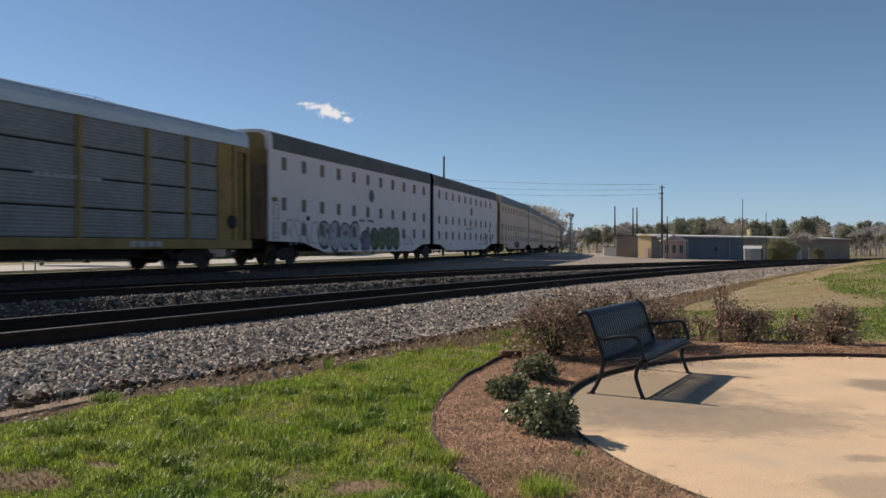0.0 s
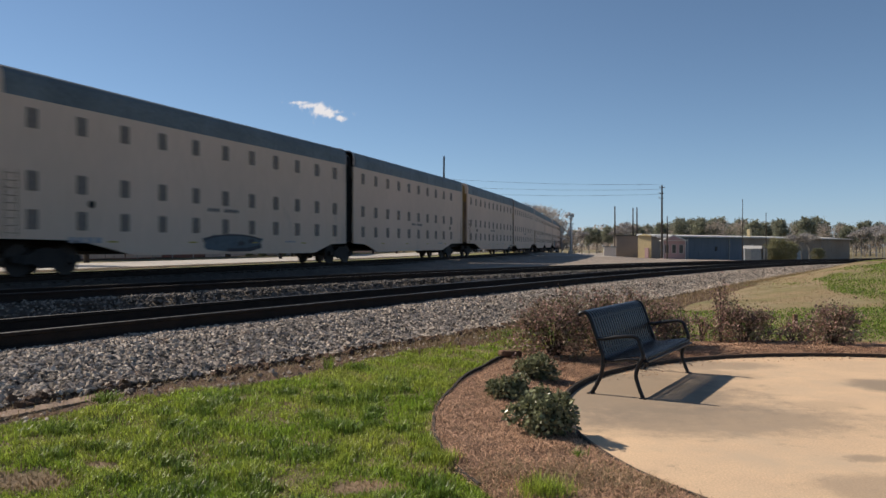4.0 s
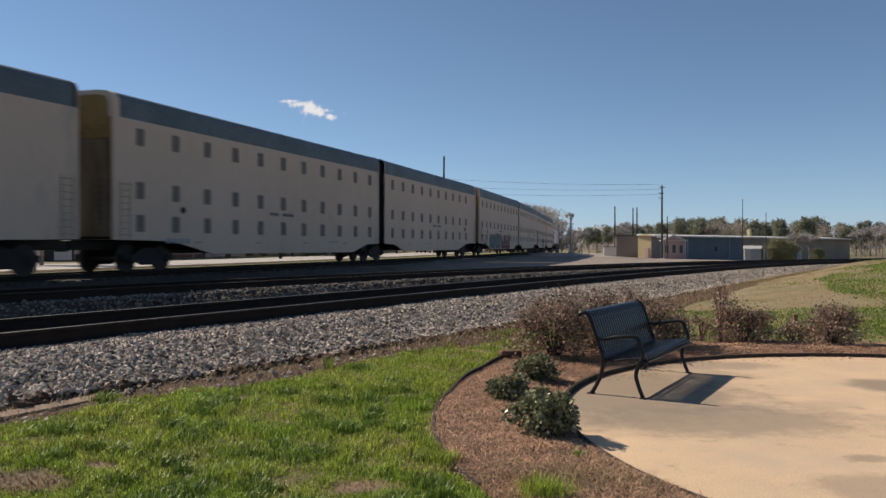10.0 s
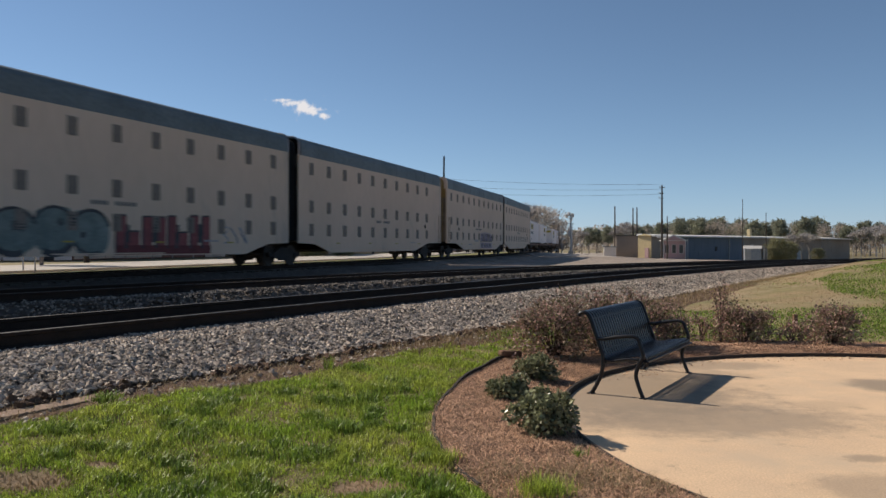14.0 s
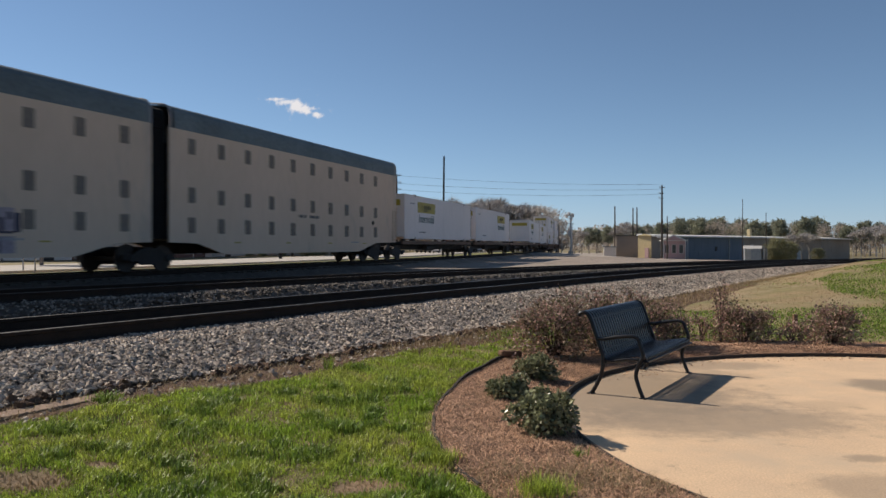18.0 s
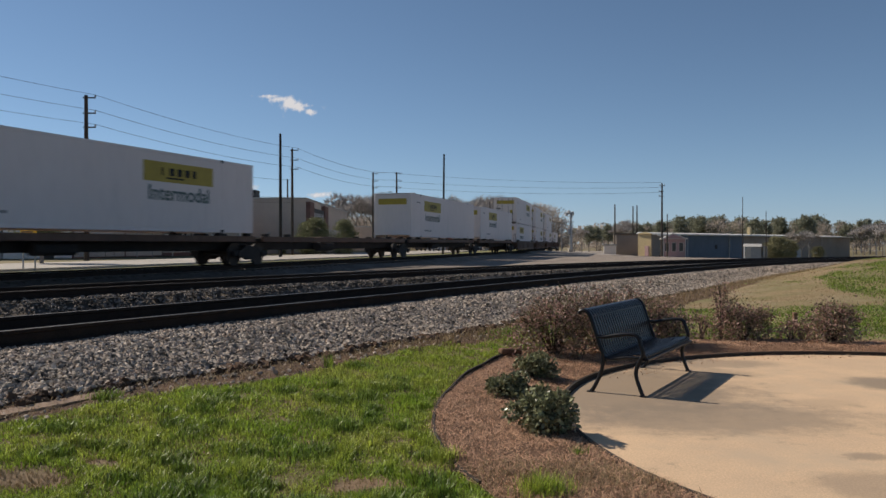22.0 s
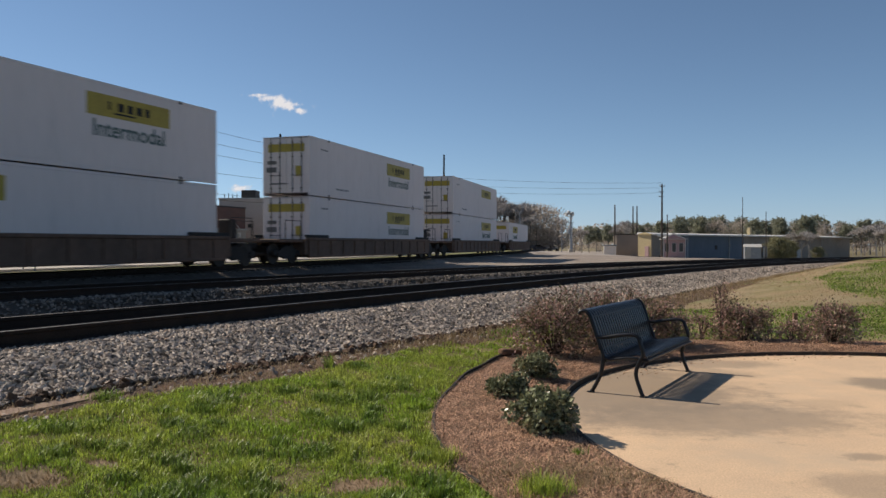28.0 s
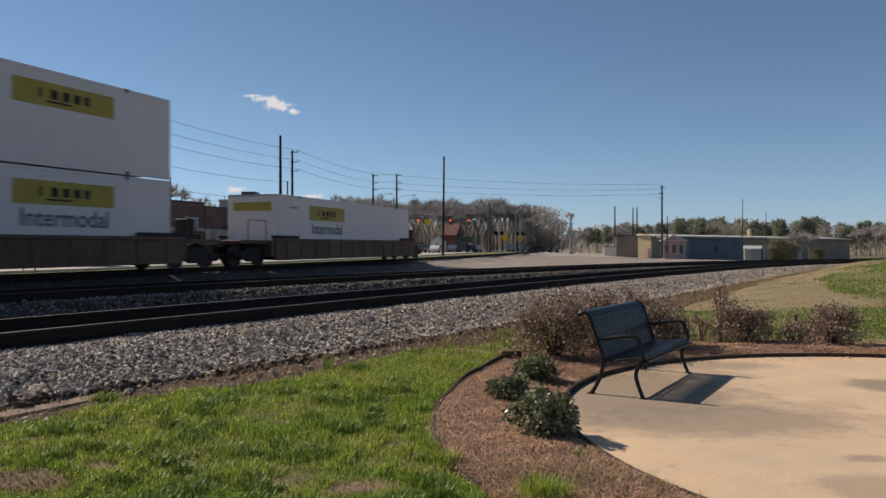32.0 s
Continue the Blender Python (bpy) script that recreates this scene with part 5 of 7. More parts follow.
JOINTS = (47.87, 91.75, 135.4, 178.88, 222.4, 265.93)
for i, j in enumerate(JOINTS):
    wall, roof = (M_RACKW, M_ROOFB) if i == 0 else (M_RACK, M_ROOF)
    tone = "fresh white" if i == 0 else "weathered cream-white"
    extra = {0: " with sprayed paint along its sill", 4: " with teal and red sprayed paint", 5: " with dark sprayed paint"}.get(i, "")
    a = rack_unit("A", wall, roof, f"{tone} autorack unit{extra or ' with rows of small vents'}")
    bb = rack_unit("B", wall, roof, f"{tone} steel autorack unit with small vents")
    MOVING.append((a, j - 10.65))
    MOVING.append((bb, j + 10.65))
    if i == 0:
        oval_logo(a, 0.7)
        oval_logo(bb, 0.7)
        throw_up(a, 0.55, 4.9, 0.62, 2.0, M_GRN, M_DKGRN, 4, 4, "green sprayed paint")
        throw_up(a, -0.75, 0.5, 0.62, 1.75, M_LILAC, M_PURPLE, 14, 1, "violet sprayed paint")
        throw_up(a, -5.6, -0.9, 0.62, 2.15, M_PALE, M_PURPLE, 15, 4, "pale grey sprayed paint")
        spray(a, -8.8, -5.7, 0.85, 2.2, M_MARK, M_FADED, 5, 4, "", False)
        spray(a, 5.2, 7.2, 0.9, 1.6, M_MARK, M_FADED, 16, 3, "", False)
        spray(bb, 4.6, 8.2, 0.95, 1.75, M_MARK, M_MARK, 6, 6, "", False)
        for px, pz, pw, ph in ((5.2, 1.9, 0.5, 0.12), (6.3, 1.65, 0.3, 0.25), (7.6, 1.2, 0.6, 0.14), (3.4, 1.0, 0.5, 0.10), (8.6, 1.5, 0.3, 0.5)):
            part("paint_patch", Build().box(px, px + pw, -1.557, -1.552, pz, pz + ph), M_DARKP if pw < 0.4 else M_DKRED, bb, "small sprayed tag")
        part("placard", Build().box(-9.9, -9.5, -1.565, -1.552, 2.85, 3.05), M_RUST, a, "small rust-red placard")
    if i == 4:
        throw_up(a, -5.8, -0.2, 0.62, 2.1, M_TEAL, M_DARKP, 7, 4, "teal sprayed paint")
        block_throw(a, 0.1, 5.0, 0.60, 2.02, M_RED, M_DKRED, M_DARKP, 8, 4, "red sprayed paint")
        spray(a, 5.5, 7.4, 0.95, 1.7, M_MARK, M_FADED, 18, 3, "", False)
        spray(a, -9.6, -6.4, 0.9, 1.9, M_MARK, M_MARK, 9, 4, "", False)
    if i == 5:
        block_tag(a, 0.7, 5.4)
        mark_bars(a, -1.4, 1.25, 1.3, 6, 0.16, mat=M_FADED)
        mark_bars(a, -3.4, 0.95, 0.9, 5, 0.10, mat=M_FADED)
    if i == 1:
        throw_up(a, -1.0, 2.6, 0.60, 1.32, M_TEALD, M_DARKP, 22, 1, "dark blue-grey sprayed paint")
    if i in (1, 3):
        mark_bars(a, -7.6, 0.98, 1.4, 4, 0.18, mat=M_FADED)


def old_rack():
    """The two-deck car with ochre posts and grey corrugated panels."""
    th = thing("bilevel_autorack", None, "ochre-framed autorack with grey corrugated side panels", "railcar", "autorack train")
    L = 13.7
    prof = rack_profile(5.70, 4.98, 1.5)
    part("roof", Build().extrude(prof + [(y * 0.97, z - 0.05) for y, z in prof][::-1], -L + 1.0, L - 0.45), M_SILVER, th, "bright silver sheet roof")
    posts = [24.75 - 12.35, 21.89 - 12.35, 19.81 - 12.35, 16.87 - 12.35]
    posts += [posts[-1] - 2.94 * k for k in range(1, 5)] + [-posts[1], -posts[0]]
    posts = sorted(set(round(p, 3) for p in posts))
    for side in (-1, 1):
        for a, c in zip(posts[:-1], posts[1:]):
            for r in range(4):
                z0 = 1.17 + r * 0.955
                b = Build()
                n = 8
                vs, fs = [], []
                for k in range(n * 2 + 1):
                    z = z0 + 0.885 * k / (2 * n)
                    y = side * (1.46 + (0.012 if k % 2 else 0.0))
                    vs += [(a + 0.06, y, z), (c - 0.06, y, z)]
                for k in range(n * 2):
                    fs.append((2 * k, 2 * k + 1, 2 * k + 3, 2 * k + 2))
                b.add(vs, fs)
                part("corrugated_panel", b, M_CORR, th, fix=False)
        for p in posts:
            part("post", Build().box(p - 0.09, p + 0.09, side * 1.5 - 0.05, side * 1.5 + 0.05, 1.1, 4.98), M_OCHRE, th)
        part("side_sill", Build().cbox(-L + 0.3, L - 0.3, side * 1.5 - 0.06, side * 1.5 + 0.06, 0.78, 1.14, 0.02), M_OCHRE, th)
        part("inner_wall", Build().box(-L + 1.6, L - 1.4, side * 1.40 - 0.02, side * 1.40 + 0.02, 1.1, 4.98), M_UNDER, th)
    for e in (-1, 1):
        x = e * (L - 0.55)
        part("end_frame", Build().box(min(x, x + e * 0.2), max(x, x + e * 0.2), -1.5, 1.5, 1.1, 4.75), M_RUST, th, "rust-stained ochre end wall")
        for sd in (-1, 1):
            part("end_side_plate", Build().box(min(x - e * 1.0, x - e * 1.9), max(x - e * 1.0, x - e * 1.9), sd * 1.48 - 0.03, sd * 1.48 + 0.03, 1.14, 4.98), M_OCHRE, th)
            part("end_inner_plate", Build().box(min(x, x - e * 1.02), max(x, x - e * 1.02), sd * 1.36 - 0.02, sd * 1.36 + 0.02, 1.14, 4.9), M_RUST, th)
            for q in (0.95, 0.55, 0.12):
                part("end_post", Build().box(min(x - e * q, x - e * (q - 0.14)), max(x - e * q, x - e * (q - 0.14)), sd * 1.5 - 0.06, sd * 1.5 + 0.05, 1.1, 4.9), M_OCHRE, th)
            part("end_header", Build().box(min(x + e * 0.1, x - e * 1.0), max(x + e * 0.1, x - e * 1.0), sd * 1.5 - 0.07, sd * 1.5 + 0.04, 4.72, 4.95), M_OCHRE, th)
        for y in (-1.2, -0.4, 0.4, 1.2):
            part("end_rib", Build().box(min(x + e * 0.2, x + e * 0.3), max(x + e * 0.2, x + e * 0.3), y - 0.06, y + 0.06, 1.1, 4.7), M_OCHRE, th)
        part("coupler", Build().cbox(e * (L - 0.2) - 0.6, e * (L - 0.2) + 0.6, -0.2, 0.2, 0.75, 1.05, 0.04), M_UNDER, th)
        truck(th, e * 10.3)
    part("floor_beam", Build().box(-L + 0.4, L - 0.4, -1.4, 1.4, 0.9, 1.1).cbox(-8.5, 8.5, -0.4, 0.4, 0.45, 0.92, 0.05), M_UNDER, th)
    b = Build()
    b.tube([(12.1, -1.53, 1.85), (12.1, -1.58, 1.85)], 0.28, 16)
    part("brake_wheel", b, M_UNDER, th)
    mark_bars(th, 2.9, 2.95, 2.6, 8, 0.13, -1.51, M_PALE)
    mark_bars(th, 6.6, 0.86, 1.6, 4, 0.2, -1.565, M_PALE)
    return th


MOVING.append((old_rack(), 12.35))

# ---- containers, spine cars and well cars ----
CL, CW, CH = 16.15, 2.59, 2.90


def container_meshes():
    m = {}
    L, W, H = CL / 2, CW / 2, CH
    # side walls with shallow vertical panel joints
    n = 16
    m["panels"] = []
    for sd in (-1, 1):
        for i in range(n):
            b = Build()
            x0, x1 = -L + 0.12 + (CL - 0.24) * i / n, -L + 0.12 + (CL - 0.24) * (i + 1) / n
            b.box(x0 + 0.0015, x1 - 0.0015, min(sd * (W - 0.012), sd * (W - 0.004)), max(sd * (W - 0.012), sd * (W - 0.004)), 0.16, H - 0.10)
            m["panels"].append(b.mesh("side_panel", M_CONT))
    b = Build()
    b.box(-L + 0.1, L - 0.1, -W + 0.014, W - 0.014, 0.14, H - 0.05)
    m["wall"] = b.mesh("inner_shell", M_CONT)
    b = Build()
    for sd in (-1, 1):
        for z0, z1 in ((0.0, 0.16), (H - 0.10, H)):
            b.cbox(-L, L, min(sd * W, sd * (W - 0.06)), max(sd * W, sd * (W - 0.06)), z0, z1, 0.012)
    m["rail"] = b.mesh("edge_rail", M_CONT)
    m["posts"] = []
    for x in (-L, L - 0.14, -6.1, 6.1 - 0.14):
        for sd in (-1, 1):
            y0, y1 = sorted((sd * (W + 0.004), sd * (W - 0.10)))
            m["posts"].append(Build().cbox(x, x + 0.14, y0, y1, 0.0, H, 0.01).mesh("post", M_CONT))
    b = Build()
    for x in (-6.1, 6.1 - 0.18):
        for sd in (-1, 1):
            y0, y1 = sorted((sd * (W + 0.006), sd * (W - 0.16)))
            for z in (0.0, H - 0.12):
                b.cbox(x - 0.02, x + 0.16, y0, y1, z, z + 0.13, 0.015)
    m["casting"] = b.mesh("corner_casting", M_UNDER)
    m["roof"] = Build().box(-L + 0.02, L - 0.02, -W + 0.04, W - 0.04, H - 0.03, H - 0.005).mesh("roof", M_CONT)
    b = Build()
    b.box(-L + 0.02, -L + 0.07, -W + 0.08, 0 - 0.01, 0.14, H - 0.1).box(-L + 0.02, -L + 0.07, 0.01, W - 0.08, 0.14, H - 0.1)
    m["door"] = b.mesh("door", M_CONT)
    m["front"] = Build().box(-L + 0.02, -L + 0.07, -W + 0.08, W - 0.08, 0.14, H - 0.1).mesh("front_wall", M_CONT)
    m["rear"] = Build().box(L - 0.07, L - 0.02, -W + 0.08, W - 0.08, 0.14, H - 0.1).mesh("front_wall", M_CONT)
    b = Build()
    for y in (-0.85, -0.35, 0.35, 0.85):
        b.tube([(-L - 0.02, y, 0.05), (-L - 0.02, y, H - 0.05)], 0.02, 6)
        for z in (0.35, 1.0, 1.9, 2.6):
            b.box(-L - 0.045, -L + 0.02, y - 0.05, y + 0.05, z - 0.03, z + 0.03)
    for y in (-0.6, 0.6):
        b.tube([(-L - 0.05, y - 0.25, 0.98), (-L - 0.05, y + 0.25, 0.98)], 0.018, 5)
    m["lock"] = b.mesh("lock_rod", M_MARK)
    m["panel_end"] = Build().box(-L - 0.004, -L + 0.02, -1.0, 1.0, H - 0.75, H - 0.36).mesh("yellow_panel", M_YELLOW)
    b = Build()
    for y0, y1, z0, z1 in ((0.55, 1.05, 1.55, 1.72), (0.55, 1.1, 1.15, 1.4), (-0.05, 0.9, 0.55, 0.62)):
        b.box(-L - 0.006, -L + 0.015, y0, y1, z0, z1)
    m["plates"] = b.mesh("placard", M_MARK)
    m["sign"] = Build().box(-L - 0.008, -L + 0.015, -0.85, -0.52, 0.95, 1.45).mesh("warning_plate", M_YELLOW)
    return m


CM = container_meshes()
TXT = bpy.data.curves.new("intermodal_text", "FONT")
TXT.body, TXT.size, TXT.align_x, TXT.extrude, TXT.offset = "Intermodal", 0.76, "CENTER", 0.002, 0.012
_tob = new("text_source", TXT)
ME_TEXT = bpy.data.meshes.new_from_object(_tob.evaluated_get(bpy.context.evaluated_depsgraph_get()))
bpy.data.objects.remove(_tob)
ME_TEXT.materials.clear()
ME_TEXT.materials.append(M_GREEN)
ME_PANEL = Build().cbox(-1.9, 1.9, -0.005, 0.008, -0.36, 0.36, 0.003).mesh("yellow_panel", M_YELLOW)
ME_BARS = []
_k = Build().box(-0.75, 0.2, -0.011, -0.003, -0.24, -0.18).mesh("panel_line", M_UNDER)
for _i, _w in enumerate((0.10, 0.26, 0.26, 0.26, 0.20)):
    ME_BARS.append(Build().box(-1.0 + _i * 0.42, -1.0 + _i * 0.42 + _w, -0.011, -0.003, -0.12, 0.16).mesh("panel_bar", M_UNDER))


def container(x_logo, doors, label, text=True):
    """A 53-foot container whose base stands at z = 0; x_logo is where its yellow panel sits."""
    th = thing("shipping_container", None, label, "container", "containers on the train")
    for k, nm in (("wall", "inner_shell"), ("rail", "edge_rail"), ("casting", "corner_casting"), ("roof", "roof"), ("rear", "front_wall")):
        part(nm, CM[k], None, th)
    for me in CM["posts"]:
        part("post", me, None, th)
    for me in CM["panels"]:
        part("side_panel", me, None, th)
    if doors:
        part("door", CM["door"], None, th)
        part("lock_rod", CM["lock"], None, th)
        part("warning_plate", CM["sign"], None, th, "small yellow plate")
    else:
        part("front_wall", CM["front"], None, th)
    if doors:
        part("placard", CM["plates"], None, th)
    part("yellow_panel", CM["panel_end"], None, th, "faded yellow panel")
    p = part("yellow_panel", ME_PANEL, None, th, "yellow panel with dark bars", at=pose(x_logo, -CW / 2 - 0.004, 2.15))
    for me in ME_BARS:
        part("panel_bar", me, None, p)
    part("panel_line", _k, None, p)
    if text:
        part("lettering", ME_TEXT, None, th, "dark green lettering", at=pose(x_logo, -CW / 2 - 0.006, 1.14, 90, 0, 0))
    mark_bars(th, -5.2, 0.42, 1.5, 7, 0.09, -CW / 2 + 0.004)
    mark_bars(th, -6.9, 2.3, 0.8, 4, 0.08, -CW / 2 + 0.004)
    return th


def spine_platform(label):
    th = thing("spine_car", None, label, "railcar", "intermodal cars")
    part("spine_beam", Build().cbox(-8.7, 8.7, -0.32, 0.32, 0.62, 1.12, 0.03), M_UNDER, th)
    for y in (-1.2, 1.2):
        part("side_beam", Build().cbox(-8.3, 8.3, y - 0.07, y + 0.07, 0.98, 1.22, 0.015), M_BROWN, th)
    for x in np.linspace(-7.9, 7.9, 9):
        part("cross_arm", Build().cbox(x - 0.16, x + 0.16, -1.25, 1.25, 0.95, 1.16, 0.02), M_UNDER, th)
    for x in (-7.9, -6.0, 6.0, 7.9):
        for y in (-1.1, 1.1):
            part("pedestal", Build().cbox(x - 0.14, x + 0.14, y - 0.14, y + 0.14, 1.16, 1.345, 0.02), M_UNDER, th)
    part("hitch", Build().cbox(-1.2, 0.2, -0.35, 0.35, 1.1, 1.26, 0.03), M_BROWN, th)
    part("under_tank", Build().tube([(-2.5, -0.75, 0.75), (-0.9, -0.75, 0.75)], 0.22, 12), M_UNDER, th)
    truck(th, -8.95)
    return th


def well_car(label):
    th = thing("well_car", None, label, "railcar", "intermodal cars")
    for sd in (-1, 1):
        y0, y1 = sorted((sd * 1.36, sd * 1.52))
        b = Build()
        b.cbox(-8.5, 8.5, y0, y1, 0.32, 1.10, 0.02)
        part("side_wall", b, M_BROWN, th)
        part("top_chord", Build().cbox(-8.6, 8.6, sd * 1.45 - 0.12, sd * 1.45 + 0.12, 1.08, 1.22, 0.03), M_BROWN, th)
        part("bottom_chord", Build().cbox(-8.4, 8.4, sd * 1.42 - 0.12, sd * 1.42 + 0.12, 0.24, 0.36, 0.03), M_BROWN, th)
        for x in np.linspace(-7.6, 7.6, 12):
            part("rib", Build().cbox(x - 0.05, x + 0.05, min(sd * 1.50, sd * 1.57), max(sd * 1.50, sd * 1.57), 0.36, 1.08, 0.01), M_BROWN, th)
        for e in (-1, 1):
            part("guard_rail", Build().cbox(min(e * 6.3, e * 8.7), max(e * 6.3, e * 8.7), sd * 1.40 - 0.04, sd * 1.40 + 0.04, 1.22, 1.36, 0.02), M_UNDER, th)
    part("well_floor", Build().box(-8.3, 8.3, -1.36, 1.36, 0.26, 0.345), M_UNDER, th)
    for e in (-1, 1):
        b = Build()
        b.cbox(min(e * 8.5, e * 11.0), max(e * 8.5, e * 11.0), -1.35, 1.35, 0.98, 1.14, 0.03)
        b.cbox(min(e * 8.5, e * 8.8), max(e * 8.5, e * 8.8), -1.45, 1.45, 0.4, 1.1, 0.03)
        part("end_platform", b, M_BROWN, th)
        part("coupler", Build().cbox(min(e * 10.9, e * 11.65), max(e * 10.9, e * 11.65), -0.17, 0.17, 0.68, 0.95, 0.04), M_UNDER, th)
        for y in (-1.3, 1.3):
            part("hand_rail", Build().tube([(e * 9.0, y, 1.14), (e * 9.0, y, 2.0), (e * 10.4, y, 2.0), (e * 10.4, y, 1.14)], 0.02, 6), M_UNDER, th)
        if e == 1:
            part("brake_stand", Build().cbox(9.4, 9.9, -0.9, -0.3, 1.14, 1.95, 0.05), M_UNDER, th)
        truck(th, e * 9.75)
    return th


SPINE = (297.5, 315.45, 332.6, 349.95, 368.5)
for k, u in enumerate(SPINE):
    MOVING.append((spine_platform("empty low spine car platform of grimy steel" if k == 2 else "low spine car platform of grimy steel"), u))
end_truck = thing("rail_truck", None, "grimy steel railcar truck with four wheels", "railcar truck")
truck(end_truck, 0)
MOVING.append((end_truck, 377.3))
BOXES = []  # (container, station, height of its base)
for u, lx, dr in ((297.5, -3.6, False), (315.45, 3.5, True), (349.95, -3.4, False), (368.5, -2.4, False)):
    BOXES.append((container(lx, dr, "white ribbed freight container with a yellow panel, on a spine car"), u, 1.345))
for k, u in enumerate((388.2, 411.6, 434.75, 457.9)):
    MOVING.append((well_car("brown steel well car carrying white containers"), u))
    BOXES.append((container(-3.2 if k in (0, 3) else 3.5, k in (1, 2), "white ribbed freight container sitting low in a well car"), u, 0.345))
    if k < 3:
        BOXES.append((container(3.5, True, "white freight container stacked on another container", k != 2), u, 0.345 + CH + 0.05))


def travel(t):
    """Metres that the train has gone by, slowing a little."""
    q = t / 32.0
    return 14.48747 * t - 3.34824 * t * q / 2 + 1.08833 * t * q * q / 3


def wagon_pose(u, t, z=0.0):
    s = u - travel(t)
    return Matrix.Translation(on(MAIN, s, 0, RAIL_Z + z)) @ Matrix.Rotation(math.pi / 2 - heading(MAIN, s), 4, "Z")


# ---- street and town behind the tracks ----
M_BRICK = material("red_brick", (0.235, 0.125, 0.10), (0.165, 0.092, 0.075), 0.5, 0.9, grain=5, bump=0.4, c3=(0.15, 0.10, 0.085), dirt=0.22, stretch=(0.6, 1, 2.2))
M_TAN = material("tan_stucco", (0.66, 0.55, 0.46), (0.59, 0.49, 0.41), 0.4, 0.9, grain=10, bump=0.2)
M_WHITEW = material("white_block_wall", (0.82, 0.78, 0.73), (0.76, 0.72, 0.67), 0.4, 0.85, grain=10, bump=0.2)
M_STUCCO = material("pale_render", (0.56, 0.48, 0.41), (0.48, 0.41, 0.35), 0.6, 0.9, grain=10, bump=0.2)
M_BLUEP = material("blue_poster", (0.12, 0.22, 0.40), (0.10, 0.18, 0.34), 3, 0.6, grain=20, bump=0)
M_GLASS = material("dark_shop_glass", (0.03, 0.035, 0.04), (0.05, 0.055, 0.06), 0.8, 0.12, grain=10, bump=0, spec=0.7)
M_TRIM = material("pale_trim", (0.55, 0.53, 0.50), (0.48, 0.46, 0.43), 1, 0.7, grain=20, bump=0.1)
M_DARKT = material("dark_trim", (0.04, 0.038, 0.036), (0.06, 0.055, 0.05), 1, 0.7, grain=20, bump=0.1)
M_POLE = material("weathered_pole_wood", (0.085, 0.065, 0.05), (0.055, 0.043, 0.035), 1.5, 0.9, grain=14, bump=0.4)
M_POLEB = material("black_tarred_pole", (0.014, 0.013, 0.012), (0.02, 0.018, 0.016), 1.5, 0.85, grain=14, bump=0.3)
M_GALV = material("galvanised_steel", (0.42, 0.43, 0.44), (0.34, 0.35, 0.36), 2, 0.5, 0.5, grain=20, bump=0.1)
M_SIGNY = material("yellow_sign_sheet", (0.85, 0.49, 0.015), (0.80, 0.45, 0.015), 3, 0.45, grain=30, bump=0)
M_CREAM = material("cream_metal_siding", (0.62, 0.50, 0.28), (0.55, 0.44, 0.25), 0.3, 0.7, grain=6, bump=0.1)
M_BLUEW = material("blue_grey_siding", (0.14, 0.175, 0.22), (0.115, 0.15, 0.19), 0.2, 0.7, grain=5, bump=0.1)
M_GREYW = material("grey_siding", (0.37, 0.305, 0.245), (0.31, 0.255, 0.205), 0.2, 0.75, grain=5, bump=0.1)
M_WROOF = material("white_roof_edge", (0.72, 0.70, 0.66), (0.64, 0.62, 0.58), 0.3, 0.6, grain=6, bump=0.1)
M_PINK = material("faded_pink_wall", (0.50, 0.33, 0.33), (0.44, 0.30, 0.30), 0.6, 0.8, grain=8, bump=0.1)
M_REDROOF = material("orange_red_roof", (0.20, 0.085, 0.06), (0.16, 0.07, 0.05), 0.8, 0.8, grain=8, bump=0.2)
M_AWN = material("dull_green_canvas", (0.075, 0.10, 0.07), (0.06, 0.08, 0.06), 1, 0.8, grain=10, bump=0.1)
M_PALEG = material("pale_gravel_lot", (0.50, 0.44, 0.38), (0.34, 0.285, 0.235), 0.22, 0.95, grain=3, bump=0.4, c3=(0.27, 0.20, 0.145), dirt=0.1, dark=0.4)
M_VERGE = material("green_verge", (0.16, 0.17, 0.05), (0.20, 0.18, 0.07), 0.4, 0.95, grain=10, bump=0.5)

ST = list(np.arange(-40, 230, 5.0))
road = ruled([on(MAIN, s, 11.0) for s in ST], [on(MAIN, s, 23.5) for s in ST], 3, lambda x, y: ground_z(x, y) + 0.03, M_STREET, "road")
tagged(road, "pale concrete street along the railway", "road", kind="structure")
verge = ruled([on(MAIN, s, 2.6) for s in ST], [on(MAIN, s, 10.95) for s in ST], 4, lambda x, y: ground_z(x, y) + 0.006, M_VERGE, "verge")
tagged(verge, "yellow-green grass verge between track and street", "verge", kind="structure")
kb = Build()
for lat in (10.9,):
    vs, fs = [], []
    for s in ST:
        for dl, z in ((0, -0.1), (0, 0.13), (0.15, 0.13), (0.15, -0.1)):
            p = on(MAIN, s, lat + dl)
            vs.append((p.x, p.y, float(ground_z(p.x, p.y)) + z))
    for i in range(len(ST) - 1):
        for j in range(4):
            fs.append((4 * i + j, 4 * i + (j + 1) % 4, 4 * i + 4 + (j + 1) % 4, 4 * i + 4 + j))
    kb.add(vs, fs)
tagged(part("street_kerb", kb, M_STREET), "pale concrete kerb of the street", "kerb", kind="structure")
LOT_S = list(np.arange(96, 300, 4.0))


def lot_z(x, y):
    """Gravel level with the yard at its near end, with the land farther off."""
    w = smoothstep(112, 140, y)
    return (yard_z(x, y) + 0.03) * (1 - w) + (ground_z(x, y) + 0.02) * w


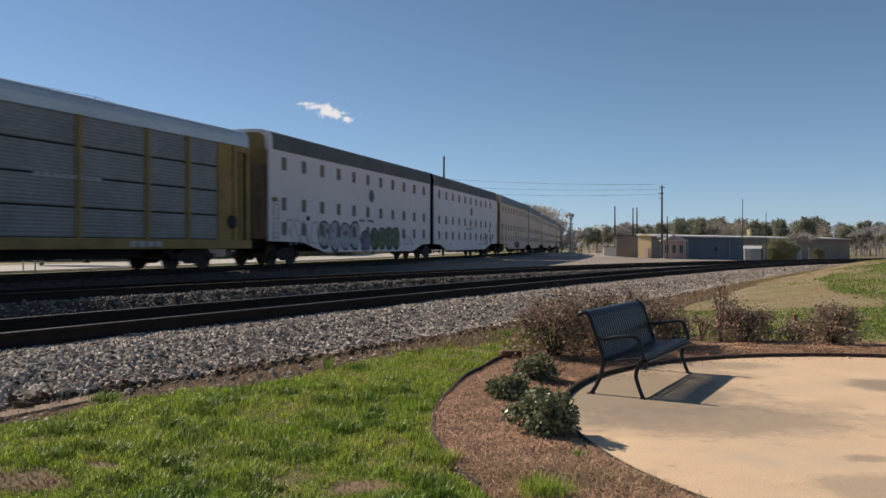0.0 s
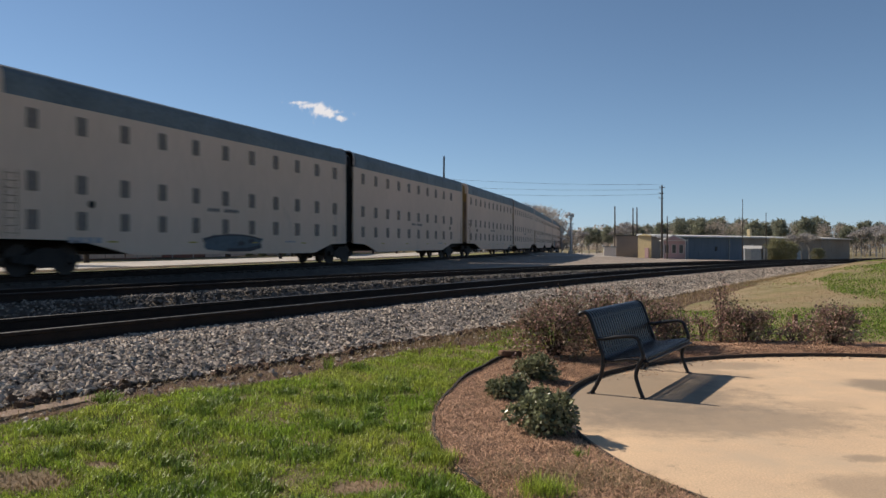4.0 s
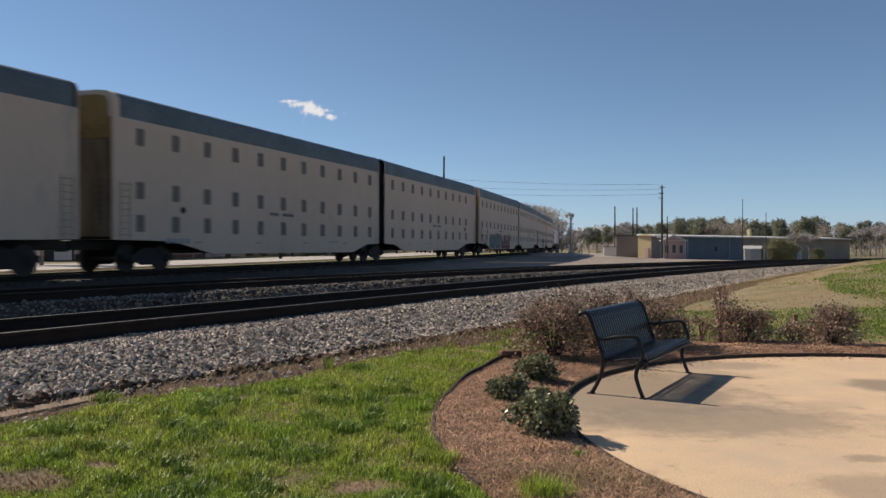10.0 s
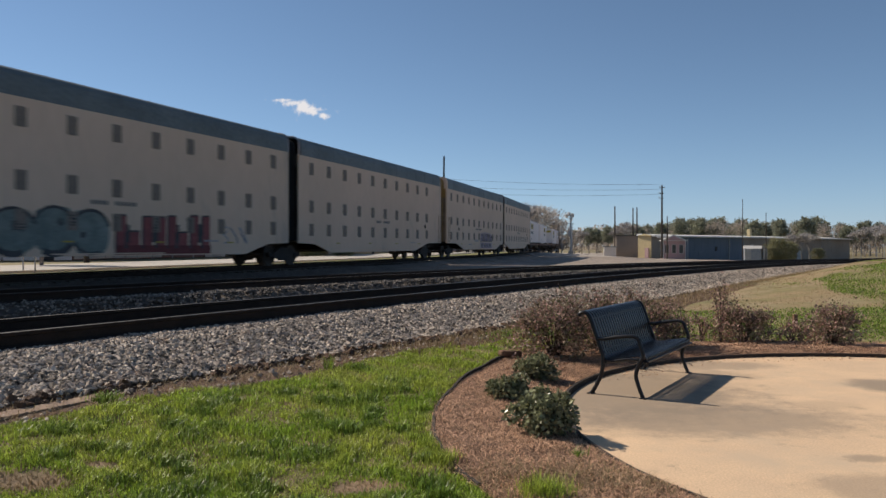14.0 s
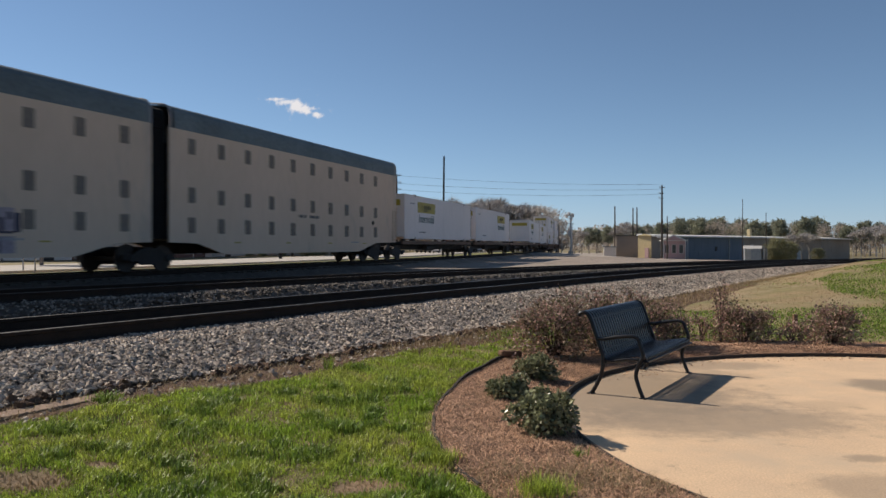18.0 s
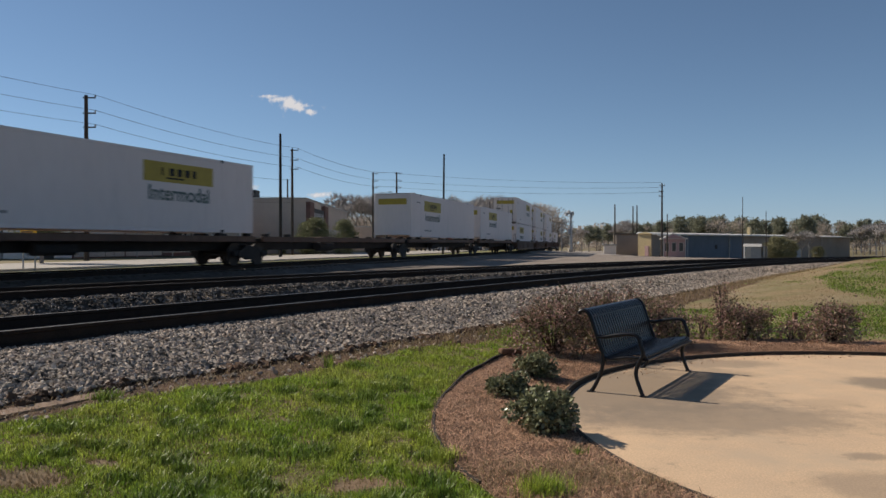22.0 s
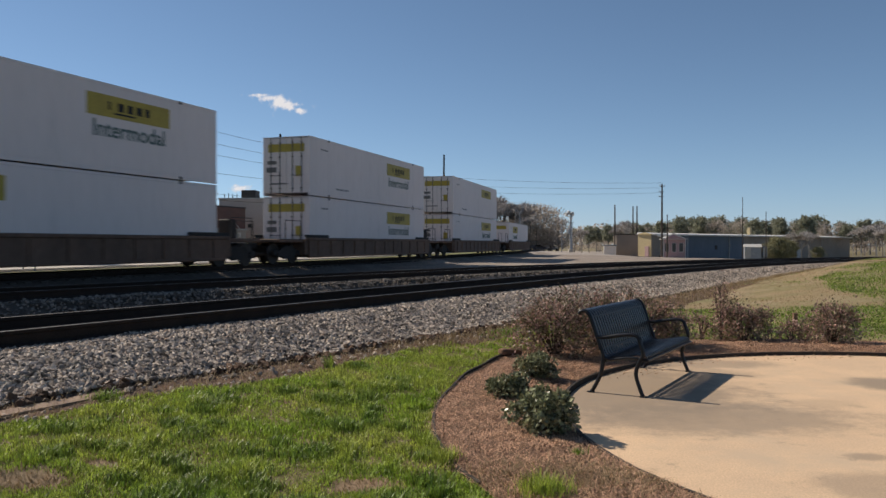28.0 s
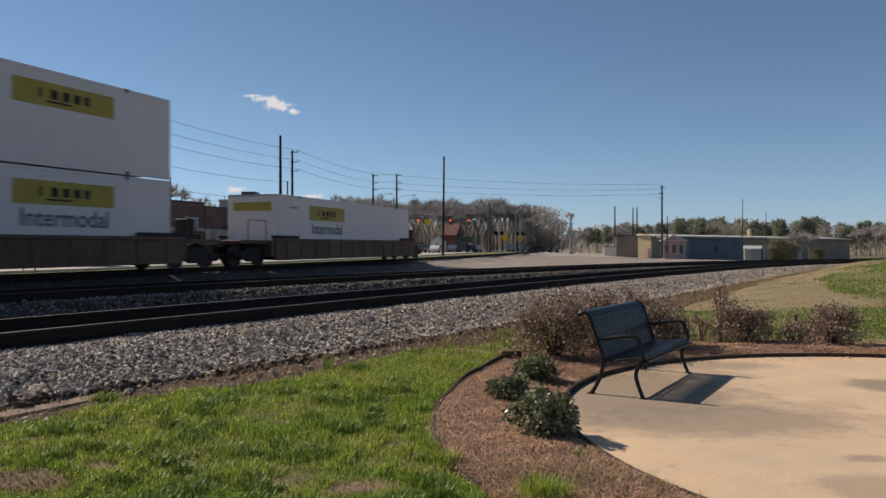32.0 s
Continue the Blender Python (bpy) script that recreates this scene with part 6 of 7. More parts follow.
lot = ruled([on(MAIN, s, 2.5) for s in LOT_S], [Vector((36 + 0.16 * (s - 96), on(MAIN, s).y + 2, 0)) for s in LOT_S], 24, lot_z, M_PALEG, "gravel_lot")
tagged(lot, "pale unpaved lot and crossing road beyond the tracks", "lot", kind="structure")


def gz(x, y):
    return float(ground_z(x, y))


def facade_frame(p0, p1):
    """A matrix whose x runs from p0 to p1, y back from the street, z up; with the length."""
    a, b2 = Vector((*p0, 0)), Vector((*p1, 0))
    d = (b2 - a)
    L = d.length
    ang = math.atan2(d.y, d.x)
    z = min(gz(*p0), gz(*p1)) - 0.02
    return Matrix.Translation((a.x, a.y, z)) @ Matrix.Rotation(ang, 4, "Z"), L


def shop_window(th, x0, x1, z0, z1, panes, mat=None):
    w = part("window", Build().box(x0, x1, -0.06, 0.0, z0, z0 + 0.08).box(x0, x1, -0.06, 0.0, z1 - 0.08, z1).box(x0, x0 + 0.08, -0.06, 0, z0 + 0.08, z1 - 0.08).box(x1 - 0.08, x1, -0.06, 0, z0 + 0.08, z1 - 0.08), M_TRIM, th)
    for i in range(panes):
        a, c = x0 + 0.09 + (x1 - x0 - 0.18) * i / panes, x0 + 0.09 + (x1 - x0 - 0.18) * (i + 1) / panes
        part("pane", Build().box(a + 0.02, c - 0.02, -0.02, -0.005, z0 + 0.09, z1 - 0.09), mat or M_GLASS, w)


# brick shops
m, L = facade_frame((-33.76, 70.0), (-27.6, 88.6))
th = thing("brick_store", m, "long low dark-red brick store with shop windows", "building", "street buildings")
part("wall", Build().cbox(0, L, 0, 14, 0, 6.15, 0.03), M_BRICK, th)
part("coping", Build().cbox(-0.1, L + 0.1, -0.08, 14.1, 6.15, 6.32, 0.03), M_DARKT, th)
part("string_course", Build().cbox(0, L, -0.05, 0.0, 3.22, 3.36, 0.02), M_TRIM, th)
part("base_panel", Build().cbox(0.1, L * 0.335, -0.04, 0.0, 0.1, 3.2, 0.01), M_STUCCO, th, "pale rendered panel")
part("base_panel", Build().cbox(L * 0.345, L * 0.62, -0.03, 0.0, 0.1, 3.2, 0.01), M_STUCCO, th, "pale rendered panel")
part("canopy", Build().cbox(L * 0.34, L * 0.985, -1.5, 0.0, 2.96, 3.12, 0.03), M_DARKT, th, "thin flat canopy")
part("canopy_edge", Build().cbox(L * 0.34, L * 0.985, -1.54, -1.504, 2.94, 3.15, 0.01), M_TRIM, th)
for x in (0.345, 0.46, 0.62, 0.80, 0.98):
    part("canopy_post", Build().tube([(L * x, -1.4, 0), (L * x, -1.4, 2.96)], 0.05, 6), M_TRIM, th)
for k in range(4):
    shop_window(th, L * (0.63 + 0.088 * k), L * (0.63 + 0.088 * k) + 1.55, 0.4, 2.7, 2)
for x, z0, z1, mt in ((0.64, 1.5, 2.4, M_TRIM), (0.745, 1.0, 1.6, M_BLUEP), (0.83, 1.4, 2.5, M_TRIM)):
    part("window_poster", Build().box(L * x, L * x + 0.7, -0.075, -0.065, z0, z1), mt, th)
for x in (0.08, 0.2, 0.26):
    part("panel_line", Build().box(L * x, L * x + 0.04, -0.05, -0.041, 0.1, 3.2), M_DARKT, th)
part("sign_board", Build().cbox(L * 0.82, L * 0.94, -0.10, 0.0, 3.4, 4.6, 0.02), M_TRIM, th, "blank white sign board")
for x in (0.12, 0.30, 0.62):
    part("wall_light", Build().cbox(L * x, L * x + 0.2, -0.25, 0, 3.3, 3.5, 0.03), M_DARKT, th)
m, L = facade_frame((-27.55, 88.75), (-24.9, 96.6))
th = thing("brick_shop", m, "small brown brick shop with a gabled entrance", "building", "street buildings")
part("wall", Build().cbox(0, L, 0, 12, 0, 5.8, 0.03), M_BRICK, th)
part("coping", Build().cbox(-0.06, L + 0.1, -0.08, 12.1, 5.8, 5.95, 0.03), M_DARKT, th)
part("base_panel", Build().cbox(0.0, L, -0.04, 0.0, 0.0, 3.15, 0.01), M_STUCCO, th, "tan rendered shopfront")
part("canopy", Build().cbox(-0.02, L, -0.35, -0.041, 3.05, 3.25, 0.03), M_TRIM, th)
g0, g1, gm = L * 0.40, L * 0.66, L * 0.53
part("gable", Build().add([(g0, -0.9, 3.26), (g1, -0.9, 3.26), (gm, -0.9, 4.0), (g0, 0, 3.26), (g1, 0, 3.26), (gm, 0, 4.0)], [(0, 1, 2), (3, 5, 4), (0, 2, 5, 3), (1, 4, 5, 2), (0, 3, 4, 1)]), M_BRICK, th, "small gabled porch")
for xa, xb in ((g0 - 0.1, gm), (g1 + 0.1, gm)):
    part("gable_board", Build().tube([(xa, -0.95, 3.24), (xb, -0.95, 4.08)], 0.07, 4), M_TRIM, th)
part("door", Build().cbox(L * 0.47, L * 0.60, -0.10, -0.041, 0, 2.3, 0.01), M_GLASS, th)
for x in (0.20, 0.78):
    lan = part("lantern", Build().cbox(L * x, L * x + 0.35, -0.35, -0.05, 2.2, 2.75, 0.04), M_WHITEW, th, "white lantern")
    shop_window(th, L * x - 0.6, L * x + 0.9, 0.5, 2.0, 1)
m, L = facade_frame((-29.5, 101.0), (-18.1, 101.0))
th = thing("tan_store", m, "tan flat-roofed store with brick pillars and a sign band", "building", "street buildings")
part("wall", Build().cbox(0, L, 0, 44, 0, 7.25, 0.04), M_TAN, th)
part("coping", Build().cbox(-0.1, L + 0.12, -0.12, 44.1, 7.25, 7.42, 0.03), M_TRIM, th)
for y0, y1 in ((0.2, 3.4), (13.0, 16.2)):
    part("pillar", Build().cbox(L + 0.004, L + 0.6, y0, y1, 0, 6.9, 0.03), M_BRICK, th, "red brick pillar")
part("sign_band", Build().cbox(L + 0.004, L + 0.45, 3.5, 12.9, 3.9, 6.2, 0.03), M_DARKT, th, "dark sign band with pale bars")
for i in range(5):
    part("sign_bar", Build().box(L + 0.45, L + 0.47, 4.2 + i * 1.7, 5.1 + i * 1.7, 4.4, 5.6), M_TRIM, th)
part("canopy", Build().cbox(L + 0.004, L + 2.2, 3.5, 12.9, 2.6, 3.3, 0.05), M_TRIM, th)
part("roof_unit", Build().cbox(2.4, 4.3, 2, 4.5, 7.42, 8.6, 0.05), M_DARKT, th)
part("wall_lamp", Build().cbox(6.4, 6.8, -0.2, 0, 2.6, 2.9, 0.04), M_TRIM, th)
part("vent", Build().cbox(3.8, 4.3, -0.05, 0, 3.5, 4.0, 0.02), M_DARKT, th)
for i in range(4):
    part("roof_pipe", Build().tube([(0.3 + 0.55 * i, 1.5, 7.4), (0.3 + 0.55 * i, 1.5, 8.0 + 0.1 * (i % 2))], 0.05, 6), M_DARKT, th)
m, L = facade_frame((-50.0, 58.5), (-38.4, 66.6))
th = thing("white_building", m, "low white painted block building", "building", "street buildings")
part("wall", Build().cbox(0, L, 0, 12, 0, 4.9, 0.03), M_WHITEW, th)
part("coping", Build().cbox(-0.1, L + 0.1, -0.1, 12.1, 4.9, 5.05, 0.02), M_TRIM, th)
m, L = facade_frame((-38.3, 66.7), (-33.85, 69.9))
th = thing("white_annex", m, "narrow white block building beside the brick store", "building", "street buildings")
part("wall", Build().cbox(0, L, 0, 12, 0, 5.5, 0.03), M_WHITEW, th)
part("coping", Build().cbox(-0.04, L + 0.04, -0.1, 12.1, 5.5, 5.65, 0.02), M_TRIM, th)
part("door", Build().cbox(L * 0.55, L * 0.55 + 1.0, -0.06, 0, 0, 2.1, 0.02), M_DARKT, th)
m, L = facade_frame((-13.5, 150.0), (-10.0, 172.0))
th = thing("far_store", m, "low pale store farther down the street", "building", "street buildings")
part("wall", Build().cbox(0, L, 0, 16, 0, 4.6, 0.03), M_TAN, th)
part("coping", Build().cbox(-0.1, L + 0.1, -0.1, 16, 4.6, 4.8, 0.02), M_TRIM, th)
shop_window(th, 3, 9, 0.6, 2.6, 3)
m, L = facade_frame((0.0, 158.0), (2.6, 157.2))
th = thing("red_roof_shop", m, "small shop with an orange-red roof and awnings", "building", "street buildings")
part("wall", Build().cbox(-0.2, L, 0, 5, 0, 3.6, 0.03), M_REDROOF, th, "red brick front")
part("roof", Build().extrude([(-0.7, 3.5), (2.2, 5.9), (5.6, 3.5)], -0.6, L + 0.4), M_REDROOF, th)
part("awning", Build().cbox(L + 0.01, L + 2.4, 0, 4.5, 2.0, 3.2, 0.05), M_AWN, th, "dull green awning")
m, L = facade_frame((-2.3, 149.0), (0.0, 148.4))
th = thing("white_booth", m, "small white gabled booth beside the street", "hut")
part("wall", Build().cbox(0, L, 0, 2.4, 0, 1.9, 0.03), M_WHITEW, th)
part("roof", Build().add([(-0.2, -0.2, 1.9), (L + 0.2, -0.2, 1.9), (L / 2, -0.2, 3.0), (-0.2, 2.6, 1.9), (L + 0.2, 2.6, 1.9), (L / 2, 2.6, 3.0)], [(0, 1, 2), (3, 5, 4), (0, 2, 5, 3), (1, 4, 5, 2), (0, 3, 4, 1)]), M_WHITEW, th)
part("door", Build().cbox(L * 0.35, L * 0.65, -0.05, -0.002, 0, 1.7, 0.01), M_DARKT, th)

# ---- warehouse and yard at the far side ----
m, L = facade_frame((38.6, 142.0), (112.5, 212.0))
th = thing("warehouse", m, "long low blue and grey metal warehouse with a cream end", "building")
secs = [(0.0, 0.105, M_GREYW), (0.105, 0.36, M_BLUEW), (0.36, 1.0, M_GREYW)]
nseg = 38
WT = 4.73
for i in range(nseg):
    f = (i + 0.5) / nseg
    mt = next(s[2] for s in secs if s[0] <= f <= s[1])
    part("wall_panel", Build().box(L * i / nseg + 0.02, L * (i + 1) / nseg - 0.02, 0, 0.12, -1.6, WT), mt, th)
out = [(0.02, 0.13), (L - 0.05, 0.13), (L - 0.05, 14), (24, 14), (-0.1, 2.7)]
part("wall", Build().add([(x, y, -1.6) for x, y in out] + [(x, y, WT - 0.08) for x, y in out], [(4, 3, 2, 1, 0), (5, 6, 7, 8, 9)] + [(k, (k + 1) % 5, 5 + (k + 1) % 5, 5 + k) for k in range(5)]), M_GREYW, th)
part("end_wall", Build().add([(-0.02, 0.0, -1.6), (-0.14, 2.75, -1.6), (-0.14, 2.75, WT), (-0.08, 1.4, WT + 0.3), (-0.02, 0.0, WT), (0.0, 0.0, -1.6), (-0.11, 2.72, -1.6), (-0.11, 2.72, WT), (-0.06, 1.4, WT + 0.3), (0.0, 0.0, WT)],
                             [(0, 1, 2, 3, 4), (9, 8, 7, 6, 5), (0, 5, 6, 1), (1, 6, 7, 2), (2, 7, 8, 3), (3, 8, 9, 4), (4, 9, 5, 0)]), M_CREAM, th, "cream metal-sided gable end")
part("end_door", Build().box(-0.18, -0.06, 0.5, 1.3, -1.2, 2.4), M_PINK, th, "faded pink door")
part("roof", Build().add([(-0.5, -0.7, WT - 0.05), (L + 0.5, -0.7, WT - 0.05), (L + 0.5, 7, WT + 0.4), (6.5, 7, WT + 0.4), (-0.4, 3.0, WT - 0.05), (L + 0.5, 14.6, WT - 0.05), (24.5, 14.6, WT - 0.05)], [(0, 1, 2, 3, 4), (3, 2, 5, 6)]), M_WROOF, th, "white low-pitched metal roof")
part("eave", Build().cbox(-0.5, L + 0.5, -0.75, -0.55, WT - 0.3, WT, 0.03), M_WROOF, th)
for f in (0.07, 0.30, 0.62, 0.80):
    part("downpipe", Build().tube([(L * f, -0.12, -1.5), (L * f, -0.12, WT - 0.1)], 0.10, 8), M_TRIM, th)
part("vent_stack", Build().cbox(L * 0.485, L * 0.485 + 0.8, 4, 4.8, WT, WT + 1.9, 0.05), M_CREAM, th)
part("hatch", Build().cbox(L * 0.24, L * 0.24 + 0.9, -0.10, 0, 1.7, 2.6, 0.02), M_DARKT, th)
for x in (14, 17.5, 52, 66):
    part("dock_door", Build().cbox(x, x + 2.4, -0.06, -0.004, -1.5, 1.6, 0.02), M_BLUEW if x < 30 else M_TRIM, th)
m, L = facade_frame((38.1, 133.0), (41.9, 132.2))
th = thing("kiosk", m, "small faded pink kiosk with a white gable roof", "building")
part("wall", Build().cbox(0, L, 0, 3.5, -0.1, 3.2, 0.03), M_PINK, th)
part("roof", Build().add([(-0.35, -0.5, 3.2), (L + 0.35, -0.5, 3.2), (L * 0.45, -0.5, 4.3), (-0.35, 4.0, 3.2), (L + 0.35, 4.0, 3.2), (L * 0.45, 4.0, 4.3)], [(0, 1, 2), (3, 5, 4), (0, 2, 5, 3), (1, 4, 5, 2), (0, 3, 4, 1)]), M_WROOF, th, "pale gable roof")
part("gable_panel", Build().add([(0.3, -0.54, 3.3), (L - 0.3, -0.54, 3.3), (L * 0.45, -0.54, 4.05), (0.3, -0.50, 3.3), (L - 0.3, -0.50, 3.3), (L * 0.45, -0.50, 4.05)], [(0, 1, 2), (3, 5, 4), (0, 2, 5, 3), (1, 4, 5, 2), (0, 3, 4, 1)]), M_PINK, th)
for x in (0.3, 1.5, 2.7):
    shop_window(th, x, x + 0.8, 1.0, 2.6, 1)
part("canopy", Build().cbox(-0.9, L * 0.25, -0.9, -0.51, 3.7, 4.0, 0.03), M_WROOF, th)
for x in (0.05, L - 0.15):
    part("corner_board", Build().cbox(x, x + 0.12, -0.06, -0.004, 0, 3.2, 0.01), M_WROOF, th)
m, L = facade_frame((47.45, 120.5), (49.75, 119.8))
th = thing("signal_hut", m, "small grey steel signal hut with a gable roof", "hut")
part("wall", Build().cbox(0, L, 0, 2.2, -0.15, 1.75, 0.02), M_GALV, th)
part("roof", Build().extrude([(-0.15, 1.72), (1.1, 2.2), (2.35, 1.72)], -0.1, L + 0.1), M_TRIM, th)
part("door", Build().cbox(0.2, 0.9, -0.05, 0, 0, 1.6, 0.01), M_TRIM, th)
part("finial", Build().tube([(L / 2, 1.1, 2.1), (L / 2, 1.1, 2.45)], 0.05, 6), M_TRIM, th)
cab = thing("equipment_cabinet", pose(50.4, 120.2, gz(50.4, 120.2)), "narrow grey equipment cabinet on the ground", "cabinet")
part("case", Build().cbox(-0.35, 0.35, -0.3, 0.3, 0, 1.7, 0.03), M_GALV, cab)
part("door", Build().cbox(-0.3, 0.3, -0.33, -0.301, 0.1, 1.6, 0.01), M_TRIM, cab)
m, L = facade_frame((40.2, 178.0), (46.4, 177.0))
th = thing("dark_shed", m, "dark grey low shed behind the lot", "building")
part("wall", Build().cbox(0, L, 0, 10, -0.3, 5.0, 0.03), M_GREYW, th)
part("roof", Build().cbox(-0.3, L + 0.3, -0.4, 10.3, 5.0, 5.2, 0.03), M_DARKT, th)
m, L = facade_frame((36.0, 171.5), (38.6, 171.0))
th = thing("pale_shed", m, "small pale blue shed beside the lot", "building")
part("wall", Build().cbox(0, L, 0, 4, -0.2, 2.3, 0.03), M_WHITEW, th)
part("roof", Build().cbox(-0.2, L + 0.2, -0.3, 4.3, 2.3, 2.5, 0.03), M_BLUEW, th)
fence = thing("yard_fence", pose(0, 0, 0), "pale wire fence with thin steel posts beside the warehouse", "fence")
for i in range(14):
    fx, fy = 68.5 + 1.6 * i, 128.0 + 0.5 * i
    part("post", Build().tube([(fx, fy, gz(fx, fy) - 0.1), (fx, fy, gz(fx, fy) + 2.2)], 0.05, 6), M_GALV, fence)
    if i < 13:
        for dz in (0.3, 1.2, 2.1):
            part("rail", Build().tube([(fx, fy, gz(fx, fy) + dz), (fx + 1.6, fy + 0.5, gz(fx + 1.6, fy + 0.5) + dz)], 0.025, 4), M_GALV, fence)

# ---- cars ----
M_CARW = material("white_car_paint", (0.70, 0.70, 0.70), (0.66, 0.66, 0.66), 1, 0.3, grain=20, bump=0, spec=0.6)
M_CARD = material("dark_car_paint", (0.03, 0.032, 0.038), (0.035, 0.036, 0.04), 1, 0.25, grain=20, bump=0, spec=0.6)
M_CARB = material("blue_grey_car_paint", (0.12, 0.14, 0.19), (0.11, 0.13, 0.17), 1, 0.3, grain=20, bump=0, spec=0.6)
M_TYRE = material("tyre_rubber", (0.015, 0.015, 0.015), (0.02, 0.02, 0.02), 3, 0.9, grain=30, bump=0.2)


def car(x, y, rz, paint, label, van=False):
    th = thing("parked_car", pose(x, y, gz(x, y) + 0.03, 0, 0, rz), label, "car", "parked vehicles")
    if van:
        prof = [(-2.5, 0.35), (-2.5, 1.9), (-2.3, 2.05), (1.2, 2.05), (1.75, 1.25), (2.5, 1.05), (2.55, 0.35)]
        glass = [(1.16, 1.95), (1.68, 1.25), (0.6, 1.25), (0.6, 1.95)]
    else:
        prof = [(-2.2, 0.35), (-2.25, 0.8), (-1.6, 0.92), (-1.0, 1.4), (0.4, 1.42), (1.1, 0.95), (2.1, 0.82), (2.2, 0.35)]
        glass = [(-0.9, 1.33), (0.35, 1.35), (0.92, 0.97), (-1.35, 0.95)]
    xy = Matrix(((0, 1, 0, 0), (1, 0, 0, 0), (0, 0, 1, 0), (0, 0, 0, 1)))
    part("body", Build().extrude(prof, -0.85, 0.85, xy), paint, th)
    for y0, y1 in ((-0.87, -0.852), (0.852, 0.87)):
        part("side_glass", Build().extrude(glass, y0, y1, xy), M_GLASS, th)
    for wx in (-1.4, 1.4):
        for wy in (-0.8, 0.8):
            part("wheel", Build().tube([(wx, wy - 0.1, 0.32), (wx, wy + 0.1, 0.32)], 0.32, 14), M_TYRE, th)
    return th


car(40.4, 139.5, 80, M_CARD, "dark car parked beside the cream annex")
car(-3.6, 140.0, 75, M_CARD, "dark car parked along the street")
car(-1.2, 139.0, 78, M_CARW, "white car parked along the street")
car(2.0, 146.0, 80, M_CARB, "blue-grey car parked along the street")
car(5.6, 150.0, 80, M_CARD, "dark car parked along the street")
car(3.8, 148.0, 85, M_CARD, "dark van parked along the street", True)
car(7.2, 160.0, 82, M_CARW, "white car waiting on the street")
car(16.6, 182.0, 62, M_CARW, "white van at the crossing", True)
car(19.2, 186.0, 66, M_CARW, "white van behind another at the crossing", True)
car(22.6, 184.0, 30, M_CARB, "blue-grey car near the trees")
car(26.0, 186.0, 40, M_CARW, "white car near the trees")

# ---- poles, lamps, wires ----
WIRES = []


def pole(x, y, h, mat, label, r=0.16, arms=(), lamp=None, name="utility_pole", lean=0.0):
    th = thing(name, pose(x, y, gz(x, y) - 0.03, 0, lean, 0), label, "pole")
    part("shaft", Build().tube([(0, 0, 0), (0, 0, h * 0.5), (0, 0, h)], [r, r * 0.85, r * 0.65], 10), mat, th)
    for z, a, b2 in arms:
        arm = part("crossarm", Build().cbox(a, b2, -0.05, 0.05, z - 0.05, z + 0.05, 0.01), M_DARKT, th)
        for xx in (a, b2):
            if abs(xx) > 0.3:
                part("insulator", Build().tube([(xx * 0.95, 0, z + 0.05), (xx * 0.95, 0, z + 0.10), (xx * 0.95, 0, z + 0.24)], [0.03, 0.07, 0.05], 8), M_GALV, arm)
    if lamp:
        z, ln, up = lamp
        arm = part("lamp_arm", Build().tube(smooth_path([(0, 0, z), (ln * 0.5, 0, z + up * 0.75), (ln, 0, z + up)], 4), 0.035, 6), M_GALV, th)
        part("lamp_head", Build().cbox(ln - 0.1, ln + 0.55, -0.14, 0.14, z + up - 0.10, z + up + 0.06, 0.05), M_GALV, arm)
    return th


A3 = [(12.75, -0.25, 0.75), (11.55, -0.25, 0.75), (10.45, -0.25, 0.75)]
OLD = "weathered wooden utility pole carrying three wires"
pole(-27.9, 60.0, 12.95, M_POLE, OLD + " and a street lamp", 0.21, A3, (8.1, 2.6, 0.7))
pole(-18.4, 93.6, 12.95, M_POLE, OLD, 0.19, A3)
pole(-11.4, 125.0, 12.95, M_POLE, OLD + " and a lamp", 0.19, A3, (9.2, 2.6, 0.6))
pole(-7.55, 125.0, 12.95, M_POLE, OLD + " and a lamp", 0.19, A3, (9.0, 2.6, 0.6))
pole(-15.9, 75.0, 12.1, M_POLEB, "plain dark tarred pole without crossarms", 0.17)
pole(-22.3, 110.0, 10.6, M_POLE, "short wooden pole behind the tan store", 0.16)
pole(0.0, 96.0, 12.55, M_POLEB, "plain dark tarred pole without crossarms", 0.155, lean=0.6)
pole(-45.5, 86.0, 10.6, M_POLE, "wooden pole behind the white building", 0.16)
pole(-31.3, 88.0, 9.2, M_POLE, "wooden pole behind the brick store", 0.12)
pole(8.75, 143.0, 9.2, M_POLE, "brown wooden pole by the crossing", 0.16)
pole(35.7, 125.0, 11.9, M_POLE, "tall wooden utility pole near the annex", 0.19, [(11.5, -0.4, 0.4), (10.6, -0.5, 0.3), (9.8, -0.5, 0.3)])
pole(37.0, 126.5, 7.0, M_POLE, "short wooden pole beside the tall one", 0.13)
for px, top, zz in ((1088, 365, 175), (1120, 368, 185), (1127, 367, 180)):
    x = (px - 784) / 1356 * zz
    pole(x, zz, 1.5 + (435 - top) * zz / 1356 - gz(x, zz), M_POLE, "distant wooden utility pole", 0.20)
pole(46.9, 120.0, 9.5, M_POLE, "tall thin wooden pole by the signal hut", 0.075)
pole(50.4, 119.6, 7.3, M_POLE, "thin wooden pole by the equipment cabinet", 0.08)
pole(14.2, 150.0, 8.0, M_GALV, "thin pale steel post at the crossing", 0.08, name="steel_post")
pole(15.0, 150.0, 7.6, M_GALV, "thin pale steel post at the crossing", 0.08, name="steel_post")
pole(42.0, 131.5, 3.6, M_GALV, "thin steel post beside the kiosk", 0.06)


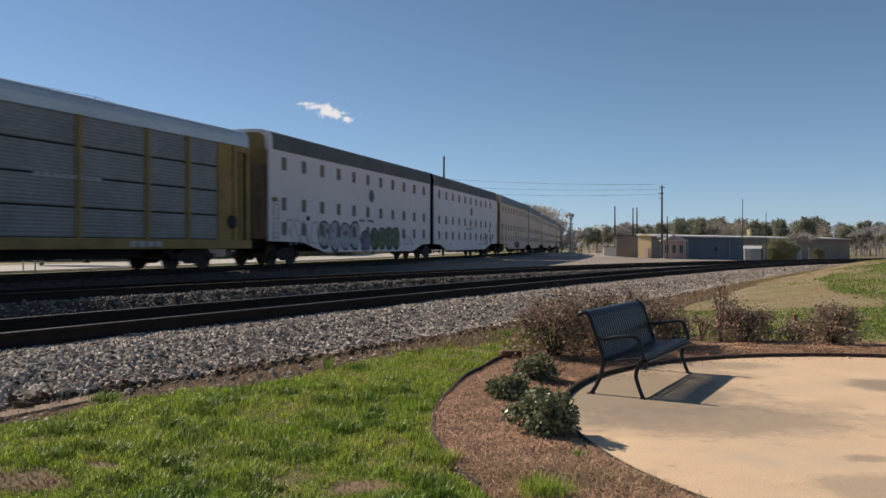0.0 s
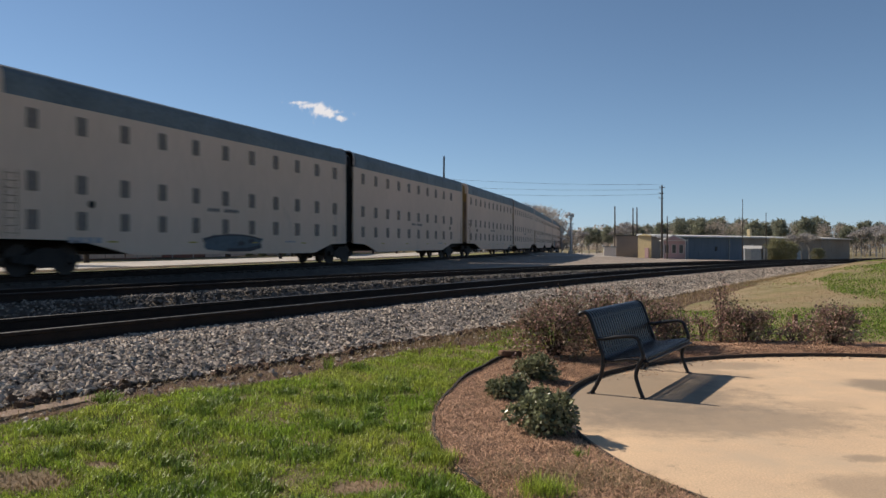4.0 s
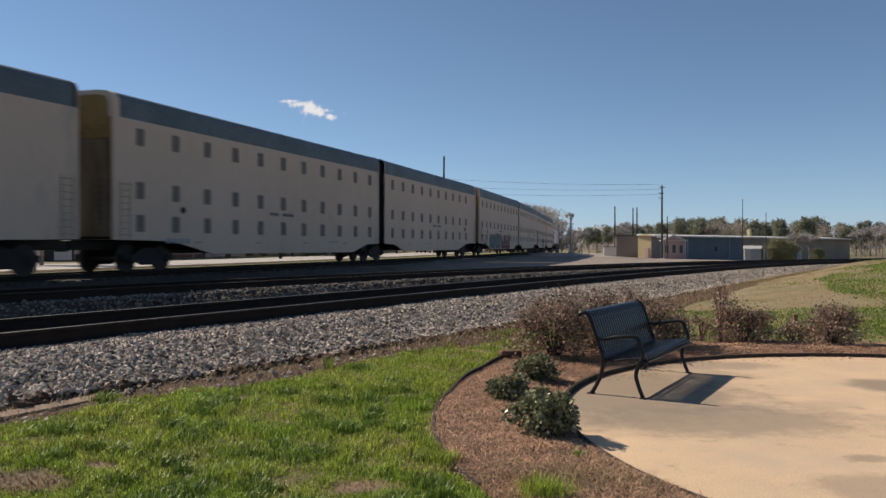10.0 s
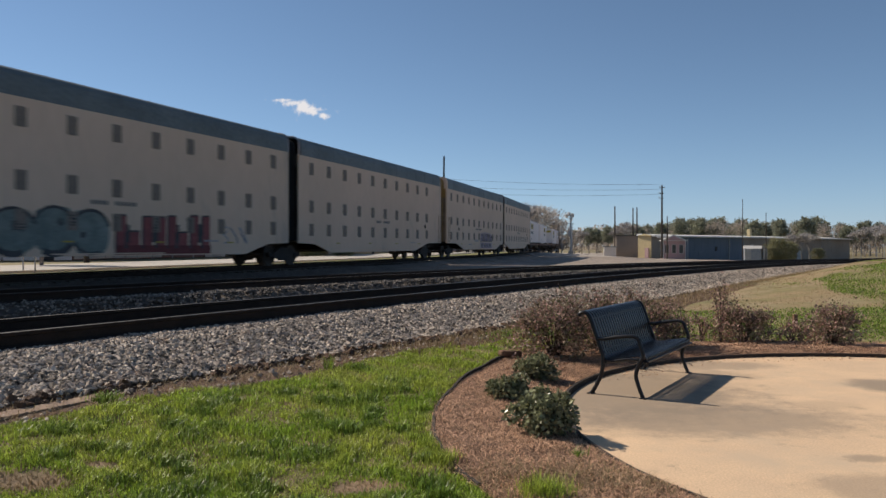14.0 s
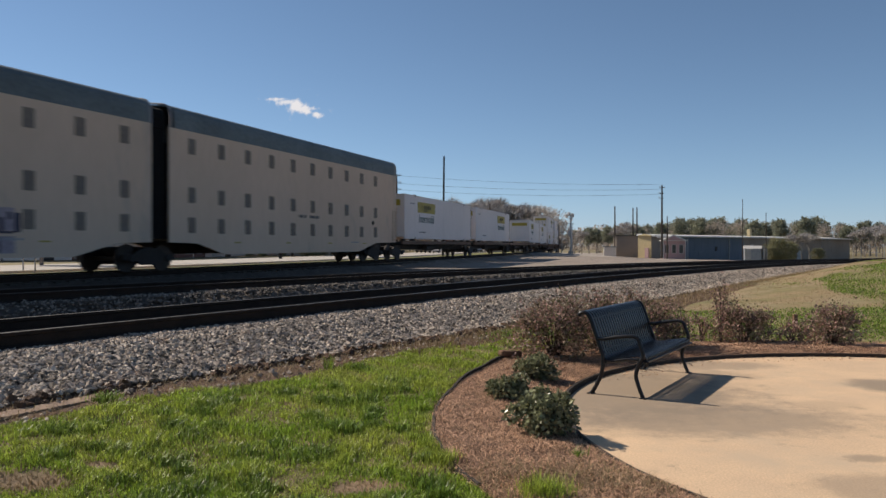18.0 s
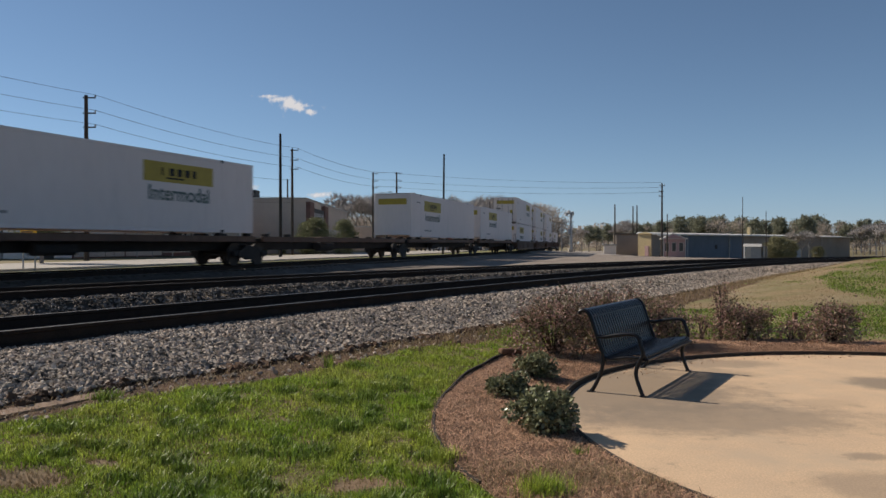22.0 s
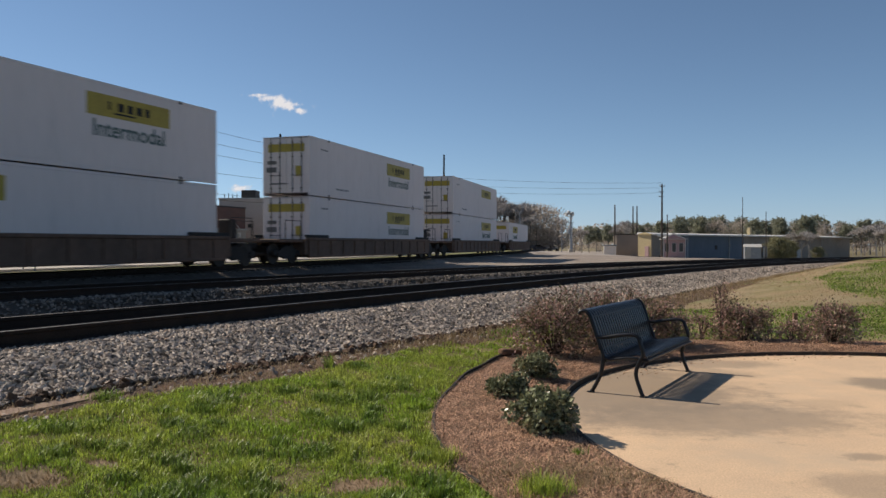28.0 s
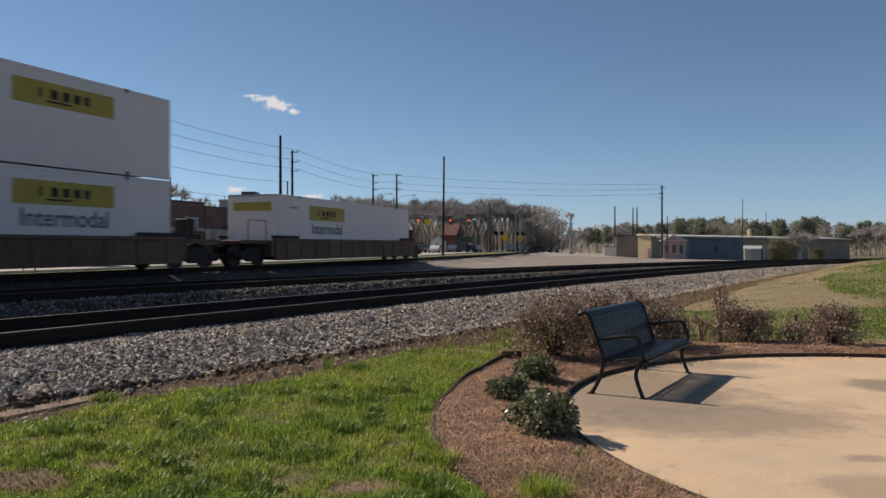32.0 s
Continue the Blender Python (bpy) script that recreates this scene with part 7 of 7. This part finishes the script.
def wire(p, q, sag, r=0.012):
    p, q = Vector(p), Vector(q)
    pts = [p.lerp(q, i / 14) - Vector((0, 0, 4 * sag * (i / 14) * (1 - i / 14))) for i in range(15)]
    return tagged(part("wire", Build().tube(pts, r, 4), M_DARKT), "thin black overhead wire slung between poles", "wire", "overhead wires")


def line_of(tops, heights, sag, off=0.7):
    for (xa, ya), (xb, yb) in zip(tops[:-1], tops[1:]):
        for h in heights:
            wire((xa + off, ya, gz(xa, ya) + h), (xb + off, yb, gz(xb, yb) + h), sag, 0.011 + 0.00009 * min(ya, yb))


row = [(-40.0, 24.0), (-27.9, 60.0), (-18.4, 93.6), (-11.4, 125.0), (-7.55, 125.0)]
line_of(row[:-1], (12.95, 11.75, 10.65), 0.45)
line_of(row[:3], (9.1, 7.0, 6.4), 0.6, 0.0)
line_of([(-10.7, 125.0), (-7.0, 125.0)], (12.95, 11.75, 10.65), 0.05, 0.0)
wire((-7, 125, 12.9), (35.6, 125, 11.5), 0.5, 0.016)
wire((-7, 125, 11.6), (35.6, 125, 10.7), 0.5, 0.016)
wire((-7, 125, 10.6), (35.6, 125, 9.9), 0.55, 0.016)

# ---- signs and signals ----
sg = thing("warning_sign", pose(-20.0, 37.0, gz(-20.0, 37.0) - 0.39, 0, 0, -22), "yellow diamond crossing sign above a yellow plate on two posts", "traffic sign")
for x in (-0.40, 0.40):
    part("post", Build().cbox(x - 0.03, x + 0.03, 0.0, 0.05, 0, 3.75, 0.004), M_GALV, sg)
part("post", Build().cbox(-0.03, 0.03, 0.0, 0.05, 2.9, 4.45, 0.004), M_GALV, sg)
di = part("diamond", Build().cbox(-0.42, 0.42, -0.02, 0.0, -0.42, 0.42, 0.006, pose(0, 0, 3.83, 0, 45, 0)), M_SIGNY, sg, "yellow diamond plate")
part("black_cross", Build().box(-0.30, 0.16, -0.028, -0.021, 3.77, 3.89).box(-0.13, -0.01, -0.028, -0.021, 3.54, 3.77).box(-0.13, -0.01, -0.028, -0.021, 3.89, 4.12).box(0.24, 0.32, -0.028, -0.021, 3.72, 3.94), M_POLEB, di)
pl = part("plate", Build().cbox(-0.54, 0.54, -0.02, 0.0, 2.10, 3.16, 0.006), M_SIGNY, sg, "yellow rectangular plate")
for x0, x1, z in ((-0.40, -0.28, 2.98), (0.0, 0.36, 2.92), (-0.44, 0.02, 2.62), (0.30, 0.42, 2.45), (-0.44, 0.30, 2.24)):
    part("plate_bar", Build().box(x0, x1, -0.027, -0.021, z, z + 0.07), M_BROWN, pl)


def signal_mast(x, y, h, label):
    th = thing("signal_mast", pose(x, y, gz(x, y)), label, "railway signal")
    part("mast", Build().tube([(0, 0, 0), (0, 0, h)], [0.20, 0.15], 10), M_GALV, th)
    part("base", Build().cbox(-0.4, 0.4, -0.4, 0.4, 0, 0.5, 0.05), M_STREET, th)
    part("platform", Build().cbox(-0.9, 0.5, -0.4, 0.4, h - 1.6, h - 1.5, 0.02), M_GALV, th)
    for dx, dz in ((-0.75, -0.1), (0.0, -0.6), (0.25, 0.0), (-0.35, 0.2)):
        hd = part("signal_head", Build().cbox(dx - 0.25, dx + 0.25, -0.3, 0.1, h - 0.5 + dz, h + 0.2 + dz, 0.08), M_WHITEW, th)
        part("hood", Build().tube([(dx, -0.3, h - 0.15 + dz), (dx, -0.7, h - 0.15 + dz)], 0.16, 10), M_TRIM, hd)
    hd = part("signal_head", Build().cbox(-0.55, -0.15, -0.3, 0.1, h - 3.6, h - 2.7, 0.06), M_GALV, th)
    part("ladder", Build().tube([(0.3, 0.25, 0), (0.3, 0.25, h - 1.5)], 0.03, 5).tube([(-0.05, 0.25, 0), (-0.05, 0.25, h - 1.5)], 0.03, 5), M_GALV, th)
    return th


signal_mast(21.6, 129.5, 6.6, "tall grey steel railway signal mast with several heads")
pole(20.2, 130.5, 4.6, M_GALV, "thin grey steel post beside the signal mast", 0.08, name="steel_post")


def crossing_signal(x, y, label, boom=0.0):
    th = thing("crossing_signal", pose(x, y, gz(x, y)), label, "railway signal", "crossing signals")
    part("post", Build().tube([(0, 0, 0), (0, 0, 6.2)], 0.08, 8), M_GALV, th)
    for dx in (-0.5, 0.5):
        part("lamp", Build().tube([(dx, -0.1, 3.6), (dx, 0.06, 3.6)], 0.34, 12), M_POLEB, th)
    part("lamp_bar", Build().cbox(-0.6, 0.6, 0.07, 0.15, 3.55, 3.65, 0.01), M_GALV, th)
    for a in (45, -45):
        part("crossbuck", Build().cbox(-0.7, 0.7, -0.03, 0.0, -0.11, 0.11, 0.01, pose(0, -0.09 - 0.012 * (a > 0), 4.9, 0, a, 0)), M_TRIM, th)
    return th


crossing_signal(10.2, 140.0, "railway crossing signal with black lamp discs and crossbuck")
crossing_signal(15.3, 152.0, "railway crossing signal with black lamp discs and crossbuck")
for px, zz, py in ((893, 135, 421), (921, 150, 421), (757, 132, 393)):
    x = (px - 784) / 1356 * zz
    z = 1.5 + (435 - py) * zz / 1356 - gz(x, zz)
    th = thing("warning_sign", pose(x, zz, gz(x, zz)), "small yellow warning sign on a steel post", "traffic sign")
    part("post", Build().tube([(0, 0.03, 0), (0, 0.03, z + 0.2)], 0.05, 6), M_GALV, th)
    part("plate", Build().cbox(-0.5, 0.5, -0.02, 0.0, -0.5, 0.5, 0.01, pose(0, 0, z, 0, 45, 0)), M_SIGNY, th)
M_REDLAMP = bpy.data.materials.new("red_lamp_glow")
M_REDLAMP.use_nodes = True
_bs = M_REDLAMP.node_tree.nodes["Principled BSDF"]
_bs.inputs["Base Color"].default_value = (0.5, 0.02, 0.01, 1)
_bs.inputs["Emission Color"].default_value = (1.0, 0.08, 0.03, 1)
_bs.inputs["Emission Strength"].default_value = 2.5
span = thing("signal_span", pose(0, 150, gz(0, 150)), "traffic lights hung on a wire over the street", "traffic light")
part("span_wire", Build().tube([(-9, 0, 7.4), (0, 0, 7.0), (9, 0, 7.4)], 0.03, 4), M_DARKT, span)
for sx in (-9, 9):
    part("post", Build().tube([(sx, 0, 0), (sx, 0, 7.8)], 0.12, 8), M_POLE, span)
for x, zc in ((1.45, 5.9), (5.1, 5.9), (-4.8, 5.9)):
    hd = part("light_head", Build().cbox(x - 0.2, x + 0.2, -0.12, 0.12, zc - 0.55, zc + 0.55, 0.04), M_SIGNY if x < 0 else M_DARKT, span)
    part("lens", Build().tube([(x, -0.13, zc + 0.35), (x, -0.16, zc + 0.35)], 0.15, 12), M_REDLAMP, hd)
    part("hanger", Build().tube([(x, 0, zc + 0.5), (x, 0, 7.1)], 0.02, 4), M_DARKT, hd)


# ---- trees ----
M_BARK = material("grey_bark", (0.27, 0.24, 0.215), (0.21, 0.185, 0.165), 2, 0.9, grain=12, bump=0.5)
M_TWIGF = material("bare_twig_mass", (0.50, 0.46, 0.43), (0.42, 0.385, 0.36), 1, 0.95, grain=6, bump=0)
M_PINE = leafy("pine_foliage", (0.27, 0.29, 0.21), (0.31, 0.31, 0.225), 0.75, 1.25, 0.7, 0.45)
M_EVER = leafy("broad_evergreen_leaf", (0.18, 0.20, 0.105), (0.235, 0.235, 0.12), 0.5, 1.6, 0.45, 0.3)
M_OLIVE = leafy("olive_evergreen_leaf", (0.26, 0.25, 0.13), (0.30, 0.275, 0.15), 0.6, 1.4, 0.5, 0.3)
M_BROWNL = leafy("russet_winter_foliage", (0.52, 0.45, 0.39), (0.45, 0.395, 0.335), 0.8, 1.2, 0.7, 0.6)


def limbs(rg, h, spread, levels=4, first=0.3):
    """Tapered trunk and forking limbs; segments as (a, b, ra, rb), and the tips."""
    segs, tips = [], []

    def grow(p, d, ln, r, lv):
        q = p + d * ln
        segs.append((p, q, r, r * 0.68))
        if lv == 0:
            tips.append((q, d))
            return
        n = 3 if lv > 1 else 4
        for i in range(n):
            a = 2 * math.pi * (i / n) + rg.uniform(-0.5, 0.5)
            side = Vector((math.cos(a), math.sin(a), 0))
            nd = (d * rg.uniform(0.75, 1.0) + side * spread * rg.uniform(0.6, 1.2) + Vector((0, 0, 0.12))).normalized()
            grow(p + d * ln * rg.uniform(0.72, 1.0), nd, ln * rg.uniform(0.58, 0.80), r * 0.55, lv - 1)

    grow(Vector((0, 0, 0)), Vector((rg.uniform(-.05, .05), rg.uniform(-.05, .05), 1)).normalized(), h * first, h * 0.018, levels)
    return segs, tips


def bare_tree_meshes(seed, h=11.0, spread=0.62):
    rg = random.Random(seed)
    segs, tips = limbs(rg, h, spread, 4)
    b = Build()
    for p, q, r, r2 in segs:
        b.tube([p, q], [r, r2], 5 if r > 0.05 else 3, cap=False)
    t = Build()
    for q, d in tips:
        for k in range(22):
            v = Vector((rg.gauss(0, 1), rg.gauss(0, 1), rg.gauss(0.4, 0.8))).normalized()
            e = q + (d + v).normalized() * h * rg.uniform(0.05, 0.12)
            w = v.cross(d).normalized() * h * 0.0034
            t.add([q - w, q + w, e], [(0, 1, 2)])
    return b.mesh("trunk", M_BARK, fix=False), t.mesh("twig_spray", M_TWIGF, fix=False)


def crown_meshes(seed, h, w, mat, clumps, per, leaf, low=0.25, conic=0.0):
    """Trunk with limbs, and a crown of many leaf sprays gathered in uneven clumps."""
    rg = np.random.default_rng(seed)
    b = Build()
    b.tube([(0, 0, 0), (0.1, 0, h * 0.5), (0, 0.1, h * 0.9)], [h * 0.022, h * 0.015, h * 0.005], 7)
    P, Nn = [], []
    for i in range(clumps):
        t = rg.uniform(low, 1.0)
        env = math.sin(math.pi * min(1, (t - low) / (1 - low) * 0.85 + 0.12)) ** 0.6 * (1 - conic * t)
        a, r = rg.uniform(0, 2 * math.pi), w / 2 * env * math.sqrt(rg.uniform(0.15, 1.0))
        c = np.array([r * math.cos(a), r * math.sin(a), h * t])
        if i % 3 == 0:
            b.tube([(0, 0, h * max(0.15, t - 0.2)), tuple(c)], [h * 0.008, h * 0.002], 4, cap=False)
        q = rg.normal(size=(per, 3)) * (w * 0.085, w * 0.085, h * 0.035) * rg.uniform(0.6, 1.4)
        P.append(c + q)
        Nn.append(q / np.maximum(1e-3, np.linalg.norm(q, axis=1))[:, None])
    P, Nn = np.vstack(P), np.vstack(Nn)
    return b.mesh("trunk", M_BARK, fix=False), leaf_mesh("crown", P, Nn, leaf, mat, seed)


def tree(meshes, x, y, s, rz, label, crown="crown", name="tree", dz=0.0):
    th = thing(name, Matrix.Translation((x, y, gz(x, y) - 0.05 + dz)) @ Matrix.Rotation(rz, 4, "Z") @ Matrix.Scale(s, 4), label, "tree", "trees beyond the street")
    part("trunk", meshes[0], None, th)
    part(crown, meshes[1], None, th)
    return th


BARE = [bare_tree_meshes(60 + i, 11.0, 0.44 + 0.05 * i) for i in range(4)]
PINES = [crown_meshes(70 + i, 10.0, 5.0, M_PINE, 46, 60, 0.55, 0.42) for i in range(3)]
ROUND = [crown_meshes(80 + i, 10.0, 9.0, M_BROWNL, 80, 26, 0.40, 0.12) for i in range(3)]
EVER = crown_meshes(90, 6.2, 3.7, M_EVER, 230, 75, 0.15, 0.24, 0.62)
HEDGE = crown_meshes(92, 4.4, 3.3, M_EVER, 150, 70, 0.16, 0.05)
OLIVE = crown_meshes(94, 4.0, 4.6, M_OLIVE, 110, 60, 0.26, 0.03)

rg = random.Random(12)
tree(EVER, -26.2, 50.0, 1.0, 0.4, "dense dark evergreen tree beside the street sign")
BT = "leafless grey-brown deciduous tree"
for px, top, zz in ((195, 318, 125), (285, 317, 130), (330, 340, 140), (15, 335, 110), (110, 330, 118), (625, 343, 165), (655, 350, 170), (740, 352, 175), (800, 352, 180), (818, 355, 165),
                    (838, 352, 185), (858, 350, 180), (880, 354, 190), (900, 358, 185), (915, 362, 180), (770, 362, 170), (690, 362, 180), (935, 372, 175), (790, 360, 168), (848, 362, 172),
                    (605, 352, 172), (640, 350, 176), (665, 348, 182), (672, 345, 174), (693, 352, 178), (760, 348, 178), (735, 354, 186), (792, 350, 172), (806, 348, 184), (822, 350, 188), (862, 348, 186), (874, 352, 190), (715, 356, 168), (755, 355, 185), (780, 352, 190), (812, 350, 195), (828, 354, 175), (845, 348, 190), (870, 352, 175), (890, 354, 182), (908, 358, 190), (925, 364, 195), (700, 355, 190), (725, 358, 195), (680, 352, 168), (1095, 400, 230), (1105, 392, 240), (1030, 404, 230), (1405, 403, 135), (1418, 410, 140), (1432, 414, 150), (1530, 394, 190), (1550, 390, 200), (1515, 402, 205), (1562, 394, 180), (1540, 398, 210)):
    x = (px - 784) / 1356 * zz
    top += rg.uniform(-3, 10)
    hgt = 1.5 + (435 - top) * zz / 1356 - gz(x, zz)
    tree(BARE[rg.randrange(4)], x, zz, hgt / 9.0, rg.uniform(0, 6), BT, "twig_spray")
RT = "broad russet-brown tree with thick winter crown"
for px, top, zz, sc in ((950, 366, 185, 1.0), (975, 374, 182, 0.9), (938, 374, 190, 0.9), (988, 390, 180, 0.6), (962, 368, 195, 1.0)):
    x = (px - 784) / 1356 * zz
    hgt = 1.5 + (435 - top) * zz / 1356 - gz(x, zz)
    tree(ROUND[rg.randrange(3)], x, zz, hgt / 10.0, rg.uniform(0, 6), RT)
for i in range(34):
    px, zz = 590 + i * 10.2 + rg.uniform(-4, 4), rg.uniform(196, 215)
    x = (px - 784) / 1356 * zz
    tree(ROUND[rg.randrange(3)], x, zz, (1.5 + (435 - rg.uniform(376, 402)) * zz / 1356 - gz(x, zz)) / 10.0, rg.uniform(0, 6), "low grey-brown thicket at the edge of the woods", name="thicket")
PT = "tall dark pine with an open rounded crown"
for i in range(46):
    px = 1015 + i * 12.4 + rg.uniform(-5, 5)
    zz = 250 + rg.uniform(-15, 50)
    top = np.interp(px, [1015, 1100, 1170, 1230, 1290, 1380, 1440, 1500, 1568], [406, 402, 396, 388, 391, 391, 388, 395, 393]) + rg.uniform(-3, 7)
    x = (px - 784) / 1356 * zz
    hgt = 1.5 + (435 - top) * zz / 1356 - gz(x, zz)
    if i % 3 == 1:
        tree(ROUND[rg.randrange(3)], x, zz + 8, hgt / 10.3, rg.uniform(0, 6), RT)
    else:
        tree(PINES[rg.randrange(3)], x, zz, hgt / 10.0, rg.uniform(0, 6), PT)
for px, zz, k in ((1376, 125, 0.82), (1394, 129, 0.72), (1364, 123, 0.5), (1448, 140, 0.5)):
    x = (px - 784) / 1356 * zz
    tree(OLIVE, x, zz, k, px, "rounded olive-green shrub by the warehouse", name="large_shrub")
for px, zz, k in ((560, 96, 1.0), (609, 97, 0.95), (545, 97, 0.9), (440, 97, 0.45), (465, 98, 0.4), (500, 98, 0.35)):
    x = (px - 784) / 1356 * zz
    tree(HEDGE, x, zz, k, px, "clipped dark evergreen shrub by the buildings", name="large_shrub")

# the woods that close the view all round: one mass of foliage sprays on stems
P, Nn = [], []
rgn = np.random.default_rng(5)
for i in range(420):
    a = rgn.uniform(0, 2 * math.pi)
    front = abs(math.atan2(math.sin(a - math.pi / 2), math.cos(a - math.pi / 2))) < radians(34)
    d = rgn.uniform(310, 380) if front else rgn.uniform(260, 420)
    h = rgn.uniform(7, 10.5) * (0.85 if front else 1.2)
    c = np.array([d * math.cos(a), d * math.sin(a), 0])
    for k in range(9):
        q = c + np.array([rgn.normal(0, 4), rgn.normal(0, 4), h * rgn.uniform(0.08, 1.0)])
        s = rgn.normal(size=(22, 3)) * (2.2, 2.2, 1.0)
        P.append(q + s)
        Nn.append(s / np.maximum(1e-3, np.linalg.norm(s, axis=1))[:, None])
P, Nn = np.vstack(P), np.vstack(Nn)
P[:, 2] = np.maximum(P[:, 2], -1.5)
tagged(new("far_woods", leaf_mesh("far_woods", P, Nn, 1.7, M_BROWNL, 6)), "distant brown-green woods along the horizon", "woods", kind="stuff")

# ---- clouds ----
def cloud_material(name, seed, thresh, soft, scale):
    """White cloud sheet whose cover is given by noise and a soft falloff to its rim."""
    mt = bpy.data.materials.new(name)
    mt.use_nodes = True
    nt = mt.node_tree
    nt.nodes.remove(nt.nodes["Principled BSDF"])
    out = next(nd for nd in nt.nodes if nd.type == "OUTPUT_MATERIAL")
    tc = nt.nodes.new("ShaderNodeTexCoord")
    mp = nt.nodes.new("ShaderNodeMapping")
    mp.inputs["Location"].default_value = (seed, seed * 0.7, 0)
    nz = nt.nodes.new("ShaderNodeTexNoise")
    nz.inputs["Scale"].default_value, nz.inputs["Detail"].default_value, nz.inputs["Roughness"].default_value = scale, 6, 0.58
    at = nt.nodes.new("ShaderNodeAttribute")
    at.attribute_name = "cover"
    ad = nt.nodes.new("ShaderNodeMath")
    ad.operation = "ADD"
    mr = nt.nodes.new("ShaderNodeMapRange")
    mr.interpolation_type = "SMOOTHSTEP"
    mr.inputs["From Min"].default_value, mr.inputs["From Max"].default_value = thresh, thresh + soft
    em = nt.nodes.new("ShaderNodeEmission")
    em.inputs["Color"].default_value, em.inputs["Strength"].default_value = (0.86, 0.85, 0.86, 1), 0.80
    tr = nt.nodes.new("ShaderNodeBsdfTransparent")
    mx = nt.nodes.new("ShaderNodeMixShader")
    nt.links.new(tc.outputs["Object"], mp.inputs["Vector"])
    nt.links.new(mp.outputs["Vector"], nz.inputs["Vector"])
    nt.links.new(nz.outputs["Fac"], ad.inputs[0])
    nt.links.new(at.outputs["Fac"], ad.inputs[1])
    nt.links.new(ad.outputs[0], mr.inputs["Value"])
    nt.links.new(mr.outputs["Result"], mx.inputs[0])
    nt.links.new(tr.outputs[0], mx.inputs[1])
    nt.links.new(em.outputs[0], mx.inputs[2])
    nt.links.new(mx.outputs[0], out.inputs["Surface"])
    return mt


def cloud(name, w, h, lobes, mat, label):
    """A lumpy sheet far off; cover is highest at its lobes (x, z, radius, weight) and falls to nothing at the rim."""
    nx, nz2 = 72, 36
    vs, cov = [], []
    for j in range(nz2 + 1):
        for i in range(nx + 1):
            x, z = (i / nx - 0.5) * w, (j / nz2 - 0.5) * h
            c = max(wt2 * math.exp(-(((x - cx) / rx) ** 2 + ((z - cz) / rz) ** 2)) for cx, cz, rx, rz, wt2 in lobes)
            vs.append((x, -8 * c + 3 * noise.noise((x * 0.05, z * 0.05, 0)), z))
            cov.append(c - 0.38)
    fs = [(j * (nx + 1) + i, j * (nx + 1) + i + 1, (j + 1) * (nx + 1) + i + 1, (j + 1) * (nx + 1) + i) for j in range(nz2) for i in range(nx)]
    me = bpy.data.meshes.new(name)
    me.from_pydata(vs, [], fs)
    me.materials.append(mat)
    at = me.attributes.new("cover", "FLOAT", "POINT")
    at.data.foreach_set("value", cov)
    me.polygons.foreach_set("use_smooth", [True] * len(me.polygons))
    ob = tagged(new(name, me), label, "cloud", "clouds", "structure")
    ob.visible_shadow = False
    return ob


def sky_place(px, py, dist=1500.0):
    return Vector(((px - 784) / 1356 * dist, dist, CAM_H + (435 - py) / 1356 * dist))


C1 = cloud("cloud", 150, 70, [(-40, 15, 24, 4, 0.46), (-18, 9, 20, 6, 0.55), (0, 3, 14, 12, 0.72), (20, -8, 13, 8, 0.66), (40, -15, 12, 6, 0.58), (12, -4, 28, 7, 0.60)], cloud_material("bright_cloud", 3.1, 0.235, 0.44, 0.075), "small bright white fair-weather cloud drifting in blue sky")
C2 = cloud("cloud", 90, 45, [(0, 0, 22, 9, 0.40)], cloud_material("faint_cloud", 8.3, 0.50, 0.6, 0.06), "faint wisp of cloud in blue sky")
C3 = cloud("cloud", 80, 40, [(0, 0, 24, 8, 0.60), (-10, 4, 12, 6, 0.55)], cloud_material("low_cloud", 5.7, 0.38, 0.35, 0.06), "low bright cloud above the roofs")
C4 = cloud("cloud", 90, 36, [(0, 0, 28, 7, 0.60)], cloud_material("low_cloud_far", 6.9, 0.38, 0.35, 0.06), "low bright cloud above the roofs")
C5 = cloud("cloud", 60, 30, [(0, 0, 14, 5, 0.42)], cloud_material("faint_cloud_low", 2.2, 0.50, 0.6, 0.07), "faint wisp of cloud in blue sky")
CLOUDS = []
for ob, a, b2 in ((C1, (578, 198), (483, 184)), (C2, (1175, 314), (1138, 313)), (C3, (485, 338), (418, 336)), (C4, (600, 349), (552, 348)), (C5, (390, 292), (330, 296))):
    CLOUDS.append((ob, [(0, Matrix.Translation(sky_place(*a))), (16, Matrix.Translation(sky_place(*a).lerp(sky_place(*b2), 0.5))), (32, Matrix.Translation(sky_place(*b2)))]))


def motions():
    """The train rolls by; the clouds drift."""
    times = [0.5 * i for i in range(65)]
    for ob, u in MOVING:
        walk(ob, [(t, wagon_pose(u, t)) for t in times])
    for ob, u, z in BOXES:
        walk(ob, [(t, wagon_pose(u, t, z)) for t in times])
    for ob, rows in CLOUDS:
        walk(ob, rows)


motions()
